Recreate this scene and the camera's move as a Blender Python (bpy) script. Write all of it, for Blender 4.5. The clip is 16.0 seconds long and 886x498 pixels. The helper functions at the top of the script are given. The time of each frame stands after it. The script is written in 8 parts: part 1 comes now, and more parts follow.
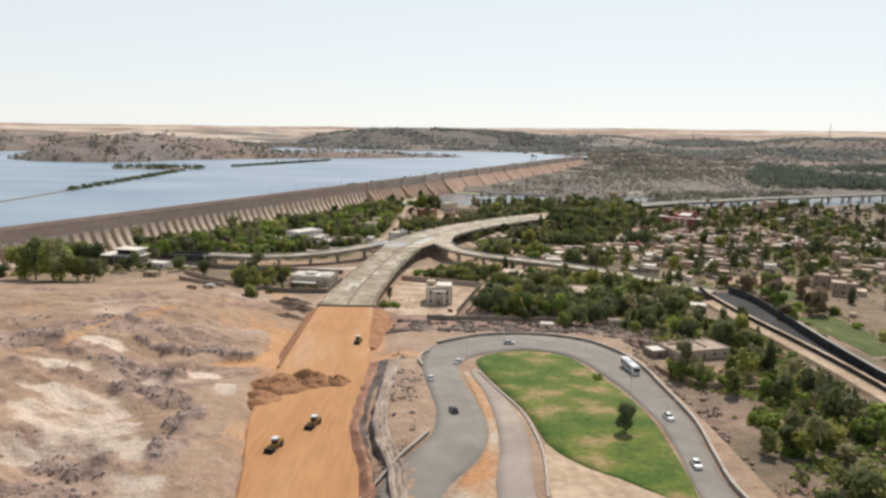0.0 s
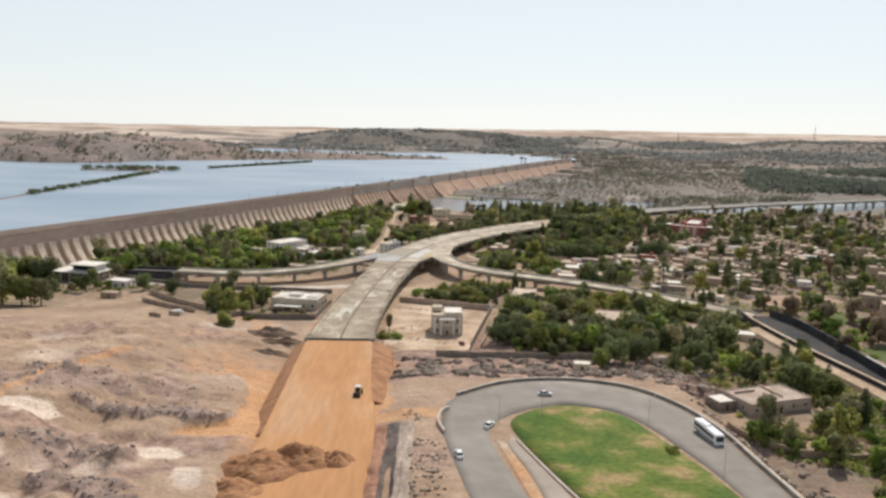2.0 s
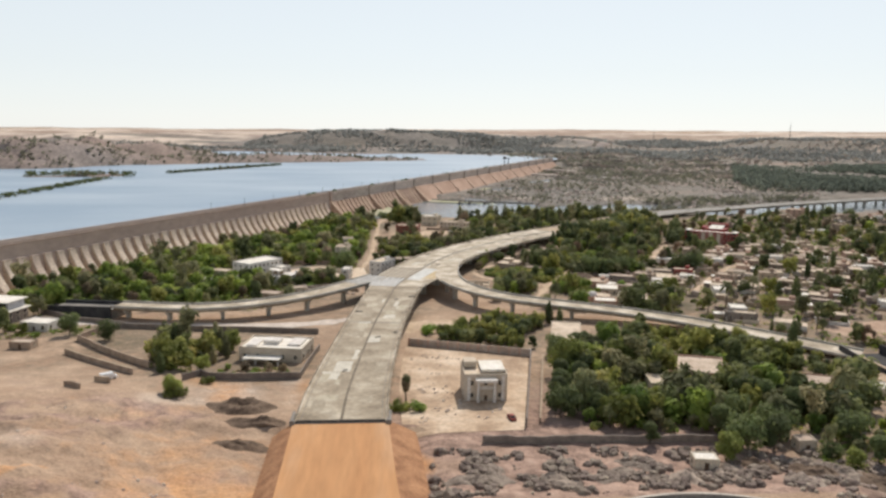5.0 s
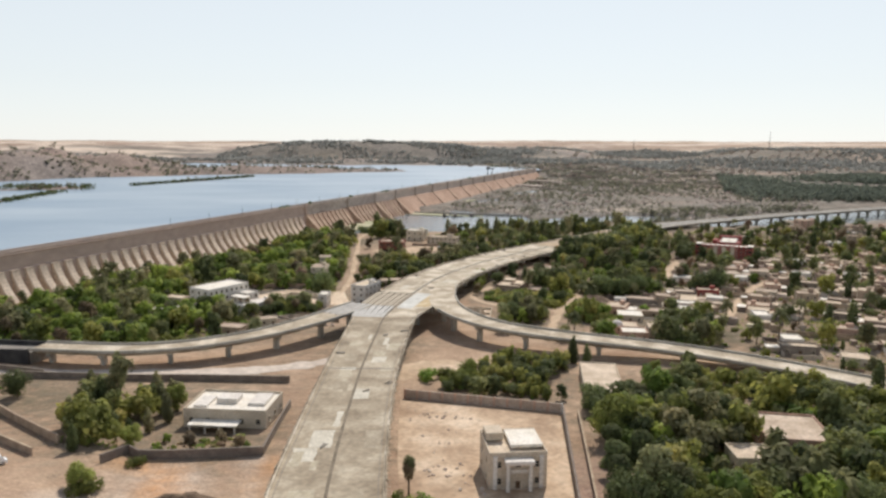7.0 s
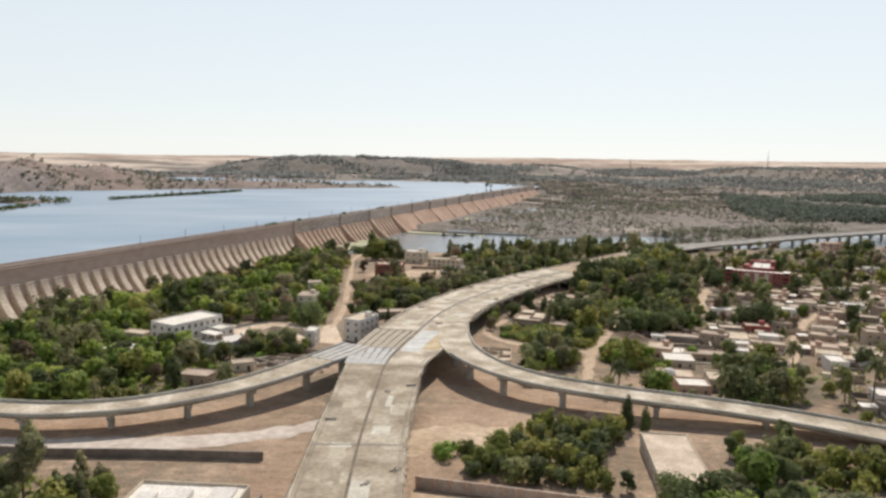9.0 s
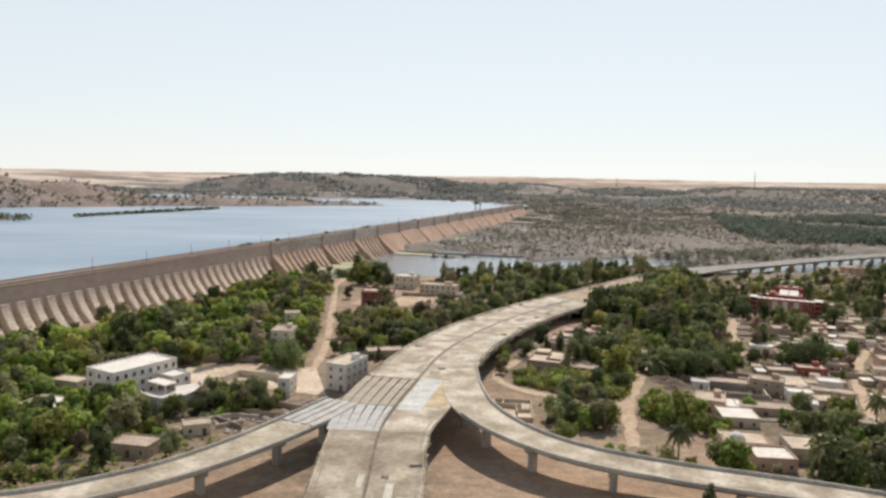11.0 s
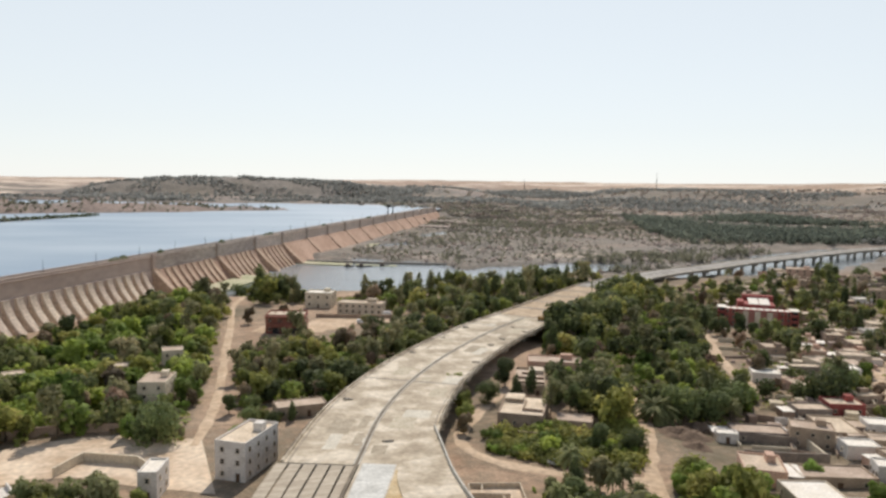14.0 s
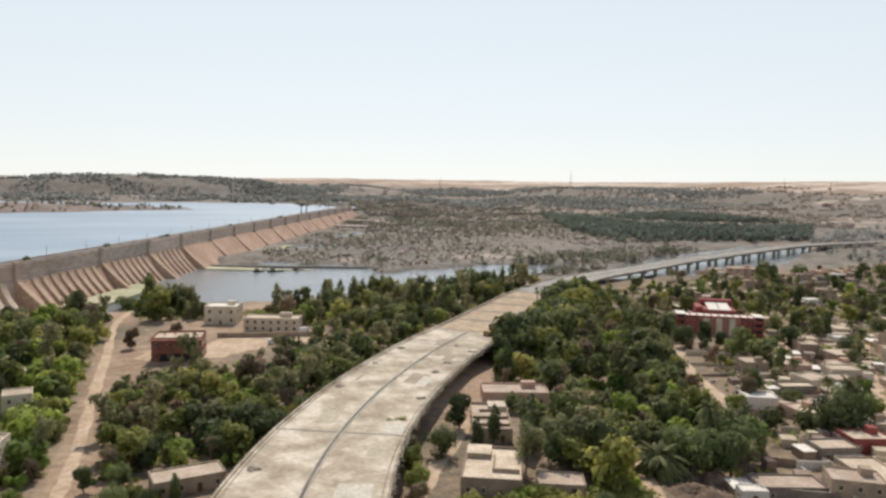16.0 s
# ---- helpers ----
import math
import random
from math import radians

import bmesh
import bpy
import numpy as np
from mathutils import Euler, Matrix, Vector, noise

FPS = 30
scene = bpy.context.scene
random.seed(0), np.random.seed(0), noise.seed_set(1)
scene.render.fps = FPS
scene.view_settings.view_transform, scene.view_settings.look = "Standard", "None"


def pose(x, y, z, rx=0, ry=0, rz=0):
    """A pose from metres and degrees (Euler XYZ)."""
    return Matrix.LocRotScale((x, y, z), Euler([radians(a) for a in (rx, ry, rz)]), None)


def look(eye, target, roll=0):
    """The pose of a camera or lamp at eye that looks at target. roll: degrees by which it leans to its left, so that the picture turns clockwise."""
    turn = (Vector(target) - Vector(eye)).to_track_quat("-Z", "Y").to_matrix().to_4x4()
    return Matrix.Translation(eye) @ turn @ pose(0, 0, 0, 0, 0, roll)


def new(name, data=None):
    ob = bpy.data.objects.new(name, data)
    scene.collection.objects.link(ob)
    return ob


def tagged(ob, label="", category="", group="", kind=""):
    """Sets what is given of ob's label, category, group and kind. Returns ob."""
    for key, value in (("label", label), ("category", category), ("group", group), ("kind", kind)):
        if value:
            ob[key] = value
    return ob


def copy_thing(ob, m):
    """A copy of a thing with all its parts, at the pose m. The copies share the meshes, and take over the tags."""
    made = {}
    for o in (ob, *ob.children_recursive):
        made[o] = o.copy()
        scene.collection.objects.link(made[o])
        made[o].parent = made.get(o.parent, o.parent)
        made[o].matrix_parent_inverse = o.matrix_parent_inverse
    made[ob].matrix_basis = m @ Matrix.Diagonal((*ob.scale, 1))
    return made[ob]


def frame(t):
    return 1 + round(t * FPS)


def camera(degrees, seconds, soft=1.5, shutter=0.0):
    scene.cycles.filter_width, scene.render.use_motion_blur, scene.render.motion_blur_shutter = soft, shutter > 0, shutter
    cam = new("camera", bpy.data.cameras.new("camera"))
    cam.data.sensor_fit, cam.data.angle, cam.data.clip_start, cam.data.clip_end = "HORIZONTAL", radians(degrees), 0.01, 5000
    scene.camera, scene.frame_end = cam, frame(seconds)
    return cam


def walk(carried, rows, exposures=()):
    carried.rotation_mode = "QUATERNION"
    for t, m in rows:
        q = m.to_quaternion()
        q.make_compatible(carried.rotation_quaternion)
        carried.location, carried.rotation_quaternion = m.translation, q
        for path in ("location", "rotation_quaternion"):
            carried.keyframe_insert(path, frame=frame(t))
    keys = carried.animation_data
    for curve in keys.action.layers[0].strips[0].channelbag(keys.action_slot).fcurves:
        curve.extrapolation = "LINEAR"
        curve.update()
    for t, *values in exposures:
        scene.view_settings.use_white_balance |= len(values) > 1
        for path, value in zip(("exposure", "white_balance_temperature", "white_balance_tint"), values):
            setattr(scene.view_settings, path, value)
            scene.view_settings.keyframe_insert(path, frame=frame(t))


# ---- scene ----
cam = camera(62.4, 16.0, soft=2.7)
METRES, EYE, TILT, LEAN, TURN = 473.0, 97.0, -1.4, 0.0, 0.0
ROWS = [
    (0.0, 0.0, 0.0, 0.0, 0.13, -8.2, -0.88),
    (0.5, -0.0047, 0.0262, 0.0003, -0.34, -8.16, -0.85),
    (1.0, -0.0112, 0.0563, 0.0005, -0.7, -8.12, -0.97),
    (1.5, -0.0184, 0.0853, 0.0009, -1.02, -8.1, -1.12),
    (2.0, -0.0269, 0.1168, 0.0012, -1.39, -8.09, -1.19),
    (2.5, -0.0349, 0.1468, 0.0014, -1.69, -8.09, -1.23),
    (3.0, -0.0437, 0.1792, 0.0009, -2.07, -8.09, -1.09),
    (3.5, -0.051, 0.2096, -0.0001, -2.47, -8.08, -0.95),
    (4.0, -0.0571, 0.2428, -0.001, -2.97, -8.09, -0.79),
    (6.5, -0.0734, 0.4063, -0.0109, -5.32, -7.31, -0.37),
    (7.0, -0.0751, 0.4405, -0.0128, -5.75, -7.0, -0.34),
    (7.5, -0.0764, 0.4712, -0.0143, -5.89, -6.7, -0.45),
    (8.0, -0.0777, 0.5053, -0.0154, -5.98, -6.35, -0.6),
    (8.5, -0.0788, 0.5347, -0.0165, -6.08, -6.03, -0.72),
    (9.0, -0.0802, 0.5668, -0.0173, -6.35, -5.68, -0.87),
    (11.5, -0.0843, 0.7175, -0.0223, -8.5, -3.96, -1.1),
    (12.0, -0.0848, 0.748, -0.0233, -9.67, -3.85, -0.87),
    (12.5, -0.0848, 0.7758, -0.024, -10.97, -3.84, -0.73),
    (13.0, -0.0845, 0.8061, -0.0252, -12.42, -3.8, -0.71),
    (13.5, -0.0831, 0.8347, -0.0263, -13.78, -3.76, -0.67),
    (14.0, -0.0804, 0.8655, -0.0274, -15.2, -3.75, -0.65),
    (14.5, -0.0773, 0.8947, -0.0282, -16.59, -3.76, -0.62),
    (15.0, -0.0722, 0.9265, -0.0291, -18.24, -3.77, -0.58),
    (15.5, -0.0673, 0.9565, -0.0299, -20.03, -3.78, -0.54),
    (16.0, -0.0603, 0.9896, -0.031, -21.95, -3.76, -0.48),
]
walk(cam, [(t, pose(0, 0, EYE, TILT, LEAN, TURN) @ pose(METRES * x, METRES * y, METRES * z, 90 + pitch, roll, yaw)) for t, x, y, z, yaw, pitch, roll in ROWS])

# ---- world and light ----
SUN_EL, SUN_AZ = 47.0, 20.0
world = bpy.data.worlds.new("world")
scene.world = world
world.use_nodes = True
wn, wl = world.node_tree.nodes, world.node_tree.links
sky = wn.new("ShaderNodeTexSky")
sky.sky_type = "NISHITA"
sky.sun_disc = False
sky.sun_elevation, sky.sun_rotation = radians(SUN_EL), radians(SUN_AZ)
sky.air_density, sky.dust_density, sky.ozone_density = 1.0, 0.1, 1.0
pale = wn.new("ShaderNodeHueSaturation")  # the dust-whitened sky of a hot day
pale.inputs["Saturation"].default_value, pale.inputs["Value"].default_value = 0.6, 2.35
dusty = wn.new("ShaderNodeGamma")  # dust evens the sky out between zenith and skyline
dusty.inputs["Gamma"].default_value = 0.5
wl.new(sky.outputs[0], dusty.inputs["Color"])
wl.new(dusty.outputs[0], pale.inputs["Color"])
haze = wn.new("ShaderNodeMix")
haze.data_type = "RGBA"
haze.inputs["Factor"].default_value = 0.42
haze.inputs["B"].default_value = (6.45, 7.0, 7.35, 1)
wl.new(pale.outputs[0], haze.inputs["A"])
# the haze lies along the skyline and thins out towards the zenith
way, up, thin, clear = wn.new("ShaderNodeTexCoord"), wn.new("ShaderNodeSeparateXYZ"), wn.new("ShaderNodeMapRange"), wn.new("ShaderNodeMix")
wl.new(way.outputs["Generated"], up.inputs[0])
wl.new(up.outputs["Z"], thin.inputs["Value"])
thin.inputs["From Min"].default_value, thin.inputs["From Max"].default_value = 0.26, 0.75
thin.interpolation_type = "SMOOTHSTEP"
deep = wn.new("ShaderNodeHueSaturation")
deep.inputs["Saturation"].default_value, deep.inputs["Value"].default_value = 0.6, 0.95
wl.new(sky.outputs[0], deep.inputs["Color"])
clear.data_type = "RGBA"
wl.new(thin.outputs[0], clear.inputs["Factor"])
wl.new(haze.outputs["Result"], clear.inputs["A"])
wl.new(deep.outputs[0], clear.inputs["B"])
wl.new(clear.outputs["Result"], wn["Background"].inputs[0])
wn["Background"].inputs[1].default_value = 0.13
sun = new("sun", bpy.data.lights.new("sun", "SUN"))
sun.data.energy, sun.data.angle, sun.data.color = 4.0, radians(0.6), (1.0, 0.92, 0.83)
sd = Vector((math.sin(radians(SUN_AZ)) * math.cos(radians(SUN_EL)), math.cos(radians(SUN_AZ)) * math.cos(radians(SUN_EL)), math.sin(radians(SUN_EL))))
sun.matrix_world = look(tuple(sd * 300), (0, 0, 0))


# ---- materials ----
def mat(name, c1, c2, scale=0.3, fine=3.0, rough=0.9, bump=0.25, rand=0.0, metal=0.0, c3=None, island=0.0, spec=0.3, translucent=0.0, stretch=None, stops=(0.36, 0.66, 0.8), vary=0.21, tone=0.0):
    m = bpy.data.materials.new(name)
    m.use_nodes = True
    n, l = m.node_tree.nodes, m.node_tree.links
    b = n["Principled BSDF"]
    b.inputs["Roughness"].default_value, b.inputs["Metallic"].default_value = rough, metal
    b.inputs["Specular IOR Level"].default_value = spec
    tc = n.new("ShaderNodeTexCoord")
    src = tc.outputs["Object"]
    if stretch:
        mp = n.new("ShaderNodeMapping")
        mp.inputs["Scale"].default_value = stretch
        l.new(src, mp.inputs[0])
        src = mp.outputs[0]
    big, small = n.new("ShaderNodeTexNoise"), n.new("ShaderNodeTexNoise")
    for t, s, d in ((big, scale, 5.0), (small, fine, 6.0)):
        t.inputs["Scale"].default_value, t.inputs["Detail"].default_value = s, d
        l.new(src, t.inputs["Vector"])
    ramp = n.new("ShaderNodeValToRGB")
    ramp.color_ramp.elements[0].position, ramp.color_ramp.elements[1].position = stops[:2]
    ramp.color_ramp.elements[0].color, ramp.color_ramp.elements[1].color = (*c1, 1), (*c2, 1)
    if c3:
        e = ramp.color_ramp.elements.new(stops[2])
        e.color = (*c3, 1)
    l.new(big.outputs["Fac"], ramp.inputs[0])
    hsv = n.new("ShaderNodeHueSaturation")
    val = n.new("ShaderNodeMapRange")
    val.inputs["From Min"].default_value, val.inputs["From Max"].default_value = 0.3, 0.7
    val.inputs["To Min"].default_value, val.inputs["To Max"].default_value = 1 - vary, 1 + vary
    l.new(small.outputs["Fac"], val.inputs["Value"])
    l.new(ramp.outputs[0], hsv.inputs["Color"])
    last = val.outputs[0]
    for amount, node, out in ((rand, "ShaderNodeObjectInfo", "Random"), (island, "ShaderNodeNewGeometry", "Random Per Island")):
        if amount:
            oi, mr, mul = n.new(node), n.new("ShaderNodeMapRange"), n.new("ShaderNodeMath")
            mr.inputs["To Min"].default_value, mr.inputs["To Max"].default_value = 1 - amount, 1 + amount
            mul.operation = "MULTIPLY"
            l.new(oi.outputs[out], mr.inputs["Value"])
            l.new(mr.outputs[0], mul.inputs[0])
            l.new(last, mul.inputs[1])
            last = mul.outputs[0]
            hr = n.new("ShaderNodeMapRange")
            hr.inputs["To Min"].default_value, hr.inputs["To Max"].default_value = 0.5 - amount * 0.06, 0.5 + amount * 0.06
            l.new(oi.outputs[out], hr.inputs["Value"])
            l.new(hr.outputs[0], hsv.inputs["Hue"])
    if tone:  # each tree of a joined grove has a tone of its own
        at, br, mul, hr = n.new("ShaderNodeAttribute"), n.new("ShaderNodeMapRange"), n.new("ShaderNodeMath"), n.new("ShaderNodeMapRange")
        at.attribute_name = "tone"
        br.inputs["To Min"].default_value, br.inputs["To Max"].default_value = 1 - tone, 1 + tone
        mul.operation = "MULTIPLY"
        hr.inputs["To Min"].default_value, hr.inputs["To Max"].default_value = 0.506, 0.470
        l.new(at.outputs["Fac"], br.inputs["Value"])
        l.new(br.outputs[0], mul.inputs[0])
        l.new(last, mul.inputs[1])
        l.new(at.outputs["Fac"], hr.inputs["Value"])
        l.new(hr.outputs[0], hsv.inputs["Hue"])
        last = mul.outputs[0]
    l.new(last, hsv.inputs["Value"])
    l.new(hsv.outputs[0], b.inputs["Base Color"])
    if bump:
        bp = n.new("ShaderNodeBump")
        bp.inputs["Strength"].default_value, bp.inputs["Distance"].default_value = bump, 0.15
        l.new(small.outputs["Fac"], bp.inputs["Height"])
        l.new(bp.outputs[0], b.inputs["Normal"])
    if translucent:
        tr, mx = n.new("ShaderNodeBsdfTranslucent"), n.new("ShaderNodeMixShader")
        mx.inputs[0].default_value = translucent
        l.new(hsv.outputs[0], tr.inputs[0])
        l.new(b.outputs[0], mx.inputs[1])
        l.new(tr.outputs[0], mx.inputs[2])
        l.new(mx.outputs[0], n["Material Output"].inputs[0])
    return m


CONCRETE = mat("concrete", (0.36, 0.33, 0.28), (0.50, 0.47, 0.41), 0.12, 1.6, 0.85, 0.2, c3=(0.40, 0.34, 0.26))
DECK = mat("deck_concrete", (0.31, 0.252, 0.180), (0.435, 0.365, 0.270), 0.11, 0.8, 0.9, 0.15, c3=(0.60, 0.525, 0.415), stops=(0.33, 0.49, 0.62), vary=0.2)
DECK_DUSTY = mat("dusty_deck_concrete", (0.245, 0.195, 0.135), (0.36, 0.298, 0.215), 0.11, 0.8, 0.9, 0.15, c3=(0.46, 0.395, 0.30), stops=(0.34, 0.52, 0.66), vary=0.22)
GIRDER = mat("girder_concrete", (0.41, 0.395, 0.365), (0.52, 0.50, 0.465), 0.3, 2.5, 0.85)
DARK_CONCRETE = mat("dark_concrete", (0.20, 0.18, 0.16), (0.30, 0.27, 0.23), 0.2, 1.5, 0.9)
FORMWORK = mat("formwork_timber", (0.34, 0.285, 0.215), (0.47, 0.405, 0.315), 0.5, 3.0, 0.9, stretch=(0.3, 2.0, 1.0))
YELLOW_PLY = mat("yellow_formwork", (0.42, 0.30, 0.15), (0.56, 0.46, 0.30), 0.25, 2.0, 0.8, c3=(0.50, 0.45, 0.37))
FRESH_SLAB = mat("fresh_slab", (0.46, 0.45, 0.41), (0.62, 0.61, 0.565), 0.25, 1.5, 0.85, c3=(0.68, 0.67, 0.63))
GRANITE = mat("dam_granite", (0.455, 0.345, 0.285), (0.495, 0.382, 0.315), 0.04, 0.3, 0.9, 0.1, stretch=(0.5, 0.5, 1), vary=0.1)
# sunlight on the sloping ribs is partly put into this paler stone
GRANITE_PALE = mat("dam_granite_pale", (0.55, 0.435, 0.335), (0.67, 0.55, 0.435), 0.08, 0.7, 0.9, 0.4, rand=0.08)
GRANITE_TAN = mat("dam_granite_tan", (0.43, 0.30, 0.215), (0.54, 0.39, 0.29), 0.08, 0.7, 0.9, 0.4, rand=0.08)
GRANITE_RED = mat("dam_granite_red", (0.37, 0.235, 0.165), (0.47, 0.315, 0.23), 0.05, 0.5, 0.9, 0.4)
MOSSY = mat("mossy_stone", (0.34, 0.34, 0.20), (0.50, 0.45, 0.31), 0.05, 0.5, 0.9, 0.3, c3=(0.58, 0.48, 0.36))
ASPHALT = mat("asphalt", (0.235, 0.210, 0.178), (0.285, 0.258, 0.222), 0.05, 0.16, 0.9, 0.0, c3=(0.335, 0.29, 0.24), vary=0.12)
DARK_WALL = mat("bitumen_coated_wall", (0.030, 0.030, 0.033), (0.065, 0.062, 0.06), 0.2, 2.0, 0.8)
RED_EARTH = mat("orange_earth", (0.445, 0.225, 0.098), (0.485, 0.255, 0.115), 0.10, 0.7, 0.95, 0.15, stretch=(1.0, 0.13, 1), c3=(0.51, 0.305, 0.168), stops=(0.36, 0.52, 0.66), vary=0.1)
RED_EARTH_DARK = mat("orange_earth_loose", (0.26, 0.125, 0.06), (0.40, 0.21, 0.105), 0.25, 1.5, 0.95, 0.6)
VERGE = mat("orange_verge", (0.46, 0.235, 0.11), (0.46, 0.32, 0.205), 0.05, 0.8, 0.95, 0.3, c3=(0.48, 0.40, 0.315), stops=(0.36, 0.5, 0.62))
SAND_ROAD = mat("sand_track", (0.44, 0.32, 0.212), (0.55, 0.42, 0.295), 0.09, 0.5, 0.95, 0.3)
LAWN = mat("lawn_grass", (0.062, 0.115, 0.014), (0.128, 0.158, 0.026), 0.09, 0.7, 0.95, 0.5, c3=(0.31, 0.225, 0.10), stops=(0.36, 0.53, 0.67), vary=0.3)
BROWN_EARTH = mat("dug_brown_earth", (0.115, 0.078, 0.053), (0.20, 0.14, 0.096), 0.3, 1.5, 0.95, 0.6)
STONE = mat("rubble_stone", (0.19, 0.145, 0.115), (0.33, 0.265, 0.21), 0.5, 3.0, 0.95, 0.5, rand=0.25, island=0.25)
OUTCROP = mat("grey_outcrop", (0.30, 0.245, 0.21), (0.47, 0.395, 0.335), 0.25, 1.2, 0.95, 0.6)
PALE_STONE = mat("pale_field_stone", (0.40, 0.315, 0.26), (0.54, 0.445, 0.37), 0.5, 3.0, 0.95, 0.4, island=0.2)
YARD_SAND = mat("pale_yard_sand", (0.44, 0.325, 0.22), (0.59, 0.465, 0.34), 0.09, 0.6, 0.95, 0.3, c3=(0.66, 0.54, 0.405), stops=(0.34, 0.5, 0.66))
SHADED_ROCK = mat("shaded_rock", (0.07, 0.055, 0.05), (0.19, 0.15, 0.125), 0.16, 1.0, 0.95, 0.6)
MUD_WALL = mat("mud_plaster_wall", (0.30, 0.225, 0.165), (0.42, 0.32, 0.235), 0.3, 2.0, 0.95, 0.3, rand=0.18)
PANEL_WALL = mat("pinkish_panel_plaster", (0.40, 0.315, 0.25), (0.52, 0.42, 0.345), 0.3, 2.0, 0.95, 0.2)
BRICK_WALL = mat("grey_brown_masonry", (0.19, 0.155, 0.13), (0.27, 0.225, 0.185), 0.4, 2.5, 0.95, 0.4, rand=0.15)
WHITE_WALL = mat("white_plaster", (0.61, 0.56, 0.50), (0.73, 0.68, 0.615), 0.25, 2.0, 0.85, 0.1)
CREAM_WALL = mat("cream_plaster", (0.52, 0.43, 0.32), (0.62, 0.53, 0.41), 0.25, 2.0, 0.85, 0.1, rand=0.12)
PINK_WALL = mat("pink_plaster", (0.47, 0.30, 0.22), (0.56, 0.38, 0.29), 0.25, 2.0, 0.85, 0.1)
RED_WALL = mat("dark_red_plaster", (0.25, 0.06, 0.048), (0.34, 0.095, 0.08), 0.2, 2.0, 0.8, 0.1)
RED_BRICK = mat("red_brick", (0.22, 0.085, 0.06), (0.30, 0.12, 0.085), 0.3, 3.0, 0.9, 0.3)
GREY_WALL = mat("pale_grey_plaster", (0.40, 0.39, 0.40), (0.52, 0.51, 0.51), 0.3, 2.0, 0.85, 0.1)
ROOF = mat("dusty_roof", (0.44, 0.345, 0.255), (0.61, 0.495, 0.385), 0.2, 1.5, 0.95, 0.2, rand=0.15)
WHITE_ROOF = mat("white_roof", (0.70, 0.64, 0.54), (0.80, 0.75, 0.67), 0.25, 1.5, 0.9, 0.1)
GLASS = mat("window_glass", (0.02, 0.022, 0.025), (0.035, 0.038, 0.042), 1.0, 4.0, 0.15, 0.0, spec=0.5)
DARK_METAL = mat("dark_metal", (0.03, 0.03, 0.03), (0.06, 0.055, 0.05), 1.0, 5.0, 0.5, 0.1, metal=0.6)
TYRE = mat("tyre_rubber", (0.018, 0.018, 0.018), (0.03, 0.03, 0.03), 2.0, 8.0, 0.9, 0.1)
WHITE_PAINT = mat("white_vehicle_paint", (0.72, 0.72, 0.71), (0.78, 0.78, 0.77), 0.5, 4.0, 0.3, 0.0, spec=0.5)
DARK_PAINT = mat("dark_vehicle_paint", (0.028, 0.032, 0.035), (0.045, 0.05, 0.052), 0.5, 4.0, 0.3, 0.0, spec=0.5)
SILVER_PAINT = mat("silver_vehicle_paint", (0.42, 0.43, 0.44), (0.48, 0.49, 0.50), 0.5, 4.0, 0.3, 0.0, metal=0.3, spec=0.5)
YELLOW_PAINT = mat("yellow_machine_paint", (0.26, 0.155, 0.045), (0.34, 0.21, 0.07), 0.6, 4.0, 0.5, 0.1)
BARK = mat("bark", (0.10, 0.075, 0.05), (0.17, 0.13, 0.09), 1.5, 6.0, 0.95, 0.5)
GROVE = {}  # a leaf material for trees built singly: the same leaves with a tone for each tree of a joined grove


def leaf(name, c1, c2, c3, through_light=0.45):
    single = mat(name, c1, c2, 0.10, 0.9, 0.75, 0.0, rand=0.42, translucent=through_light, island=0.18, c3=c3, stops=(0.34, 0.54, 0.68))
    GROVE[single] = mat(name + "_grove", c1, c2, 0.10, 0.9, 0.75, 0.0, translucent=through_light, island=0.18, c3=c3, stops=(0.34, 0.54, 0.68), tone=0.42)
    return single


LEAF = leaf("broad_leaves", (0.172, 0.200, 0.050), (0.274, 0.296, 0.079), (0.349, 0.334, 0.101), 0.5)
LEAF_DARK = leaf("dark_leaves", (0.096, 0.126, 0.051), (0.164, 0.193, 0.075), (0.199, 0.213, 0.084), 0.5)
LEAF_DRY = leaf("dry_leaves", (0.212, 0.162, 0.100), (0.310, 0.242, 0.147), (0.306, 0.264, 0.152), 0.5)
LEAF_FRESH = leaf("fresh_leaves", (0.187, 0.275, 0.053), (0.282, 0.379, 0.084), (0.329, 0.384, 0.114), 0.5)
LEAF_GREY = leaf("grey_green_leaves", (0.185, 0.192, 0.091), (0.286, 0.284, 0.139), (0.329, 0.302, 0.155), 0.5)
PALM_LEAF = leaf("palm_fronds", (0.160, 0.174, 0.073), (0.247, 0.253, 0.107), (0.291, 0.271, 0.125), 0.4)
# distance haze is put into the grey of these far leaves and scrub
FAR_LEAF = mat("hazed_far_leaves", (0.255, 0.26, 0.24), (0.33, 0.33, 0.305), 0.004, 0.05, 0.95, 0.0, island=0.3, translucent=0.5)
SCRUB = mat("grey_scrub", (0.175, 0.165, 0.145), (0.265, 0.25, 0.225), 0.02, 0.3, 0.95, 0.0, island=0.35, translucent=0.45)


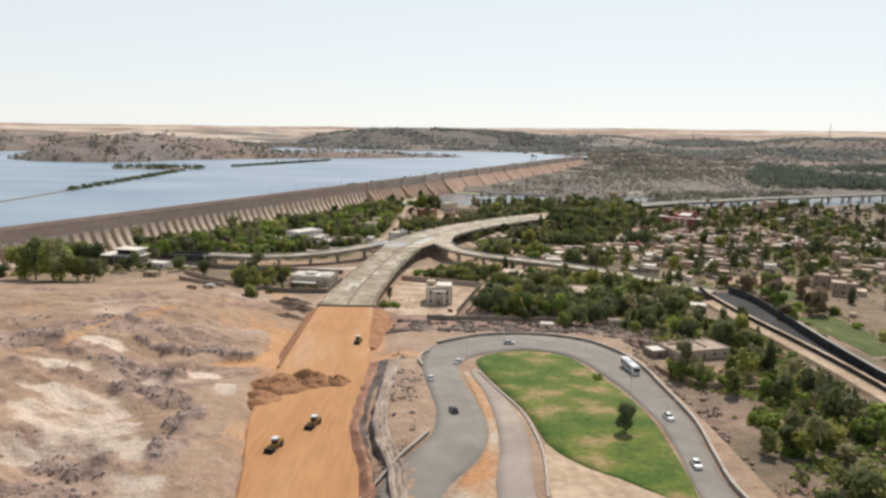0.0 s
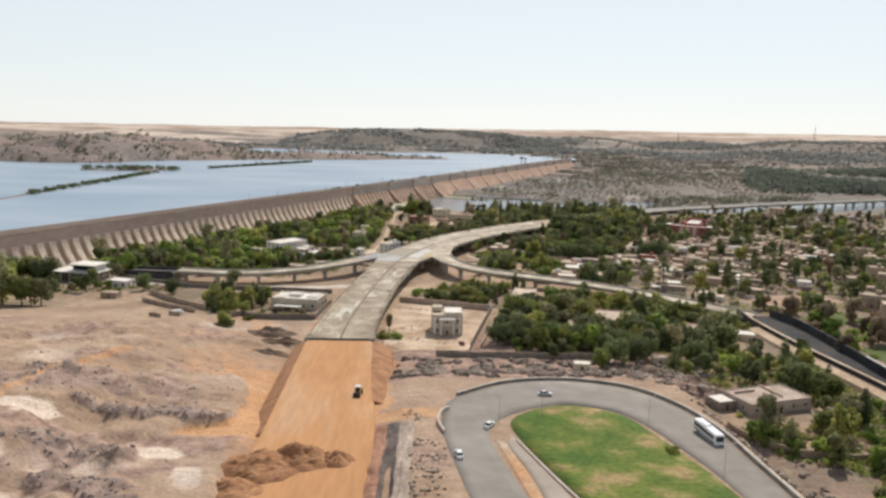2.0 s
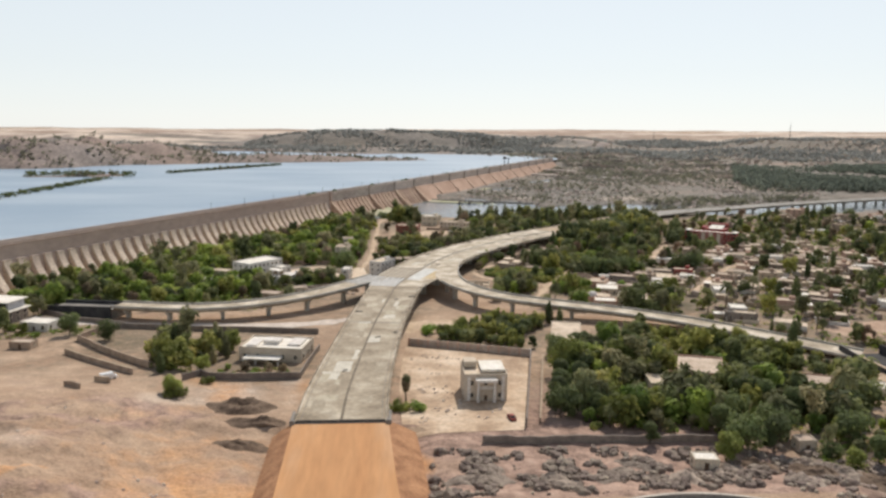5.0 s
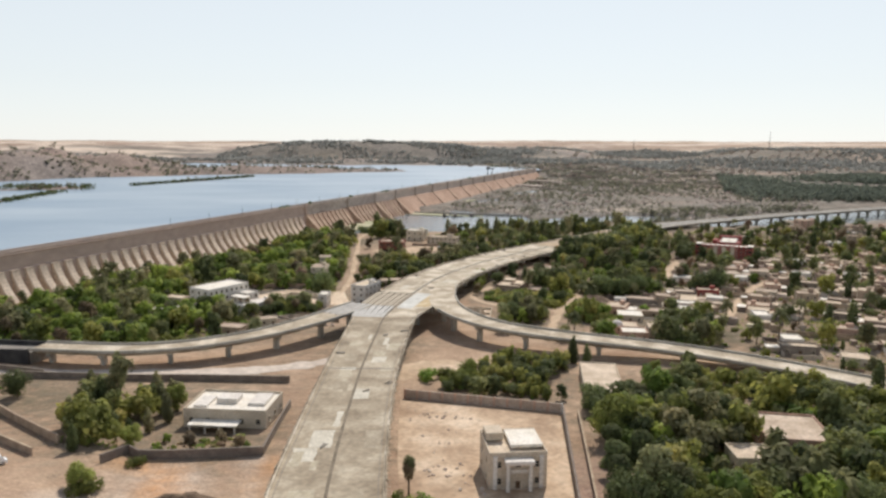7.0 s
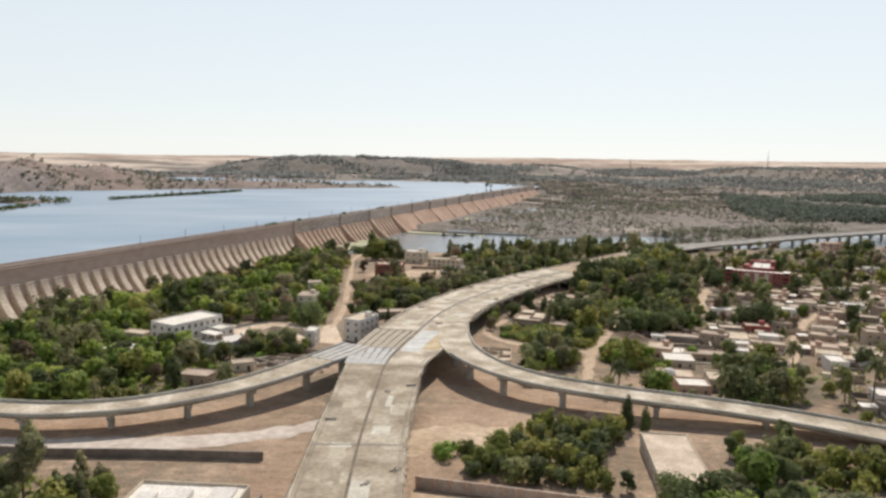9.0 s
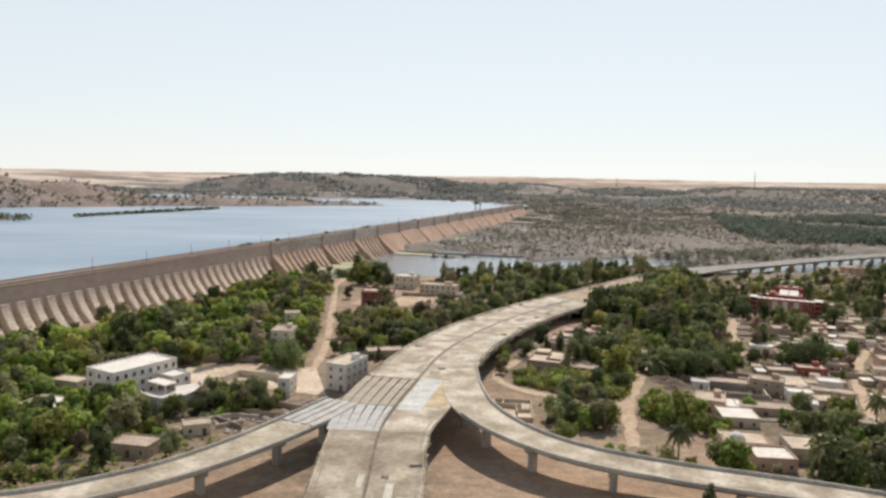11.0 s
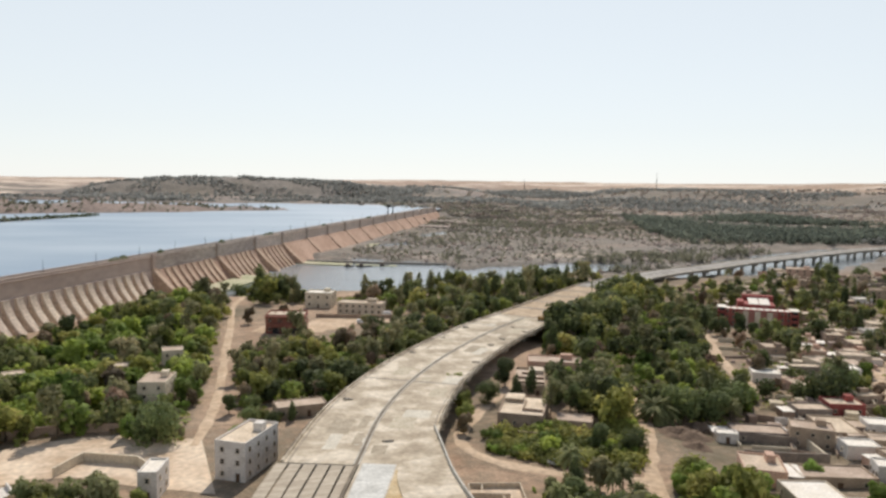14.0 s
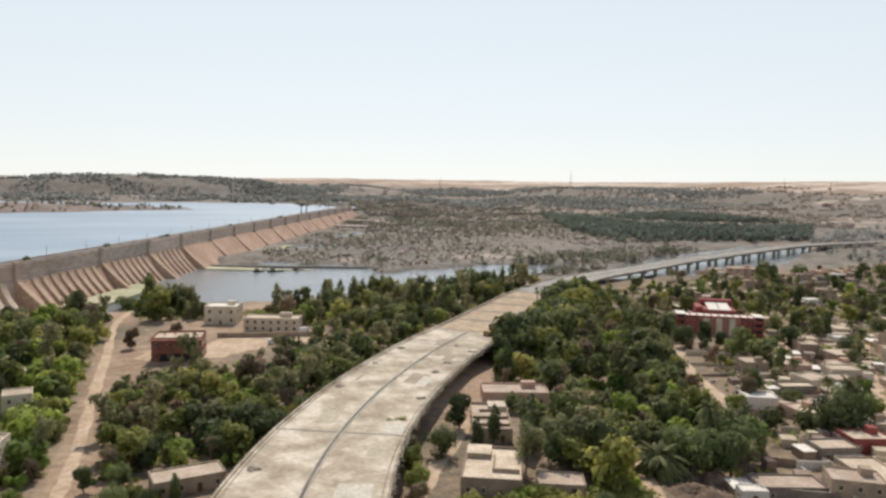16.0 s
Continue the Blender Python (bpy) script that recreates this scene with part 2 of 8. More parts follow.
def ground_material():
    """Sand, rock, soil and scrub, mixed by the sheet's cover attribute."""
    m = bpy.data.materials.new("ground")
    m.use_nodes = True
    n, l = m.node_tree.nodes, m.node_tree.links
    b = n["Principled BSDF"]
    b.inputs["Roughness"].default_value, b.inputs["Specular IOR Level"].default_value = 0.95, 0.2
    tc, at, sp = n.new("ShaderNodeTexCoord"), n.new("ShaderNodeAttribute"), n.new("ShaderNodeSeparateColor")
    at.attribute_name = "cover"
    l.new(at.outputs["Color"], sp.inputs[0])

    def noise_tex(s, d=6.0, rough=0.6):
        t = n.new("ShaderNodeTexNoise")
        t.inputs["Scale"].default_value, t.inputs["Detail"].default_value, t.inputs["Roughness"].default_value = s, d, rough
        l.new(tc.outputs["Object"], t.inputs["Vector"])
        return t.outputs["Fac"]

    def ramp(fac, *stops):
        r = n.new("ShaderNodeValToRGB")
        for i, (p, c) in enumerate(stops):
            e = r.color_ramp.elements[i] if i < 2 else r.color_ramp.elements.new(p)
            e.position, e.color = p, (*c, 1)
        l.new(fac, r.inputs[0])
        return r.outputs[0]

    def mix(fac, a, c):
        x = n.new("ShaderNodeMix")
        x.data_type = "RGBA"
        l.new(fac, x.inputs["Factor"])
        l.new(a, x.inputs["A"])
        l.new(c, x.inputs["B"])
        return x.outputs["Result"]

    def blotch(channel, grain):
        """The cover with its edge broken up by noise."""
        a, c = n.new("ShaderNodeMath"), n.new("ShaderNodeMapRange")
        a.operation = "ADD"
        l.new(sp.outputs[channel] if channel else at.outputs["Alpha"], a.inputs[0])
        l.new(grain, a.inputs[1])
        c.inputs["From Min"].default_value, c.inputs["From Max"].default_value = 0.80, 1.15
        l.new(a.outputs[0], c.inputs["Value"])
        return c.outputs[0]

    mid, wide, grain = noise_tex(0.045), noise_tex(0.011), noise_tex(0.22)
    soil = ramp(mid, (0.35, (0.335, 0.225, 0.150)), (0.62, (0.465, 0.335, 0.232)), (0.8, (0.54, 0.415, 0.30)))
    rock = ramp(grain, (0.34, (0.215, 0.142, 0.108)), (0.56, (0.40, 0.27, 0.205)), (0.74, (0.485, 0.355, 0.275)))
    bushy = n.new("ShaderNodeMix")
    bushy.inputs["Factor"].default_value = 0.5
    l.new(grain, bushy.inputs["A"])
    l.new(noise_tex(0.03, 8.0, 0.7), bushy.inputs["B"])
    scrub = ramp(bushy.outputs["Result"], (0.40, (0.108, 0.096, 0.058)), (0.56, (0.22, 0.176, 0.122)), (0.66, (0.385, 0.295, 0.215)))
    orange = ramp(mid, (0.35, (0.50, 0.265, 0.125)), (0.65, (0.58, 0.345, 0.185)))
    dune = ramp(wide, (0.34, (0.43, 0.345, 0.28)), (0.60, (0.66, 0.54, 0.43)))
    # granite grey, which over the far country also stands for haze
    granite = ramp(bushy.outputs["Result"], (0.40, (0.150, 0.138, 0.128)), (0.53, (0.25, 0.228, 0.21)), (0.66, (0.40, 0.362, 0.33)))
    bed = n.new("ShaderNodeAttribute")
    bed.attribute_name = "bed"
    col = mix(blotch("Green", mid), soil, rock)
    col = mix(blotch("Red", grain), col, scrub)
    col = mix(bed.outputs["Fac"], col, granite)
    col = mix(blotch("Blue", wide), col, dune)
    col = mix(blotch(None, bushy.outputs["Result"]), col, orange)
    # drag marks and strata: long streaks across the slope
    mp, st, sr, sv = n.new("ShaderNodeMapping"), n.new("ShaderNodeTexNoise"), n.new("ShaderNodeMapRange"), n.new("ShaderNodeHueSaturation")
    mp.inputs["Rotation"].default_value = (0, 0, radians(20))
    mp.inputs["Scale"].default_value = (0.16, 0.40, 0.5)
    l.new(tc.outputs["Object"], mp.inputs[0])
    st.inputs["Scale"].default_value, st.inputs["Detail"].default_value, st.inputs["Roughness"].default_value, st.inputs["Distortion"].default_value = 1.0, 7.0, 0.68, 0.8
    l.new(mp.outputs[0], st.inputs["Vector"])
    sr.inputs["From Min"].default_value, sr.inputs["From Max"].default_value = 0.34, 0.64
    sr.inputs["To Min"].default_value, sr.inputs["To Max"].default_value = 0.84, 1.09
    l.new(st.outputs["Fac"], sr.inputs["Value"])
    l.new(sr.outputs[0], sv.inputs["Value"])
    l.new(col, sv.inputs["Color"])
    col = sv.outputs[0]
    hsv, mr = n.new("ShaderNodeHueSaturation"), n.new("ShaderNodeMapRange")
    fine = noise_tex(1.3)
    mr.inputs["From Min"].default_value, mr.inputs["From Max"].default_value = 0.3, 0.7
    mr.inputs["To Min"].default_value, mr.inputs["To Max"].default_value = 0.74, 1.2
    l.new(fine, mr.inputs["Value"])
    l.new(mr.outputs[0], hsv.inputs["Value"])
    l.new(col, hsv.inputs["Color"])
    l.new(hsv.outputs[0], b.inputs["Base Color"])
    bp = n.new("ShaderNodeBump")
    bp.inputs["Strength"].default_value, bp.inputs["Distance"].default_value = 0.8, 1.3
    l.new(grain, bp.inputs["Height"])
    b2 = n.new("ShaderNodeBump")
    b2.inputs["Strength"].default_value, b2.inputs["Distance"].default_value = 0.5, 0.35
    l.new(fine, b2.inputs["Height"])
    l.new(bp.outputs[0], b2.inputs["Normal"])
    l.new(b2.outputs[0], b.inputs["Normal"])
    return m


def water_material(name, deep, shallow, rough):
    m = bpy.data.materials.new(name)
    m.use_nodes = True
    n, l = m.node_tree.nodes, m.node_tree.links
    b = n["Principled BSDF"]
    b.inputs["Roughness"].default_value, b.inputs["IOR"].default_value = rough, 1.33
    b.inputs["Specular IOR Level"].default_value = 0.35
    tc, mp, t, w = n.new("ShaderNodeTexCoord"), n.new("ShaderNodeMapping"), n.new("ShaderNodeTexNoise"), n.new("ShaderNodeTexNoise")
    mp.inputs["Scale"].default_value = (1, 2.2, 1)
    l.new(tc.outputs["Object"], mp.inputs[0])
    t.inputs["Scale"].default_value, t.inputs["Detail"].default_value = 0.004, 5.0
    w.inputs["Scale"].default_value, w.inputs["Detail"].default_value = 0.35, 4.0
    l.new(mp.outputs[0], t.inputs["Vector"])
    l.new(mp.outputs[0], w.inputs["Vector"])
    r = n.new("ShaderNodeValToRGB")
    r.color_ramp.elements[0].position, r.color_ramp.elements[1].position = 0.38, 0.66
    r.color_ramp.elements[0].color, r.color_ramp.elements[1].color = (*deep, 1), (*shallow, 1)
    l.new(t.outputs["Fac"], r.inputs[0])
    l.new(r.outputs[0], b.inputs["Base Color"])
    bp = n.new("ShaderNodeBump")
    bp.inputs["Strength"].default_value, bp.inputs["Distance"].default_value = 0.5, 0.3
    l.new(w.outputs["Fac"], bp.inputs["Height"])
    l.new(bp.outputs[0], b.inputs["Normal"])
    return m


LAKE = water_material("lake_water", (0.245, 0.32, 0.395), (0.35, 0.42, 0.475), 0.45)
POOL = water_material("pool_water", (0.20, 0.225, 0.235), (0.28, 0.305, 0.315), 0.14)
GROUND = ground_material()


# ---- builders ----
class Shape:
    """Collects boxes, prisms and strips into one mesh."""

    def __init__(self):
        self.v, self.f = [], []

    def add(self, verts, faces):
        k = len(self.v)
        self.v += [tuple(p) for p in verts]
        self.f += [tuple(i + k for i in q) for q in faces]
        return self

    def box(self, x, y, z, sx, sy, sz, rz=0.0, bevel=0.0):
        """A box whose base centre is (x, y, z), with its edges cut off by bevel."""
        c, s = math.cos(radians(rz)), math.sin(radians(rz))
        hx, hy, hz = sx / 2, sy / 2, sz / 2
        b = min(bevel, hx * 0.9, hy * 0.9, hz * 0.9)
        if b <= 0:
            loc = [(i * hx, j * hy, k * hz) for k in (-1, 1) for j in (-1, 1) for i in (-1, 1)]
            faces = [(0, 2, 3, 1), (4, 5, 7, 6), (0, 1, 5, 4), (2, 6, 7, 3), (0, 4, 6, 2), (1, 3, 7, 5)]
        else:
            loc, at = [], {}
            for i in (-1, 1):
                for j in (-1, 1):
                    for k in (-1, 1):
                        for a, p in enumerate(((i * hx, j * (hy - b), k * (hz - b)), (i * (hx - b), j * hy, k * (hz - b)), (i * (hx - b), j * (hy - b), k * hz))):
                            at[i, j, k, a] = len(loc)
                            loc.append(p)
            faces = []
            for a in range(3):
                for side in (-1, 1):
                    ring = []
                    for p, q in ((-1, -1), (1, -1), (1, 1), (-1, 1)):
                        e = [p, q]
                        e.insert(a, side)
                        ring.append(at[(*e, a)])
                    faces.append(tuple(ring if (side > 0) == (a != 1) else ring[::-1]))
            for a in range(3):
                o1, o2 = [q for q in range(3) if q != a]
                for p in (-1, 1):
                    for q in (-1, 1):
                        e0, e1 = [0, 0, 0], [0, 0, 0]
                        e0[a], e1[a] = -1, 1
                        e0[o1] = e1[o1] = p
                        e0[o2] = e1[o2] = q
                        faces.append((at[(*e0, o1)], at[(*e1, o1)], at[(*e1, o2)], at[(*e0, o2)]))
            for i in (-1, 1):
                for j in (-1, 1):
                    for k in (-1, 1):
                        faces.append((at[i, j, k, 0], at[i, j, k, 1], at[i, j, k, 2]))
        return self.add([(x + c * p - s * q, y + s * p + c * q, z + hz + r) for p, q, r in loc], faces)

    def tube(self, p, q, r0, r1, n=8, caps=True):
        p, q = Vector(p), Vector(q)
        turn = (q - p).to_track_quat("Z", "Y").to_matrix()
        ring = [turn @ Vector((math.cos(2 * math.pi * i / n), math.sin(2 * math.pi * i / n), 0)) for i in range(n)]
        faces = [(i, (i + 1) % n, n + (i + 1) % n, n + i) for i in range(n)]
        if caps:
            faces += [tuple(range(n))[::-1], tuple(range(n, 2 * n))]
        return self.add([p + a * r0 for a in ring] + [q + a * r1 for a in ring], faces)

    def mesh(self, name, material, smooth=False):
        me = bpy.data.meshes.new(name)
        me.from_pydata(self.v, [], self.f)
        bm = bmesh.new()
        bm.from_mesh(me)
        bmesh.ops.recalc_face_normals(bm, faces=bm.faces)
        bm.to_mesh(me)
        bm.free()
        me.materials.append(material)
        if smooth:
            me.shade_smooth()
        return me

    def part(self, name, material, parent=None, label="", smooth=False):
        return piece(name, self.mesh(name, material, smooth), parent, label)


def piece(name, me, parent=None, label="", m=None):
    ob = new(name, me)
    if parent:
        ob.parent = parent
    if m is not None:
        ob.matrix_basis = m
    return tagged(ob, label)


def thing(name, label, category, m=None, group="", kind=""):
    ob = new(name)
    ob.empty_display_size = 0.5
    if m is not None:
        ob.matrix_basis = m
    return tagged(ob, label, category, group, kind)


def spline(points, n=8):
    """Points of a smooth line through the given ones."""
    p = [np.array(q, float) for q in points]
    p = [2 * p[0] - p[1], *p, 2 * p[-1] - p[-2]]
    out = []
    for i in range(1, len(p) - 2):
        a, b, c, d = p[i - 1:i + 3]
        for k in range(n):
            t = k / n
            out.append(0.5 * (2 * b + (c - a) * t + (2 * a - 5 * b + 4 * c - d) * t * t + (3 * b - a - 3 * c + d) * t ** 3))
    out.append(p[-2])
    return out


def sides(line):
    """The unit vector to the right of each point of a line."""
    out = []
    for i in range(len(line)):
        d = line[min(i + 1, len(line) - 1)][:2] - line[max(i - 1, 0)][:2]
        d = d / np.hypot(*d)
        out.append(np.array((d[1], -d[0])))
    return out


def sweep(line, profile, shape=None):
    """A closed profile of (share of the half width, offset, height) carried along a line of (x, y, z, half width)."""
    shape = shape or Shape()
    k, n = len(profile), len(line)
    verts, faces = [], []
    for p, r in zip(line, sides(line)):
        w = p[3] if len(p) > 3 else 0
        for a, o, h in profile:
            q = p[:2] + r * (a * w + o)
            verts.append((q[0], q[1], p[2] + h))
    for i in range(n - 1):
        for j in range(k):
            faces.append((i * k + j, i * k + (j + 1) % k, (i + 1) * k + (j + 1) % k, (i + 1) * k + j))
    faces += [tuple(range(k))[::-1], tuple(range((n - 1) * k, n * k))]
    return shape.add(verts, faces)


def ss(a, b, v):
    k = min(max((v - a) / (b - a), 0.0), 1.0)
    return k * k * (3 - 2 * k)


# ---- the lie of the land ----
DAM_A, DAM_D = np.array((-298.0, 486.0)), np.array((0.4129, 0.9108))
DAM_N = np.array((DAM_D[1], -DAM_D[0]))
PROFILE_Y = (-700, 0, 150, 184, 222, 250, 270, 292, 305, 320, 350, 400, 440, 500, 560, 900, 960, 1000)
PROFILE_Z = (24, 22, 21, 20, 17.2, 15.5, 14.2, 12.9, 9.6, 8.3, 6.7, 5.5, 4, 2, 0, -1, -2.5, -4.4)
RAMP = [(-28, 60, 19.2, 12.5), (-30, 140, 17.8, 12.5), (-38.5, 197, 16.6, 14.5), (-40.0, 240, 15.4, 14.5), (-43, 290, 13.6, 13.4), (-45.2, 336, 12.0, 12.9)]
RAMP_LINE = spline(RAMP, 10)
RAMP_Y = [p[1] for p in RAMP_LINE]
ISLANDS = [  # x, y, half length, half width, turn, height over the water
    (-690, 1560, 210, 140, 34, 42), (-650, 1700, 300, 120, 32, 38), (-270, 1775, 270, 75, 24, 13), (-70, 1850, 140, 34, 18, 6), (-470, 1660, 170, 70, 36, 12),
    (-1330, 1960, 420, 210, 12, 40), (-1650, 1700, 300, 200, 10, 34), (-1120, 2180, 330, 90, 10, 30),
    (-470, 1250, 70, 26, 20, 3.0), (-315, 1460, 155, 9, 64, 1.6), (-428, 1010, 210, 9, 92, 1.4), (-430, 760, 100, 4, 90, 0.8),
    (30, 1960, 34, 8, 10, 1.5), (-520, 1225, 60, 16, 5, 1.5)]
HAUL_Y, HAUL_X = (225, 233, 241, 246, 250, 276, 285, 309, 321, 340), (-82, -80, -76, -66, -64.5, -66.5, -69.6, -86, -93, -103)  # the haul road's hill side
WATER_Z, POOL_Z = 17.0, -6.0
SKY_AZ, SKY_Z = (-60, -18, -8, 0, 10, 20, 30, 40, 48, 60), (66, 68, 74, 82, 89, 93, 93, 106, 121, 126)  # the plateau's height round the skyline


def rough(x, y, s, seed=0.0):
    return noise.noise((x / s + seed, y / s, seed * 1.7))


ROCK_MASSES = [(-93, 217, 13, 8), (-80, 248, 13, 5), (-98, 246, 9, 4), (-85, 200, 11, 5), (-75, 194, 6, 4), (-80, 150, 11, 6), (-128, 182, 10, 7), (-118, 262, 9, 4), (-66, 180, 4, 12), (-64, 160, 4, 10), (-132, 232, 8, 4)]
PALE_FLATS = [(-90, 172, 15, 13), (-72, 161, 15, 9), (-100, 188, 13, 6), (-118, 172, 10, 8), (-70, 141, 16, 9), (-98, 150, 14, 8), (-112, 233, 9, 5), (-76, 222, 7, 5), (-64, 207, 4, 7), (-112, 205, 8, 5)]


def blob(spots, x, y):
    """How deep a place lies in one of the oval patches, with a ragged edge."""
    best = 0.0
    for cx, cy, a, b in spots:
        if abs(x - cx) < a * 1.5 and abs(y - cy) < b * 1.5:
            best = max(best, 1.25 - math.hypot((x - cx) / a, (y - cy) / b) + 0.5 * rough(x, y, 7, cx) + 0.3 * rough(x, y, 2.6, cy))
    return ss(0.1, 0.6, best)


def crag(x, y):
    """How craggy the cleared hill is."""
    if x > -58 or y < 90 or y > 380:
        return 0.0
    u, v = 0.94 * x + 0.34 * y, 0.94 * y - 0.34 * x
    own = 0.75 * ss(0.0, 0.55, rough(0.55 * u, v, 34, 81) + 0.6 * rough(0.6 * u, v, 14, 82) + 0.3 * rough(u, v, 6, 85)) * ss(-56, -84, x + 14 * rough(x, y, 20, 86)) * (1 - 0.8 * ss(240, 285, y))
    return max(own, blob(ROCK_MASSES, x, y))


def haul(x, y):
    """How far a place lies on the haul road that is cut into the hill's foot beside the ramp."""
    if x > -45 or y < 225 or y > 345:
        return 0.0
    edge = float(np.interp(y, HAUL_Y, HAUL_X)) + 1.6 * rough(x, y, 7, 89)
    return ss(-1.2, 1.2, x - edge) * ss(232, 240, y) * (1 - ss(318, 338, y))


def land(x, y):
    """The ground's height."""
    off = float(np.dot((x - DAM_A[0], y - DAM_A[1]), DAM_N))
    along = float(np.dot((x - DAM_A[0], y - DAM_A[1]), DAM_D))
    far = math.hypot(x, y - 200)
    if off < -2 and along < 1660:
        z = 6.0
        shore = 2460 + 0.05 * x + 120 * rough(x, y, 500, 3)
        if y > shore:
            z = 17 + 22 * ss(shore, shore + 500, y) + 3 + 14 * rough(x, y, 130, 41) + 9 * rough(x, y, 55, 42)
        if x < -1500:
            z = max(z, 16 + 25 * ss(-1500, -2200, x))
        for cx, cy, a, b, turn, h in ISLANDS:
            dx, dy = x - cx, y - cy
            if abs(dx) < a * 1.4 and abs(dy) < a * 1.4:
                c, s = math.cos(radians(turn)), math.sin(radians(turn))
                r = math.hypot((c * dx + s * dy) / a, (-s * dx + c * dy) / b)
                r *= 1 + 0.25 * rough(x, y, max(b, 12) * 0.8, cx)
                if r < 1.25:
                    z = max(z, WATER_Z - 2 + (h + 2) * (1 - r * r) + h * (0.6 * rough(x, y, 60, 5) + 0.45 * rough(x, y, 24, 51)) * max(0, 1 - r))
    else:
        z = float(np.interp(y, PROFILE_Y, PROFILE_Z))
        if y < 330:
            low = 8.4 - 7.4 * ss(108, 158, x)
            k = ss(70, 82, x) if y < 288 else ss(70, 95, x)
            z = z + (min(z, low) - z) * k
        elif x > 90:
            z = z - (z - min(z, 0.5)) * ss(100, 170, x) * (1 - ss(480, 560, y))
        hill = ss(-82, -122, x) * (1 - ss(320, 430, y))
        z += 9 * hill
        if 90 < y < 400 and x < -55:
            k = ss(-56, -92, x + 9 * rough(x, y, 22, 92)) * (1 - ss(330, 390, y)) * (1 - 0.4 * ss(215, 250, y))
            z += k * (2.8 * rough(x, y, 26, 1) + 2.2 * (0.5 - abs(rough(x, y, 13, 2))) + 1.1 * abs(rough(x, y, 6, 5)) + 0.6 * rough(x, y, 3.5, 7) - 1.0
                      + 3.8 * (0.3 - abs(rough(0.35 * (0.94 * x + 0.34 * y), 0.94 * y - 0.34 * x, 16, 71))) + 0.9 * ss(0.0, 0.12, rough(0.4 * x + 0.2 * y, y, 15, 72)))
            z += k * (3.2 * (0.3 - abs(rough(x, y, 27, 90))) + 2.2 * (0.3 - abs(rough(x, y, 9, 91))) + 1.1 * abs(rough(x, y, 4.2, 93)) + 0.7 * rough(x, y, 2.4, 94)) * (1 - 0.75 * blob(PALE_FLATS, x, y))
            c = crag(x, y)
            if c > 0:
                z += c * (0.6 + 2.6 * abs(rough(x, y, 11, 83)) + 1.7 * abs(rough(x, y, 4.5, 84)) + 0.6 * rough(x, y, 2.2, 96))
        if y > 250 and 292 < y < 335 and -25 < x < 75:
            z += 1.1 * abs(rough(x, y, 6, 4)) + 0.5 * rough(x, y, 3, 9)
        if off < 70 and y > 380:
            z += (-3.0 - z) * (1 - ss(18, 70, off))
        if y < 345:
            ry = float(np.interp(y, RAMP_Y, [p[2] for p in RAMP_LINE]))
            rx = float(np.interp(y, RAMP_Y, [p[0] for p in RAMP_LINE]))
            rw = float(np.interp(y, RAMP_Y, [p[3] for p in RAMP_LINE]))
            d = abs(x - rx) - rw
            h = haul(x, y)
            low = ry - 0.5 - 3.1 * ss(240, 268, y)
            z += (low - z) * h if z > low else 0.0
            z += (min(z, ry - 1.2) - z) * (1 - ss(0.5, 5.0 if x < rx else 12.0, d)) if z > ry - 1.2 else 0.0
        if 255 < y < 345:
            z -= 1.5 * (1 - ss(6, 14, abs(x - rx) - rw)) * ss(258, 285, y)
        # the river bed under the dam
        if y > 900:
            bed = ss(900, 1010, y) * (1 - ss(2100, 2400, y)) * (1 - ss(900, 1500, x))
            z += bed * (1.5 * rough(x, y, 60, 2) + 1.6 * abs(rough(x, y, 22, 6)) + 0.5)
            for cx, cy, a, b, turn, deep in ((40, 1050, 128, 118, 0, 9), (-14, 985, 95, 62, 62, 8), (60, 965, 80, 40, 0, 7), (235, 1045, 120, 42, 14, 6), (190, 1015, 120, 30, 12, 4.5), (150, 1330, 60, 22, 40, 5), (560, 1090, 260, 62, 27, 6), (250, 1520, 90, 16, 60, 4), (700, 1180, 120, 40, 30, 4)):
                c, s = math.cos(radians(turn)), math.sin(radians(turn))
                r = math.hypot((c * (x - cx) + s * (y - cy)) / a, (-s * (x - cx) + c * (y - cy)) / b) * (1 + 0.3 * rough(x, y, 30, cx))
                z -= deep * (1 - ss(0.75, 1.1, r))
        z += 0.35 * rough(x, y, 30, 8) * ss(330, 420, y)
        if x > 78 and 530 < y < 900:  # the village lies in a shallow basin
            z -= (2.8 * ss(78, 105, x) * ss(535, 600, y) + 1.8 * ss(150, 240, x) * ss(600, 740, y)) * (1 - ss(830, 895, y))
        if y > 1900 or x > 900:
            up = max(ss(1900, 3300, y), ss(1000, 2600, x) * ss(600, 1600, y))
            z += up * (34 + 14 * rough(x, y, 420, 3) + 5 * rough(x, y, 110, 48))
        if along > 1500 and y < 2600:
            z += 14 * ss(1520, 1680, along) * (1 - ss(60, 260, off))
    # hills and dunes at the skyline
    if far > 2300:
        z += ss(2400, 3000, far) * (18 if x < -400 else 26) * ss(-0.15, 0.35, rough(x, y, 520, 11)) * (1 - ss(3300, 4200, far))
        k = ss(2700, 4300, far)
        z = z * (1 - k) + k * (float(np.interp(math.degrees(math.atan2(x, y - 200)), SKY_AZ, SKY_Z)) + 5 * rough(x, y, 650, 12) + 5 * rough(x, y, 210, 13) + 3 * rough(x, y, 90, 15))
    if y > 2000:
        r = math.hypot((x + 40) / 560, (y - 2900) / 300)
        z = max(z, 18 + 62 * (1 - r ** 3) + 7 * rough(x, y, 90, 14)) if r < 1 else z
    return z


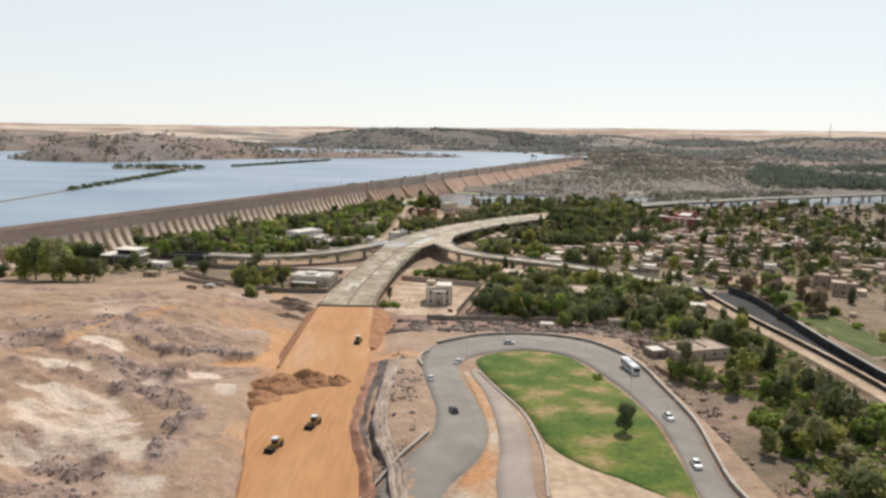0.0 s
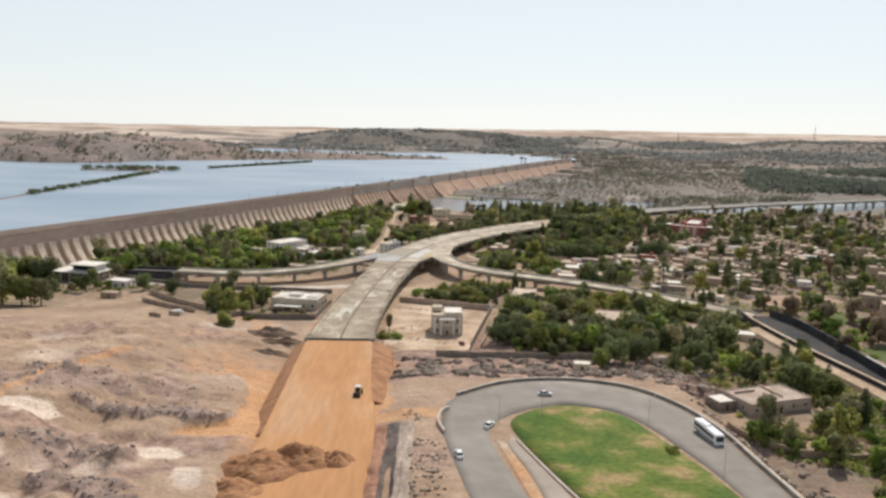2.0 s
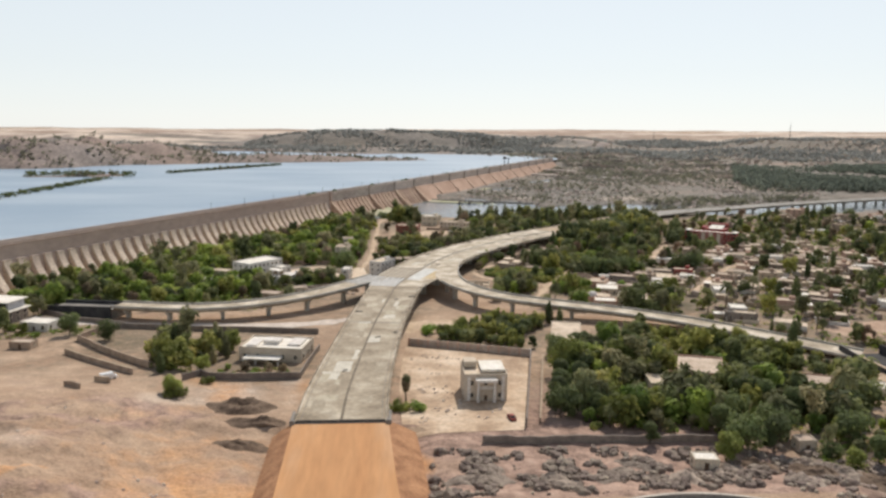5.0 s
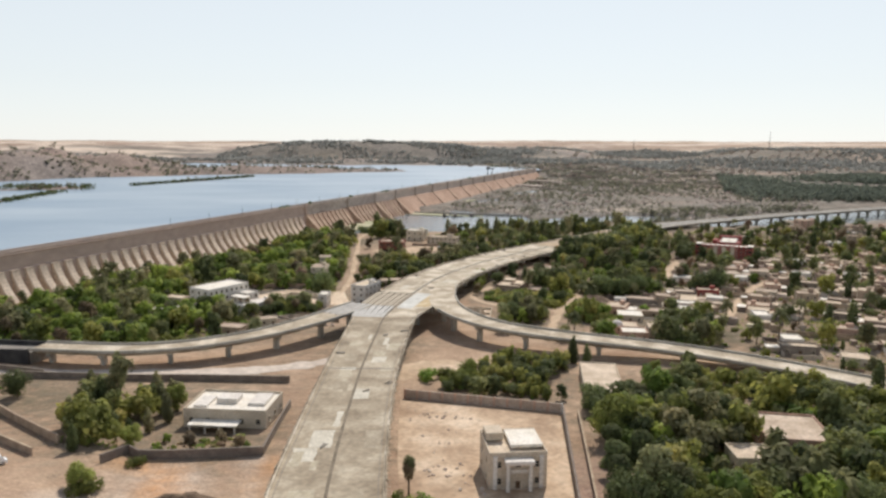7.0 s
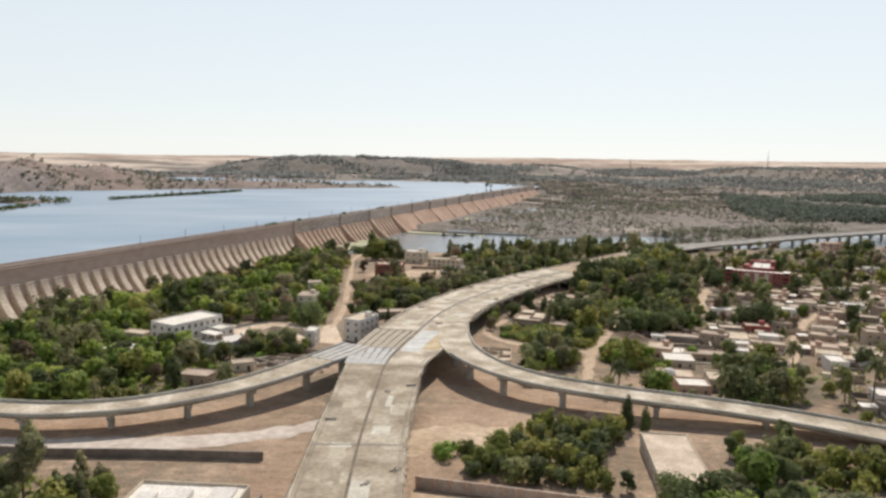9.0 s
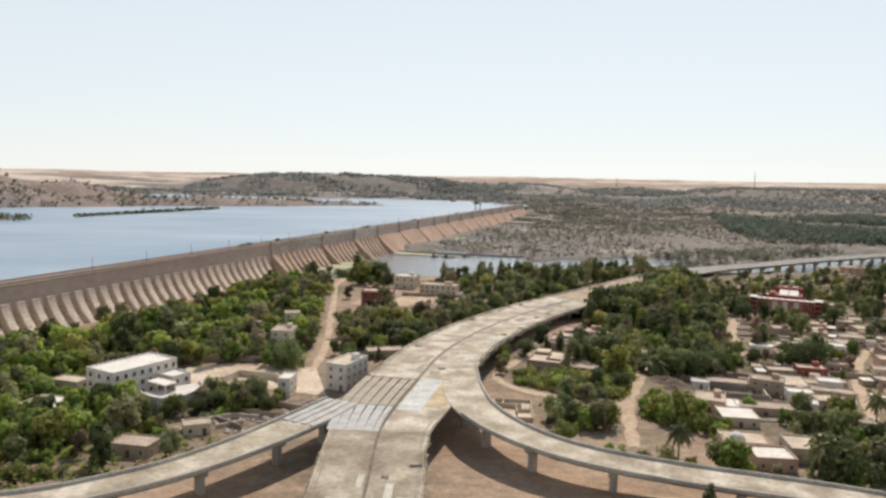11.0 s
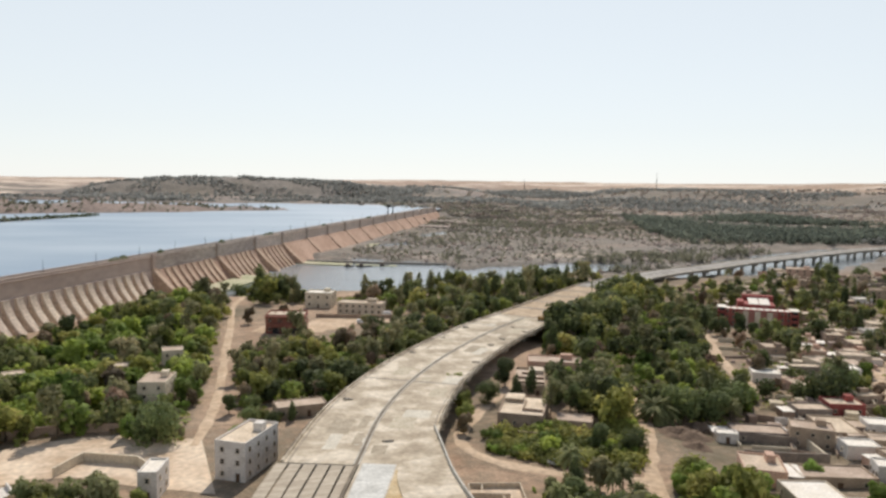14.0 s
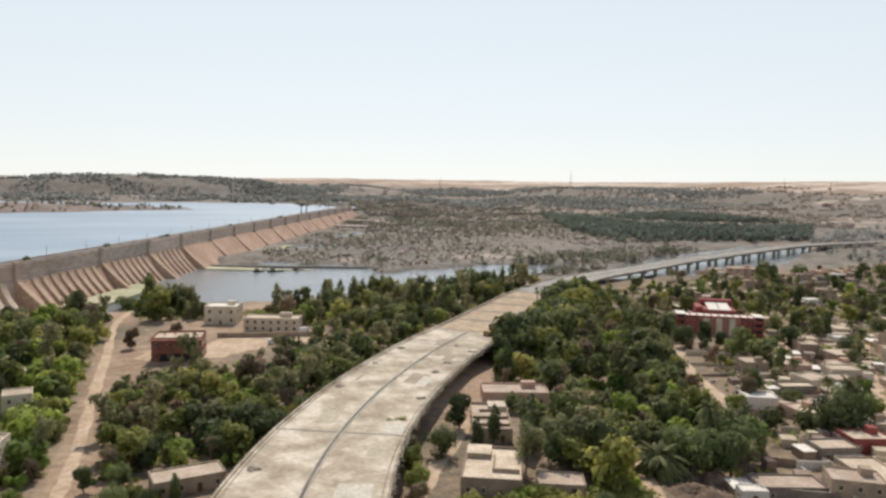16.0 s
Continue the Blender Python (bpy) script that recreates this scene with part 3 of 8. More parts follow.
def inside(zone, x, y):
    hit = False
    for (xa, ya), (xb, yb) in zip(zone, zone[1:] + zone[:1]):
        if (ya > y) != (yb > y) and x < (xb - xa) * (y - ya) / (yb - ya) + xa:
            hit = not hit
    return hit


# groves and gardens: outline, trees, those built singly, mixture, sizes
ZONES = []


def grow(outline, count, single, kind, lo, hi):
    ZONES.append((outline, count, single, kind, lo, hi))


grow([(-222, 512), (-150, 506), (-110, 512), (-62, 552), (-53, 650), (-50, 760), (-49, 890), (-84, 890), (-120, 810), (-180, 690), (-236, 560)], 560, 80, "grove", 0.6, 1.2)
grow([(-222, 512), (-130, 506), (-100, 540), (-130, 600), (-150, 660), (-180, 690), (-236, 560)], 620, 0, "carpet", 0.7, 1.25)
grow([(-64, 648), (-56, 660), (-52, 760), (-52, 880), (-80, 880), (-118, 800), (-155, 680), (-150, 640), (-110, 640)], 380, 0, "carpet", 0.7, 1.2)
grow([(-195, 503), (-100, 500), (-70, 530), (-66, 575), (-130, 580), (-200, 540)], 40, 14, "garden", 0.6, 1.15)
grow([(-150, 545), (-70, 540), (-62, 585), (-88, 580), (-128, 572)], 16, 12, "mixed", 0.5, 0.9)
grow([(-85, 568), (-62, 566), (-60, 580), (-84, 584)], 24, 24, "shade", 0.6, 0.75)
grow([(-42, 655), (-22, 634), (16, 686), (58, 748), (98, 804), (50, 784), (-2, 742), (-38, 738)], 250, 40, "grove", 0.6, 1.0)
grow([(30, 848), (58, 806), (94, 798), (140, 842), (184, 886), (238, 934), (204, 950), (120, 915), (40, 885)], 210, 14, "mixed", 0.8, 1.3)
grow([(58, 655), (72, 622), (120, 606), (150, 640), (172, 700), (205, 770), (232, 850), (215, 850), (150, 775), (95, 715)], 300, 90, "dense", 0.6, 1.15)
grow([(105, 735), (128, 728), (160, 770), (196, 806), (232, 846), (214, 856), (170, 815), (130, 772)], 120, 30, "shade", 1.35, 1.75)
grow([(62, 650), (120, 610), (172, 700), (232, 850), (150, 775), (95, 715)], 170, 20, "carpet", 0.6, 1.1)
grow([(26, 340), (60, 333), (104, 334), (126, 366), (104, 396), (72, 418), (40, 428), (28, 415)], 170, 70, "garden", 0.6, 1.2)
grow([(28, 347), (60, 338), (100, 342), (106, 365), (72, 404), (36, 410)], 44, 30, "shade", 0.6, 0.9)
grow([(36, 425), (72, 420), (112, 396), (138, 370), (144, 400), (110, 430), (66, 452)], 80, 30, "shade", 0.55, 0.85)
grow([(-14, 441), (26, 424), (36, 466), (16, 470)], 75, 30, "shade", 0.45, 0.75)
grow([(20, 528), (45, 505), (110, 482), (130, 545), (110, 545), (96, 528), (70, 500)], 50, 16, "garden", 0.6, 1.1)
grow([(27, 596), (40, 583), (66, 575), (84, 608), (52, 614), (31, 607)], 190, 30, "orchard", 0.8, 1.25)
grow([(24, 543), (46, 538), (53, 560), (38, 568), (26, 570)], 26, 20, "garden", 0.5, 0.9)
grow([(59, 556), (66, 566), (78, 563), (82, 550), (84, 534), (75, 527), (66, 540)], 64, 30, "lush", 0.55, 0.95)
grow([(84, 120), (138, 120), (148, 240), (150, 345), (100, 340), (78, 316), (90, 280), (92, 236), (104, 205), (86, 190)], 130, 30, "garden", 0.5, 1.0)
grow([(74, 205), (90, 190), (150, 205), (150, 345), (112, 340), (116, 290), (112, 255), (84, 262)], 46, 16, "mixed", 0.5, 1.0)
grow([(72, 200), (90, 160), (150, 160), (150, 340), (96, 330), (80, 250)], 110, 0, "carpet", 0.5, 0.9)
grow([(-116, 394), (-96, 392), (-92, 430), (-104, 444), (-128, 448)], 36, 12, "mixed", 0.7, 1.15)
grow([(-92, 393), (-66, 392), (-66, 401), (-92, 401)], 12, 5, "scrub", 0.4, 0.65)
grow([(-270, 425), (-190, 447), (-152, 452), (-165, 480), (-200, 500), (-270, 520)], 60, 6, "garden", 0.5, 1.0)
grow([(110, 455), (160, 425), (330, 460), (460, 700), (480, 960), (260, 890), (215, 790), (165, 640)], 600, 0, "village", 0.5, 1.2)
grow([(110, 455), (160, 425), (330, 460), (460, 700), (480, 960), (260, 890), (215, 790), (165, 640)], 340, 0, "scrub", 0.4, 0.9)
grow([(125, 628), (150, 612), (200, 640), (222, 725), (182, 690), (150, 652)], 16, 10, "village", 0.6, 1.1)
grow([(215, 130), (420, 160), (640, 560), (700, 950), (520, 960), (430, 640), (215, 430)], 470, 0, "village", 0.55, 1.25)
grow([(170, 340), (215, 330), (215, 470), (175, 440)], 40, 0, "scrub", 0.8, 1.4)
grow([(70, 605), (84, 606), (78, 630), (66, 628)], 10, 4, "mixed", 1.0, 1.4)
grow([(-46, 905), (-30, 860), (0, 862), (-4, 900), (-28, 945)], 36, 0, "mixed", 0.8, 1.4)
grow([(40, 830), (60, 842), (40, 870), (20, 880), (18, 860)], 22, 0, "scrub", 0.8, 1.3)
grow([(215, 60), (520, 60), (620, 420), (420, 330), (215, 330)], 150, 0, "village", 0.7, 1.3)
grow([(185, 200), (215, 200), (215, 330), (188, 330)], 30, 0, "mixed", 0.7, 1.2)


FOOT = np.array([p for p in spline([(-108, 300), (-113, 285), (-117, 271), (-121, 246), (-123, 220), (-130, 196)], 6)])


def near(line, x, y):
    return float(np.min(np.hypot(line[:, 0] - x, line[:, 1] - y)))


def cover(x, y, z):
    """How much scrub, rock, pale sand and orange earth lies on the ground."""
    off = float(np.dot((x - DAM_A[0], y - DAM_A[1]), DAM_N))
    far = math.hypot(x, y - 200)
    g = r = d = 0.1
    o = 0.0
    if off < 0:
        r, g, d = 1.0, 0.25 + 0.5 * rough(x, y, 70, 47), 0.05
        if y > 2300:
            d = 0.05 + 0.42 * ss(2500, 3100, far) + 0.8 * rough(0.4 * x, y, 140, 44)
            g, r = 0.55 - 0.5 * rough(x, y, 200, 45), 0.6
    elif y > 960:
        g = 0.72 + 0.6 * rough(0.4 * x, y, 90, 52)
        r, d = 0.4, 0.05 + 0.3 * ss(0.15, 0.5, rough(0.3 * x, y, 70, 53))
        if y > 1700 or x > 600:
            d = 0.45 * ss(0.1, 0.4, rough(0.25 * x, y, 130, 54))
    else:
        g = 0.42 + 0.04 * ss(205, 260, x) + 0.15 * ss(440, 520, y) * ss(60, 110, x) + 0.35 * rough(x, y, 40, 55)
        r = 0.2 + 0.15 * ss(205, 260, x)
        if any(inside(zone, x, y) for zone, *_ in ZONES):
            g = 0.52
        if x > 72 and y < 335:
            g = 0.42 + 0.5 * rough(x, y, 25, 56)
            r = 0.2 + 0.55 * ss(280, 286, y) * (1 - ss(312, 320, y)) * (1 - ss(94, 104, x)) + 0.4 * ss(72, 76, x) * (1 - ss(96, 104, x)) * (1 - ss(240, 262, y))
        # the cleared hill, the ground by the ramp and the rubble below the road
        k = (1 - ss(330, 410, y + 14 * rough(x, y, 40, 57))) * (1 - ss(66, 78, x))
        if k > 0:
            h = ss(-45, -62, x)
            u, v = 0.94 * x + 0.34 * y, -0.34 * x + 0.94 * y
            rr = 0.36 - 0.14 * ss(225, 290, y) + 0.5 * rough(x, y, 30, 21) + 0.6 * rough(0.3 * u, v, 9, 58) + 0.3 * rough(x, y, 4, 97)
            c = crag(x, y)
            rr = max(rr, 0.2 + 0.8 * c)
            dd = (0.10 + 0.5 * rough(x, y, 26, 22) + 0.75 * blob(PALE_FLATS, x, y) * (0.8 + 0.5 * rough(x, y, 9, 98))) * (1 - c)
            low = 0.74 if y > 290 else 0.32
            r = r * (1 - k) + k * (h * rr + (1 - h) * (low + 0.3 * rough(x, y, 18, 60)))
            d = d * (1 - k) + k * h * dd
            g = g * (1 - k) + k * (1 - h) * 0.15
            if x < 5:
                rx = float(np.interp(y, RAMP_Y, [p[0] for p in RAMP_LINE]))
                rw = float(np.interp(y, RAMP_Y, [p[3] for p in RAMP_LINE]))
                side = abs(x - rx) - rw + 11 * rough(x, y, 24, 87) + 5 * rough(x, y, 8, 88)
                if x < rx:
                    o = 0.55 * (1 - ss(0.5, 6, side)) * ss(215, 235, y) * (1 - ss(320, 345, y))
                    o = max(o, 0.45 * (1 - ss(0.5, 3, side)) * (y < 345))
                    o = max(o, haul(x, y) * (0.85 - 0.45 * ss(286, 322, y) + 0.3 * rough(x, y, 11, 100)), h * (0.10 + 0.34 * rough(x, y, 28, 61) + 0.2 * rough(x, y, 9, 99) + 0.16 * ss(225, 290, y)) * (1 - 0.6 * c))
                    o = max(o, 0.62 * (1 - ss(1.0, 3.6, near(FOOT, x, y))))
                else:
                    o = 0.8 * (1 - ss(2, 12, side)) * ss(246, 258, y) * (1 - ss(320, 340, y))
                    o = max(o, 0.6 * (1 - ss(3, 7, abs(y - 256 - 0.1 * x))))
                o *= k
        # the pale sand round the garden wall
        if -112 < x < -56 and 330 < y < 392:
            d = max(d, 0.38 * ss(-112, -96, x) * (1 - ss(-64, -56, x)) * ss(336, 352, y) + 0.5 * rough(x, y, 16, 62))
            o = max(o, 0.30 + 0.3 * rough(x, y, 13, 63))
    if far > 2600:
        k = ss(3000, 3700, far)
        d = d * (1 - k) + k * (0.44 + 0.9 * rough(0.35 * x, y, 150, 46))
        g, r = g * (1 - 0.8 * k), r * (1 - 0.3 * k)
    if math.hypot((x + 40) / 560, (y - 2900) / 300) < 0.95:
        g, r, d = 0.75, 0.3, 0.0
    return g, r, d, o


def axis(stops):
    """Grid lines from (start, step) stops; the last stop ends it."""
    out = []
    for (a, step), (b, _) in zip(stops, stops[1:]):
        k = max(1, round((b - a) / step))
        out += [a + (b - a) * i / k for i in range(k)]
    return out + [stops[-1][0]]


def build_ground():
    xs = axis([(-4900, 140), (-2400, 70), (-1300, 26), (-600, 14), (-240, 5), (-165, 1.15), (-54, 3), (110, 5), (260, 12), (700, 30), (1600, 80), (4900, 80)])
    ys = axis([(-900, 60), (60, 8), (130, 1.25), (345, 4), (620, 8), (1000, 9), (1500, 20), (2600, 50), (4900, 50)])
    verts = [(x, y, land(x, y)) for y in ys for x in xs]
    w = len(xs)
    faces = [(j * w + i, j * w + i + 1, (j + 1) * w + i + 1, (j + 1) * w + i) for j in range(len(ys) - 1) for i in range(w - 1)]
    me = bpy.data.meshes.new("ground")
    me.from_pydata(verts, [], faces)
    at = me.color_attributes.new("cover", "FLOAT_COLOR", "POINT")
    at.data.foreach_set("color", [c for v in verts for c in (*cover(*v),)])
    # grey granite of the river bed and the craggy parts of the hill; it also puts haze into the far country's colour
    stone = me.attributes.new("bed", "FLOAT", "POINT")
    stone.data.foreach_set("value", [0.68 * ss(930, 1010, y) * (1 - 0.6 * ss(2900, 3700, math.hypot(x, y - 200))) * (0.75 + 0.5 * rough(x, y, 160, 64)) * (1.0 if np.dot((x - DAM_A[0], y - DAM_A[1]), DAM_N) > 0 else 1.15) + (0.30 * crag(x, y) if y < 380 else 0) for x, y, _ in verts])
    me.materials.append(GROUND)
    me.shade_smooth()
    tagged(new("ground", me), "dry sandy ground with rock and scattered scrub", "ground", kind="structure")


build_ground()


def flat(name, pts, z, material, label, category):
    sh = Shape()
    sh.add([(x, y, z) for x, y in pts], [tuple(range(len(pts)))])
    me = sh.mesh(name, material)
    return tagged(new(name, me), label, category, kind="structure")


a0, a1 = DAM_A - DAM_D * 900 - DAM_N * 3, DAM_A + DAM_D * 1690 - DAM_N * 3
flat("water", [tuple(a0), tuple(a1), (430, 2750), (-2600, 2750), (-2600, -350)], WATER_Z, LAKE, "blue rippled reservoir water behind the dam", "water")
flat("water", [(-120, 880), (1300, 880), (1300, 2000), (420, 2000)], POOL_Z, POOL, "grey-blue still pool and river channels below the dam", "water")


# ---- roads, ramp and lawn ----
def strip(left, right, n=8, across=4, lift=0.12, skirt=0.5):
    """A road surface between two edges, laid on the ground, with a thin edge all round."""
    le, ri = spline(left, n), spline(right, n)
    sh, rows = Shape(), []
    verts, faces = [], []
    for a, b in zip(le, ri):
        hs = [land(*(a + (b - a) * k / across)[:2]) for k in range(across + 1)]
        for k in range(across + 1):
            q = a + (b - a) * k / across
            verts.append((q[0], q[1], hs[k] + lift))
    w = across + 1
    for i in range(len(le) - 1):
        for k in range(across):
            faces.append((i * w + k, i * w + k + 1, (i + 1) * w + k + 1, (i + 1) * w + k))
    k0 = len(verts)
    for i in range(len(le)):
        for k in (0, across):
            x, y, z = verts[i * w + k]
            verts.append((x, y, z - skirt))
    for i in range(len(le) - 1):
        faces.append((i * w, (i + 1) * w, k0 + 2 * i + 2, k0 + 2 * i))
        faces.append((i * w + across, k0 + 2 * i + 1, k0 + 2 * i + 3, (i + 1) * w + across))
    return sh.add(verts, faces)


def structure(ob, label, category):
    return tagged(ob, label, category, kind="structure")


OUTER = [(-30, 100), (-24, 128), (-16.6, 145), (-7.7, 160), (-2.2, 174), (-1.2, 192), (-3.5, 211), (-6.6, 238), (-6, 257), (-1.4, 270), (13, 283), (28, 288), (43, 286.5), (56, 278), (64.5, 261), (68, 240), (68, 221), (67, 186), (64, 162), (62.4, 146), (61, 90)]
INNER = [(-4, 100), (-2, 128), (2, 145), (8.5, 158), (11.5, 172), (11.4, 192), (8.4, 212), (5.5, 235), (8, 246), (12, 252), (20, 259), (30, 263), (40, 260), (46, 254), (50.5, 243), (53.5, 229), (56, 214), (58, 186), (57, 165), (54.6, 142), (53, 90)]
structure(strip(OUTER, INNER, 6, 5).part("road", ASPHALT, smooth=True), "grey worn asphalt loop road with dusty edges", "road")
LANE_L = [(13, 90), (12, 141), (14.6, 170), (13.4, 206), (9.6, 230)]
LANE_R = [(20.5, 90), (20.2, 141), (22.0, 174), (18.4, 207), (11.5, 238)]
structure(strip(LANE_L, LANE_R, 8, 3, 0.10).part("road", mat("dusty_asphalt", (0.31, 0.26, 0.21), (0.39, 0.33, 0.27), 0.08, 0.15, 0.9, 0.0, c3=(0.44, 0.36, 0.28), vary=0.1), smooth=True), "narrow dust-covered asphalt lane beside the loop road", "road")
structure(strip([(-2, 90), (2.6, 141), (9.6, 160), (12.2, 178), (9.2, 212), (6.6, 234)], [(13, 90), (12, 141), (14, 160), (14.6, 180), (13.0, 207), (9.4, 231)], 8, 3, 0.06).part("pavement", VERGE, smooth=True), "strip of orange bare earth between two lanes", "verge")
structure(strip([(50, 139), (42, 148), (33, 156), (26.5, 168), (23.4, 191), (18.4, 212), (13.2, 235), (12.6, 248), (20, 257.5), (28, 262)], [(53.4, 136), (54.6, 146), (55.6, 158), (56.4, 172), (56.8, 190), (54.8, 214), (50.4, 236), (46, 252), (39, 259.5), (31, 262.4)], 8, 8, 0.16).part("lawn", LAWN, smooth=True), "green patchy lawn with dry sandy spots inside the loop road", "lawn")
structure(strip([(24.5, 90), (23.4, 141), (24.6, 158), (25.4, 168)], [(52, 90), (53, 134), (42, 147), (27, 167)], 8, 6, 0.10).part("ground_patch", SAND_ROAD), "bare sandy ground at the edge of the lawn", "bare ground")


def sandy(name, pts, half, material=None, label="pale sandy dirt track", lift=0.14, n=8):
    """A track of even width over the ground."""
    line = spline(pts, n)
    rs = sides(line)
    sh, verts, faces = Shape(), [], []
    for i, (p, r) in enumerate(zip(line, rs)):
        h = half * (1 + 0.45 * rough(p[0], p[1], 8, 31) + 0.25 * rough(p[0], p[1], 3, 32))
        for k in (-1, -0.5, 0, 0.5, 1):
            q = p[:2] + r * h * k
            verts.append((q[0], q[1], land(*q) + (lift if abs(k) < 1 else -0.05)))
    for i in range(len(line) - 1):
        for k in range(4):
            faces.append((i * 5 + k, i * 5 + k + 1, i * 5 + k + 6, i * 5 + k + 5))
    return structure(sh.add(verts, faces).part(name, material or SAND_ROAD, smooth=True), label, "track")


STREET = [(140, 545), (153, 564), (176, 600), (206, 638), (236, 666), (265, 691), (318, 735)]
TRACKS = [
    ([(34, 487), (58, 476), (86, 467), (108, 457), (130, 441), (146, 427)], 4.6),
    ([(-52, 618), (-49, 640), (-47, 668), (-46, 740), (-45, 790), (-44, 860), (-34, 910)], 2.0),
    ([(46, 524), (55, 550), (63, 570), (73, 588), (82, 605), (92, 625), (99, 640), (110, 668)], 2.3),
    ([(61, 568), (42, 576), (26, 590), (22, 606), (30, 622), (46, 645), (70, 676)], 2.3),
    ([(150, 640), (175, 700), (205, 745), (260, 800)], 3.2),
    (STREET, 2.4),
]
for pts, half in TRACKS:
    sandy("road", pts, half)
sandy("road", [(-200, 484), (-170, 477), (-142, 472), (-118, 469), (-94, 468), (-72, 471), (-54, 478), (-36, 490)], 5.6, mat("dusty_pale_asphalt", (0.50, 0.42, 0.35), (0.60, 0.52, 0.44), 0.06, 0.4, 0.9, 0.1), "pale dusty service road curving under the ramp")
# the sandy yards
structure(strip([(-106, 624), (-84, 632), (-66, 630), (-50, 623)], [(-98, 600), (-80, 602), (-66, 594), (-45, 584)], 8, 8, 0.1).part("pavement", YARD_SAND), "pale swept sand yard beside the white building", "yard")
for pts, half, label in (([(-30, 790), (-10, 782), (15, 800), (40, 806)], 15, "bare sandy plot around the brick shell"),
                         ([(-30, 462), (-12, 470), (10, 462)], 12, "reddish bare earth under the bridges")):
    sandy("pavement", pts, half, YARD_SAND if "pale" in label else None, label, 0.08)

structure(strip([(-26, 432), (-28, 400), (-29, 370), (-28, 338)], [(21, 414), (16.5, 390), (11.5, 365), (6.2, 340)], 8, 10, 0.1).part("pavement", mat("trodden_yard_earth", (0.33, 0.225, 0.145), (0.49, 0.36, 0.245), 0.07, 0.7, 0.95, 0.3, c3=(0.62, 0.49, 0.36), stops=(0.36, 0.52, 0.66))), "pale trodden yard inside the walled compound", "yard")

# small irrigated plots and a bare lot at the village edge
CROP = mat("green_crop", (0.07, 0.10, 0.025), (0.13, 0.15, 0.045), 0.2, 1.5, 0.95, 0.4, c3=(0.27, 0.22, 0.12), stretch=(1.0, 0.25, 1))
for left, right in (([(187, 424), (191, 414), (197, 408)], [(212, 448), (218, 434), (222, 424)]), ([(186, 372), (186, 340), (187, 305)], [(206, 376), (208, 342), (206, 308)])):
    structure(strip(left, right, 6, 4, 0.12).part("field", CROP), "small green irrigated crop plot at the village edge", "field")
structure(strip([(168, 470), (200, 478), (228, 482)], [(176, 448), (204, 456), (232, 462)], 6, 5, 0.1).part("ground_patch", mat("bare_lot", (0.36, 0.24, 0.165), (0.46, 0.33, 0.235), 0.08, 0.6, 0.95, 0.3)), "bare reddish lot among the village houses", "bare ground")

structure(strip([(54, 417), (61, 416), (68, 415)], [(58, 428), (66, 427), (74, 426)], 6, 5, 0.1).part("lawn", LAWN), "small green lawn enclosed by dense garden trees", "lawn")
# the earth ramp that leads up to the bridge
ramp = thing("earth_ramp", "smooth compacted orange earth ramp leading to the bridge", "embankment", kind="structure")
sweep(RAMP_LINE, [(-1, 0, 0), (1, 0, 0), (1, 0.4, -0.2), (1, 3.0, -6.5), (-1, -3.0, -6.5), (-1, -0.4, -0.2)]).part("fill", RED_EARTH, ramp)
sweep([p + np.array((0, 0, 0.02, 0)) for p in RAMP_LINE if p[1] > 262], [(1, 0.1, -0.05), (1, 3.2, -1.3), (1, 7.6, -3.6), (1, 8.6, -7.0), (1, -0.4, -3)]).part("side_slope", RED_EARTH_DARK, ramp)
sweep([p + np.array((0, 0, 0.02, 0)) for p in RAMP_LINE if p[1] > 236], [(-1, -0.1, -0.05), (-1, -2.8, -1.5), (-1, -5.6, -3.6), (-1, -6.4, -7.0), (-1, 0.4, -3)]).part("side_slope", RED_EARTH_DARK, ramp)


def heap(x, y, rx, ry, h, material, name, label, seed, turn=0, n=22):
    """A tipped heap of earth or rubble with a lumpy back."""
    sh, verts, faces = Shape(), [], []
    c, s = math.cos(radians(turn)), math.sin(radians(turn))
    on = y < 336 and abs(x + 41) < 20
    base = float(np.interp(y, RAMP_Y, [p[2] for p in RAMP_LINE])) - 0.1 if on else land(x, y)
    for j in range(n + 1):
        for i in range(n + 1):
            u, v = 2 * i / n - 1, 2 * j / n - 1
            r = math.hypot(u, v) * (1 + 0.22 * noise.noise((u * 1.7, v * 1.7, seed + 9)))
            k = max(0.0, 1 - r) ** 0.8
            z = h * k * (0.75 + 0.7 * noise.noise((u * 2.2 + seed, v * 2.2, seed))) + 0.45 * h * k * abs(noise.noise((u * 6, v * 6, seed + 3))) + 0.25 * h * k * noise.noise((u * 11, v * 11, seed + 5))
            px, py = c * u * rx - s * v * ry, s * u * rx + c * v * ry
            verts.append((px, py, z - 0.3 - 0.6 * (r > 0.98) + (0 if on else land(x + px, y + py) - base)))
    for j in range(n):
        for i in range(n):
            q = j * (n + 1) + i
            faces.append((q, q + 1, q + n + 2, q + n + 1))
    ob = sh.add(verts, faces).part(name, material, None, label)
    ob.matrix_basis = pose(x, y, base)
    return tagged(ob, label, name.replace("_", " "))


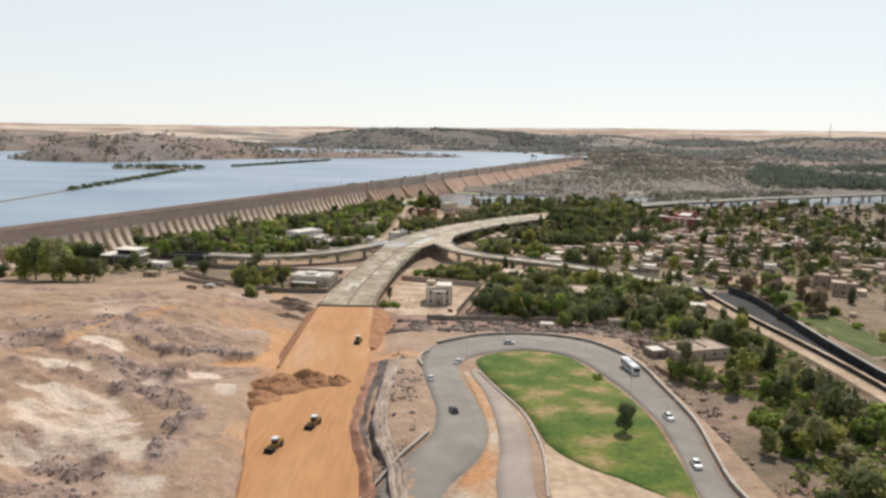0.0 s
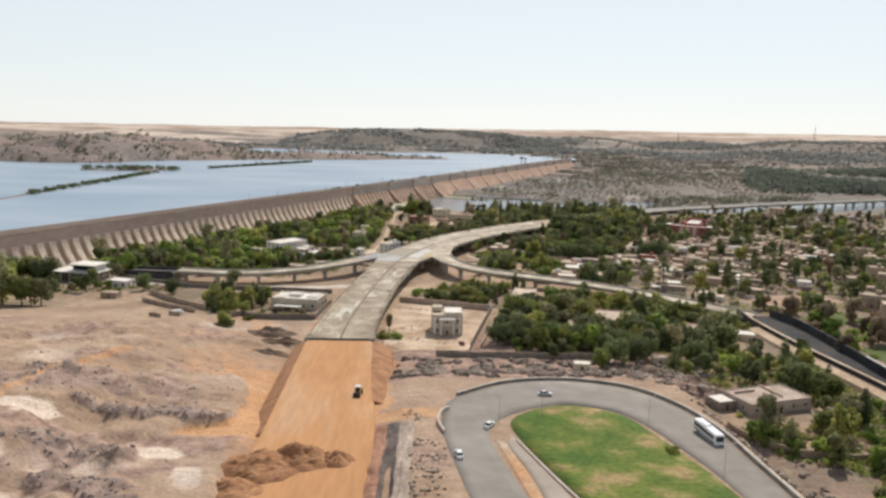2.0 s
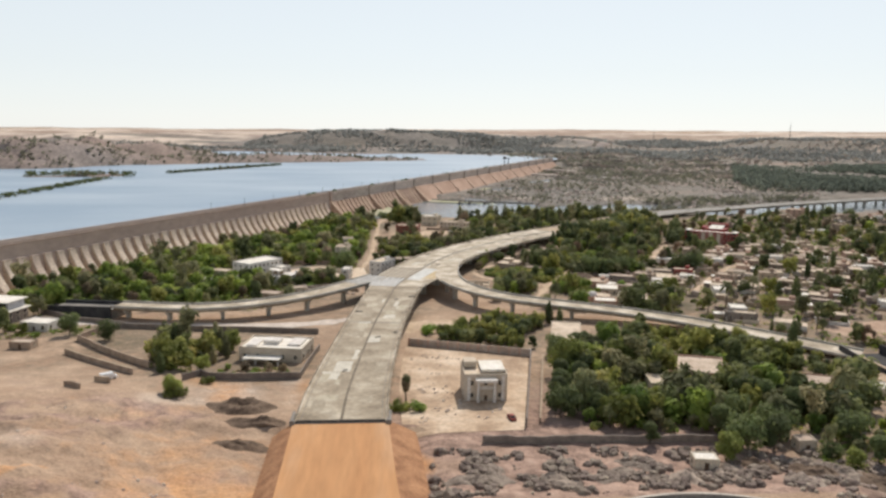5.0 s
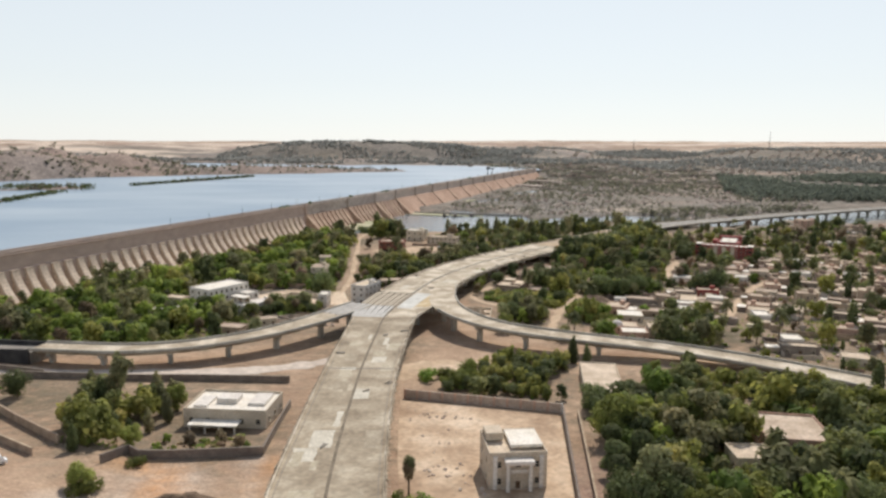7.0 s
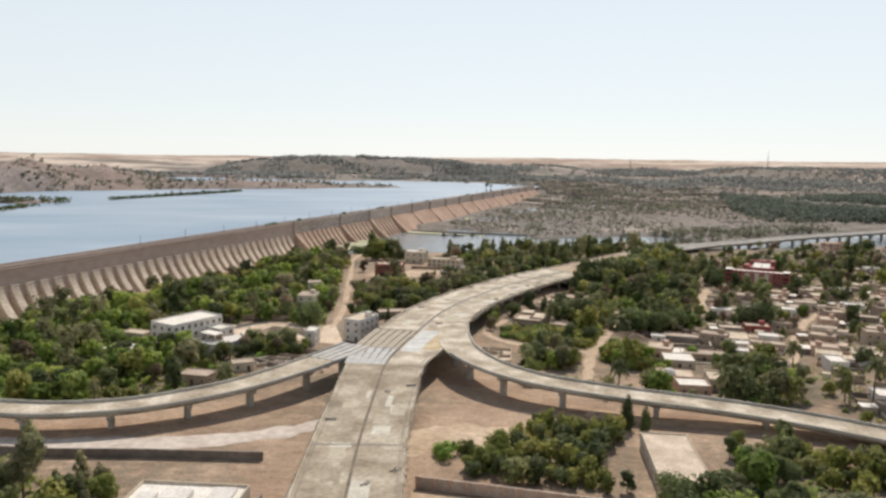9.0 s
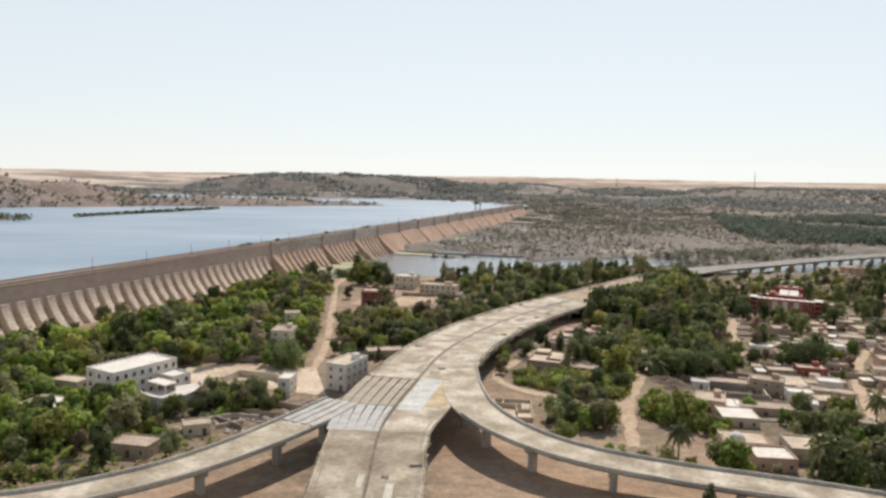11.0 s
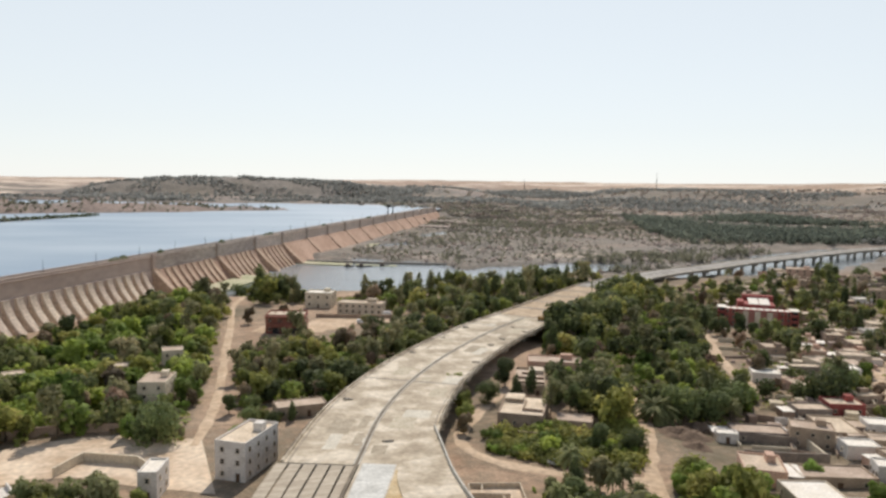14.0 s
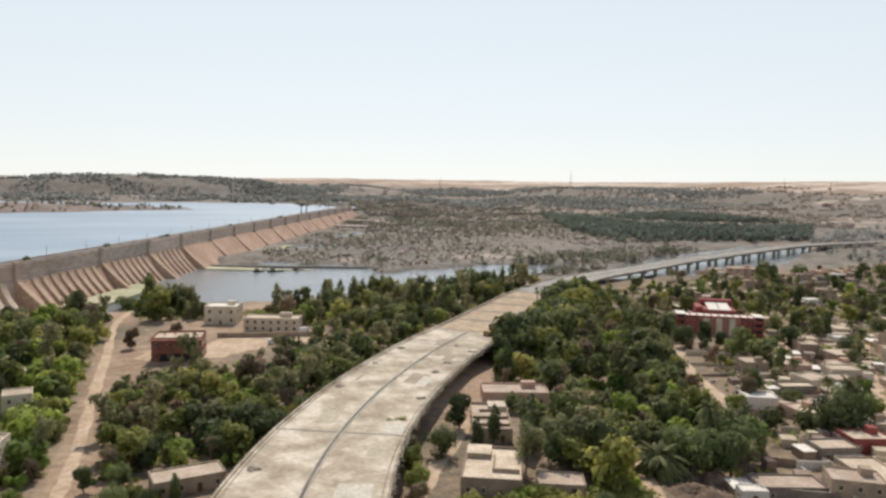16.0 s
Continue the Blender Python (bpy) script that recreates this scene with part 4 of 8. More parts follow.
heap(-51, 217, 10.5, 9, 5.2, RED_EARTH_DARK, "earth_mound", "freshly tipped dark orange earth heap on the ramp", 1)
heap(-42, 222, 9.5, 7, 4.6, RED_EARTH_DARK, "earth_mound", "freshly tipped dark orange earth heap on the ramp", 2)
heap(-33.5, 222, 6, 5, 3.0, RED_EARTH_DARK, "earth_mound", "small tipped orange earth heap on the ramp", 3)
heap(-55, 206, 8, 7, 2.8, RED_EARTH_DARK, "earth_mound", "low spread orange earth heap on the ramp", 4)
heap(-77, 361, 11, 7, 3.8, BROWN_EARTH, "rubble_mound", "brown heap of excavated earth and rubble", 5)
heap(-70, 348, 10, 5, 2.2, BROWN_EARTH, "rubble_mound", "low brown heap of excavated rubble", 6)
heap(-71, 332, 9, 4, 2.2, BROWN_EARTH, "rubble_mound", "low brown heap of excavated rubble", 7)
for i, (x, y, rx, ry, h) in enumerate(((-11, 304, 9, 5, 2.4), (6, 302, 8, 5, 2.2), (22, 306, 8, 5, 2.0), (38, 303, 7, 5, 2.6), (50, 308, 7, 5, 2.2), (64, 298, 6, 5, 2.2), (-8, 312, 12, 4, 1.6), (78, 306, 8, 6, 3.0), (30, 312, 8, 3, 1.4))):
    heap(x, y, rx, ry, h, STONE, "rubble_mound", "heap of broken grey-brown stone below the road", 11 + i, 17 * i)


heap(92, 600, 8.5, 8, 3.4, BROWN_EARTH, "earth_mound", "brown heap of dug earth beside the yard walls", 31, -30)
heap(102, 607.5, 7, 6, 2.6, BROWN_EARTH, "earth_mound", "low brown heap of dug earth beside the yard walls", 32, 20)
heap(89, 589, 6, 5, 1.8, BROWN_EARTH, "earth_mound", "low brown heap of dug earth beside the yard walls", 33, 70)


def loose_rocks(name, label, zone, count, lo, hi, seed, bunch, material=STONE, where=None):
    """Angular stones past counting, in bunches, joined into one mesh."""
    r = random.Random(seed)
    sh = Shape()
    zx, zy = [p[0] for p in zone], [p[1] for p in zone]
    made = 0
    while made < count:
        x, y = r.uniform(min(zx), max(zx)), r.uniform(min(zy), max(zy))
        if not inside(zone, x, y) or (where(x, y) < r.uniform(0.2, 0.9) if where else noise.noise((x / bunch, y / bunch, seed)) < r.uniform(-0.1, 0.35)):
            continue
        made += 1
        size = lo + (hi - lo) * r.random() ** 2.5
        z = land(x, y)
        ring = [(r.uniform(0.7, 1.2), 6.28 * (k + r.uniform(-.25, .25)) / 6) for k in range(6)]
        vs = [(x + size * a * math.cos(w), y + size * a * math.sin(w), z - 0.3) for a, w in ring] + [(x + size * .7 * a * math.cos(w), y + size * .7 * a * math.sin(w), z + size * r.uniform(.45, .85)) for a, w in ring] + [(x, y, z + size * r.uniform(.7, 1.0))]
        sh.add(vs, [(k, (k + 1) % 6, 6 + (k + 1) % 6, 6 + k) for k in range(6)] + [(6 + k, 6 + (k + 1) % 6, 12) for k in range(6)])
    return tagged(sh.part(name, material), label, "rocks", kind="stuff")


loose_rocks("rubble", "building rubble strewn over the compound yard", [(-24, 424), (12, 408), (2, 346), (-24, 345)], 260, 0.15, 0.7, 68, 10, PALE_STONE)
loose_rocks("rocks", "scattered angular rocks and boulders on the cleared hill", [(-62, 120), (-190, 120), (-210, 340), (-110, 345), (-72, 300)], 700, 0.15, 0.6, 61, 9, PALE_STONE)
loose_rocks("rocks", "broken grey rock on the craggy parts of the cleared hill", [(-62, 130), (-190, 120), (-210, 340), (-110, 345), (-72, 300)], 2600, 0.12, 0.7, 67, 9, OUTCROP, lambda x, y: crag(x, y) * (haul(x, y) < 0.1))
loose_rocks("rocks", "broken stone and rubble below the loop road", [(-24, 292), (75, 294), (80, 322), (-20, 326)], 2600, 0.25, 1.6, 62, 7)
loose_rocks("rocks", "broken stone on the brown slope below the outer road", [(70, 280), (72, 180), (84, 180), (92, 240), (90, 300)], 420, 0.2, 1.2, 69, 9)
loose_rocks("rocks", "stones on the slope between ramp and road", [(-16, 130), (-7, 165), (-6, 250), (-18, 260), (-14, 180)], 260, 0.2, 0.8, 63, 8)

loose_rocks("rocks", "dark stones and rubble beside the outer bend of the road", [(58, 292), (72, 284), (94, 292), (92, 314), (66, 316)], 700, 0.25, 1.3, 70, 6)
for x, y, rx, ry, h, seed in ((70, 303, 9, 6, 3.2, 41), (84, 300, 9, 6, 2.6, 42), (60, 311, 7, 4, 1.8, 43)):
    heap(x, y, rx, ry, h, BROWN_EARTH, "earth_mound", "brown heap of tipped earth below the road wall", seed, 11 * seed)

# the cutting between ramp and road: a reddish bank, a cleft with its shade put into the rock colour, and a sandy
# shoulder
line = spline([(-16.0, 112), (-17.6, 150), (-24.0, 180), (-25.4, 205), (-24.6, 246)], 26)
CUT = (0, .25, .45, .60, .62, .55, .10, -.05, -.02, .35, .80, .92, .84, .95, .90, 1.0, .9)
cut = thing("rock_cutting", "reddish earth bank with a shade-toned rock cleft beside the ramp", "cutting", kind="structure")
grid = []
for i, p in enumerate(line):
    low = float(np.interp(p[1], RAMP_Y, [q[2] for q in RAMP_LINE])) - 0.5
    top = max(land(p[0] + 11, p[1]) + 0.2, low + 1.0)
    taper = ss(0, 22, len(line) - 1 - i)
    row = []
    for k, prof in enumerate(CUT):
        h = low + (top - low) * (prof * taper + (1 - taper) * min(1, k / 8)) + (0.5 * rough(p[1], k * 3.1, 5, 17) + 0.35 * rough(p[1], k * 2.2, 2.2, 23)) * (0 < k < 16)
        row.append((p[0] + k / 16 * 10.5 + (0.8 * rough(p[1], k * 1.2, 7, 19) if 0 < k < 16 else 0), p[1], h))
    grid.append(row)
BANK = mat("reddish_bank", (0.25, 0.125, 0.08), (0.40, 0.22, 0.14), 0.2, 1.0, 0.95, 0.6, c3=(0.36, 0.27, 0.21))
GREY_BANK = mat("grey_rock_bank", (0.27, 0.21, 0.165), (0.43, 0.35, 0.28), 0.25, 1.2, 0.95, 0.7, c3=(0.50, 0.41, 0.32), stretch=(1, 0.35, 1))
for k0, k1, mtl, name in ((0, 5, BANK, "bank"), (5, 10, SHADED_ROCK, "cleft"), (10, 16, GREY_BANK, "shoulder")):
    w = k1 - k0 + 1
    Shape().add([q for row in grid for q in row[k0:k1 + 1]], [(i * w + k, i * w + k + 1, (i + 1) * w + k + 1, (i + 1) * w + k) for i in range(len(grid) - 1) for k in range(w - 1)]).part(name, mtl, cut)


def wall_along(pts, height, thick, material, name, label, coping=None, n=4, group="", lift=0.0, straight=True):
    """A free-standing wall that follows the ground, with a coping and, where it is masonry, piers."""
    line = []
    if straight:
        for a, b in zip(pts, pts[1:]):
            k = max(2, int(math.hypot(b[0] - a[0], b[1] - a[1]) / 3))
            line += [np.array(a, float) + (np.array(b, float) - np.array(a, float)) * i / k for i in range(k)]
        line.append(np.array(pts[-1], float))
    else:
        line = spline(pts, n)
    line = [np.array((p[0], p[1], land(p[0], p[1]) + lift)) for p in line]
    root = thing(name, label, "wall", group=group)
    sweep(line, [(0, -thick / 2, -1.2), (0, thick / 2, -1.2), (0, thick / 2, height), (0, -thick / 2, height)]).part("masonry", material, root)
    sweep(line, [(0, -thick / 2 - 0.08, height + 0.003), (0, thick / 2 + 0.08, height + 0.003), (0, thick / 2 + 0.08, height + 0.16), (0, -thick / 2 - 0.08, height + 0.16)]).part("coping", coping or material, root)
    return root, line


PARAPET = mat("pale_parapet_stone", (0.42, 0.36, 0.30), (0.53, 0.47, 0.40), 0.3, 2.0, 0.9)
wall_along([(-1.6, 271), (13, 284), (28, 289), (43, 287.5), (57, 279), (65.5, 261.5), (69, 240), (69, 221), (68, 186), (65, 162), (63.4, 146), (66, 128), (72, 110)], 1.0, 0.55, DARK_CONCRETE, "parapet_wall", "low dark stone parapet with a pale top along the loop road", PARAPET, 8, straight=False)
wall_along([(-6.4, 238), (-7.8, 246), (-6.8, 254), (-4.5, 258)], 0.9, 0.5, PARAPET, "parapet_wall", "short curved pale parapet at the road mouth", PARAPET, 6, straight=False)
wall_along([(-31, 100), (-25, 128), (-17.6, 145.5), (-8.7, 161), (-3.0, 174)], 0.8, 0.45, DARK_CONCRETE, "parapet_wall", "low stone parapet along the inner road bend", PARAPET, 8, straight=False)
wall_along([(22.6, 141), (24.5, 165), (22.4, 191), (17.6, 211), (12.4, 233)], 0.35, 0.35, PARAPET, "kerb", "rough stone kerb along the lawn", PARAPET, 8, straight=False)


# ---- bridges ----
OVER_VILLAGE = [(-45.2, 336, 12.0, 12.8), (-44.8, 360, 11.7, 12.6), (-42.6, 395, 11.4, 12.3), (-38.3, 445, 11.0, 12.2), (-33.6, 484, 10.8, 12.8), (-29.4, 516, 10.5, 13.6), (-23.2, 541, 10.1, 16.4), (-12.2, 575, 9.3, 17.6), (0, 611, 8.2, 17.6), (17.5, 648, 7.2, 17.5), (42, 688, 6.2, 17.5), (76, 733, 5.2, 17.6), (114, 776, 4.2, 17.6), (154, 821, 3.4, 17.6)]
OVER_RIVER = [(196, 868, 2.6, 17.2), (249, 918, 2.4, 15.0), (304, 953, 2.5, 13.2), (364, 981, 2.8, 12.2), (431, 1017, 3.0, 11.8), (501, 1050, 3.0, 11.6), (610, 1099, 3.0, 11.4), (690, 1133, 3.0, 11.2), (770, 1157, 2.5, 11.0), (860, 1176, 1.8, 10.5), (960, 1191, 1.0, 10.0), (1080, 1204, 0.4, 9.5), (1240, 1216, 0.0, 9.0)]
MAIN = OVER_VILLAGE + OVER_RIVER
MAIN_LINE = spline(MAIN, 12)
bridge = thing("road_bridge", "unfinished pale concrete road bridge curving over the village on piers", "bridge")


def halfway(line, y):
    """The point of a line at y."""
    for a, b in zip(line, line[1:]):
        if a[1] <= y <= b[1]:
            return a + (b - a) * ((y - a[1]) / max(b[1] - a[1], 1e-6))
    return line[-1]


def between(line, y0, y1):
    return [halfway(line, y0), *[p for p in line if y0 + 0.3 < p[1] < y1 - 0.3], halfway(line, y1)]


GAP0, GAP1, GAP2 = 517.0, 540.0, 571.0
SLAB = [(-1, 0, 0), (1, 0, 0), (1, 0, -0.55), (1, -1.6, -0.75), (-1, 1.6, -0.75), (-1, 0, -0.55)]
sweep(between(MAIN_LINE, 336, GAP0), SLAB).part("deck", DECK_DUSTY, bridge, "dusty brownish concrete deck")
HALF = [(0.04, 0, 0), (1, 0, 0), (1, 0, -0.55), (1, -1.6, -0.75), (0.04, 0, -0.75)]
sweep(between(MAIN_LINE, GAP0, GAP2), HALF).part("deck", DECK, bridge)
sweep(between(MAIN_LINE, GAP2, 768), SLAB).part("deck", DECK, bridge)
sweep([p + np.array((0, 0, -0.12, 0)) for p in between(MAIN_LINE, 768, 876)], SLAB).part("deck", mat("bare_shuttering", (0.36, 0.265, 0.17), (0.47, 0.365, 0.25), 0.15, 0.6, 0.9), bridge, "brown timber shuttering not yet cast over")
sweep(between(MAIN_LINE, 876, 1203), SLAB).part("deck", mat("grey_deck_concrete", (0.27, 0.25, 0.22), (0.36, 0.335, 0.30), 0.1, 0.8, 0.9), bridge, "grey older deck")
p = halfway(MAIN_LINE, 336.4)
Shape().box(p[0], 335.7, p[2] - 1.6, 2 * p[3] + 0.8, 0.9, 1.75, 0, 0.05).part("end_beam", DARK_WALL, bridge, "dark coated end beam of the deck")
for k in (-1, 1):
    Shape().box(p[0] + k * (p[3] + 0.2), 335.4, p[2] - 3.0, 1.2, 1.6, 4.2, 0, 0.1).part("end_post", DARK_CONCRETE, bridge)
# bare precast girders in the open bay
for k in range(6):
    f = -0.98 + k * 0.185
    for y0, y1, mtl, wide in ((GAP0, GAP1, GIRDER, 1.25), (GAP1, GAP2, FORMWORK, 1.35)):
        ln = between(MAIN_LINE, y0 + 0.4, y1 - 0.4)
        sweep(ln, [(f, -wide, -0.12), (f, wide, -0.12), (f, wide, -0.35), (f, 0.3, -0.5), (f, 0.3, -1.5), (f, -0.3, -1.5), (f, -0.3, -0.5), (f, -wide, -0.35)]).part("girder", mtl, bridge, "bare precast concrete girder" if mtl is GIRDER else "girder covered with timber formwork")
for y in (GAP0, GAP1, GAP2):
    a = between(MAIN_LINE, y - 0.6, y + 0.6)
    sweep(a, [(-1, 0, -0.2), (0.05, 0, -0.2), (0.05, 0, -1.6), (-1, 0, -1.6)]).part("cross_beam", DARK_CONCRETE, bridge)
sweep(between(MAIN_LINE, GAP1 - 4, GAP2 + 1), [(0.08, 0, 0.012), (0.52, 0, 0.012), (0.52, 0, 0.05), (0.08, 0, 0.05)]).part("fresh_slab", FRESH_SLAB, bridge, "freshly cured whitish slab panel")
sweep(between(MAIN_LINE, GAP1 + 1, GAP2 - 2), [(0.54, 0, 0.012), (0.92, 0, 0.012), (0.92, 0, 0.06), (0.54, 0, 0.06)]).part("shuttering", YELLOW_PLY, bridge, "yellow plywood shuttering on the deck")
# kerbs, median and deep girders
for k, name, o in ((-1, "edge_kerb", 0.35), (1, "edge_kerb", -0.35)):
    for y0, y1 in ((336, 527 if k > 0 else GAP0 - 1), (588 if k > 0 else GAP2, 1203)):
        sweep(between(MAIN_LINE, y0, y1), [(k, o - 0.3, -0.02), (k, o + 0.3, -0.02), (k, o + 0.3, 0.55), (k, o - 0.3, 0.55)]).part(name, DECK, bridge)
        sweep(between(MAIN_LINE, y0, y1), [(k, o * 4.6 - 0.08, 0.004), (k, o * 4.6 + 0.08, 0.004), (k, o * 4.6 + 0.08, 0.14), (k, o * 4.6 - 0.08, 0.14)]).part("drain_edge", DARK_CONCRETE, bridge)
for o in (-0.55, 0.55):
    sweep(between(MAIN_LINE, GAP2, 765), [(0, o - 0.16, 0.004), (0, o + 0.16, 0.004), (0, o + 0.16, 0.2), (0, o - 0.16, 0.2)]).part("median_kerb", CONCRETE, bridge)
    sweep(between(MAIN_LINE, 880, 1203), [(0, o - 0.16, 0.004), (0, o + 0.16, 0.004), (0, o + 0.16, 0.2), (0, o - 0.16, 0.2)]).part("median_kerb", CONCRETE, bridge)
sweep(between(MAIN_LINE, 336, 765), [(0, -0.38, 0.004), (0, 0.38, 0.004), (0, 0.38, 0.06), (0, -0.38, 0.06)]).part("median_gap", mat("dark_joint", (0.13, 0.105, 0.075), (0.22, 0.18, 0.13), 0.3, 2), bridge)
# deep girders under the deck, in darker concrete than the open bay's
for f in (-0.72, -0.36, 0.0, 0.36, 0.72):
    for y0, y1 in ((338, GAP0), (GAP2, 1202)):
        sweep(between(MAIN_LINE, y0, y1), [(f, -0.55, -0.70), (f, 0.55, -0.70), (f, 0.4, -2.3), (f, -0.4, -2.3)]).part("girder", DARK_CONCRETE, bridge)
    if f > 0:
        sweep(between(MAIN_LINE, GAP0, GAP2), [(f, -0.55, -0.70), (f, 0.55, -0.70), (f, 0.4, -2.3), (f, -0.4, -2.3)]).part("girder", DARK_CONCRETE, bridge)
# expansion joints and rough patches on the deck
for y in (444, 646, 742, 768, 790, 812, 834, 856, 876, 900, 925, 950, 980, 1010, 1035, 1060, 1085, 1110, 1135):
    a = between(MAIN_LINE, y - (0.9 if 768 < y < 880 else 0.35), y + (0.9 if 768 < y < 880 else 0.35))
    sweep(a, [(-0.97, 0, 0.004), (0.97, 0, 0.004), (0.97, 0, 0.05), (-0.97, 0, 0.05)]).part("expansion_joint", DARK_CONCRETE, bridge)
PATCHES = [mat("deck_patch", c, d, 0.4, 1.5, 0.95) for c, d in (((0.30, 0.25, 0.18), (0.40, 0.34, 0.255)), ((0.50, 0.455, 0.37), (0.60, 0.555, 0.46)), ((0.40, 0.345, 0.25), (0.49, 0.43, 0.33)))]
rng = random.Random(5)
for i in range(64):
    y = rng.uniform(345, 510) if i % 2 else rng.uniform(578, 760)
    f0 = rng.uniform(-0.9, 0.6)
    f1 = min(f0 + rng.uniform(0.08, 0.45), 0.9)
    if f0 < 0 < f1:
        f1 = -0.08
    if f1 - f0 > 0.05:
        ln = between(MAIN_LINE, y, y + rng.uniform(3, 12))
        h = 0.006 + 0.004 * (i % 5)
        sh = Shape()
        pts = []
        for p, r in zip(ln, sides(ln)):
            for f in (f0, f1):
                j = 0.5 * rough(p[1], f * 9, 1.7, i)
                q = p[:2] + r * (f * p[3] + j)
                pts.append((q[0], q[1] + j, p[2] + h))
        sh.add(pts, [(2 * k, 2 * k + 1, 2 * k + 3, 2 * k + 2) for k in range(len(ln) - 1)])
        sh.part("screed_patch", PATCHES[i % 3], bridge)
# ragged formwork boards, brackets and starter bars along the unfinished deck edges
rng = random.Random(15)
for k in (-1, 1):
    bars = Shape()
    for y0, y1 in ((338, 514), (574, 764)):
        y = y0
        while y < y1:
            p = halfway(MAIN_LINE, y)
            r = sides(between(MAIN_LINE, y - 1, y + 1))[0]
            turn = math.degrees(math.atan2(r[1], r[0]))
            if not (k > 0 and 520 < y < 600):
                q = p[:2] + r * k * (p[3] + rng.uniform(0.05, 0.35))
                if rng.random() < 0.75:
                    Shape().box(q[0], q[1], p[2] - rng.uniform(0.7, 1.1), 0.16, rng.uniform(1.2, 2.2), rng.uniform(0.7, 1.25), turn + rng.uniform(-4, 4)).part("formwork_board", FORMWORK, bridge)
                if rng.random() < 0.5:
                    b0 = p[:2] + r * k * (p[3] + 0.5)
                    Shape().box(b0[0], b0[1], p[2] - 1.0, 1.1, 0.16, 0.14, turn).part("formwork_bracket", FORMWORK, bridge)
                for j in range(3):
                    b1 = p[:2] + r * k * (p[3] - 0.25) + np.array((r[1], -r[0])) * 0.5 * j
                    bars.tube((b1[0], b1[1], p[2] + 0.5), (b1[0] + rng.uniform(-.1, .1), b1[1], p[2] + 0.5 + rng.uniform(0.4, 0.9)), 0.035, 0.03, 4, False)
            y += 1.7
    tagged(bars.part("starter_rebar", DARK_METAL, bridge), "rusty starter bars along the kerb", kind="stuff")
# piers
PIER_YS = (340, 372, 408, 446, 484, 517, 545, 571, 605, 640, 676, 712, 745, 782, 822, 862, 905, 945, 976, 1000, 1022, 1042, 1060, 1078, 1096, 1114, 1131, 1144, 1155, 1164, 1172, 1180)
for y in PIER_YS:
    p = halfway(MAIN_LINE, y)
    r = sides(between(MAIN_LINE, y - 1, y + 1))[0]
    rz = math.degrees(math.atan2(r[1], r[0]))
    low = min(land(p[0], p[1]), land(*(p[:2] + r * 8)), land(*(p[:2] - r * 8))) - 1.5
    top = p[2] - 2.35
    if top - low > 1.2:
        Shape().box(p[0], p[1], top - 1.3, 2 * p[3] - 4, 2.4, 1.3, rz, 0.2).part("pier_cap", CONCRETE, bridge)
        for k in (-0.5, 0.5):
            q = p[:2] + r * p[3] * k
            Shape().box(q[0], q[1], low, 3.2, 1.7, top - 1.3 - low, rz, 0.25).part("pier", CONCRETE, bridge)
ab = halfway(MAIN_LINE, 336.2)
Shape().box(ab[0], 336.0, 4.5, 26.5, 1.6, 7.0, 0, 0.1).part("abutment", DARK_CONCRETE, bridge, "dark concrete end wall with earth against it")
for k in (-1, 1):
    Shape().box(ab[0] + k * 13.4, 339.0, 4.5, 0.8, 7.5, 8.3, 0, 0.08).part("wing_wall", DARK_CONCRETE, bridge)
# a near-black strip stands for the shadow gap along the deck end
Shape().box(ab[0], 336.6, 12.003, 25.2, 0.9, 0.5, 0, 0.06).part("end_beam", mat("end_gap_shade", (0.05, 0.04, 0.032), (0.10, 0.08, 0.06), 0.5, 3), bridge, "dark strip for the shadow gap at the deck end")


def slip_ramp(pts, piers, label, inner=(0, None), outer=(0, None)):
    """A narrow curved bridge arm with parapets, a box girder and single piers."""
    root = thing("ramp_bridge", label, "bridge")
    ln = spline(pts, 10)
    sweep(ln, [(-1, 0, 0), (1, 0, 0), (1, 0, -0.4), (0.45, 0, -0.9), (0.4, 0, -2.1), (-0.4, 0, -2.1), (-0.45, 0, -0.9), (-1, 0, -0.4)]).part("deck", DECK, root)
    for k in (-1, 1):
        a, b = outer if k < 0 else inner
        sweep(ln[a:b], [(k, -0.22 - k * 0.22, -0.38), (k, 0.22 - k * 0.22, -0.38), (k, 0.22 - k * 0.22, 0.85), (k, -0.22 - k * 0.22, 0.85)]).part("parapet", CONCRETE, root)
    for i in piers:
        p = ln[i]
        r = sides(ln)[i]
        rz = math.degrees(math.atan2(r[1], r[0]))
        low = land(p[0], p[1]) - 1.5
        if p[2] - 2.1 - low > 1.5:
            Shape().box(p[0], p[1], p[2] - 3.2, 5.2, 2.0, 1.1, rz, 0.25).part("pier_cap", CONCRETE, root)
            Shape().box(p[0], p[1], low, 2.6, 1.7, p[2] - 3.2 - low, rz, 0.3).part("pier", CONCRETE, root)
    return ln


LEFT_RAMP = [(-160, 489, 8.2, 5.4), (-145, 485, 8.5, 5.5), (-126, 481, 8.8, 5.6), (-106, 482.5, 9.1, 5.6), (-90, 489, 9.4, 5.7), (-76, 498, 9.7, 5.8), (-62, 512, 10.0, 6.2), (-49, 529, 10.2, 6.6), (-39, 545, 10.1, 6.0)]
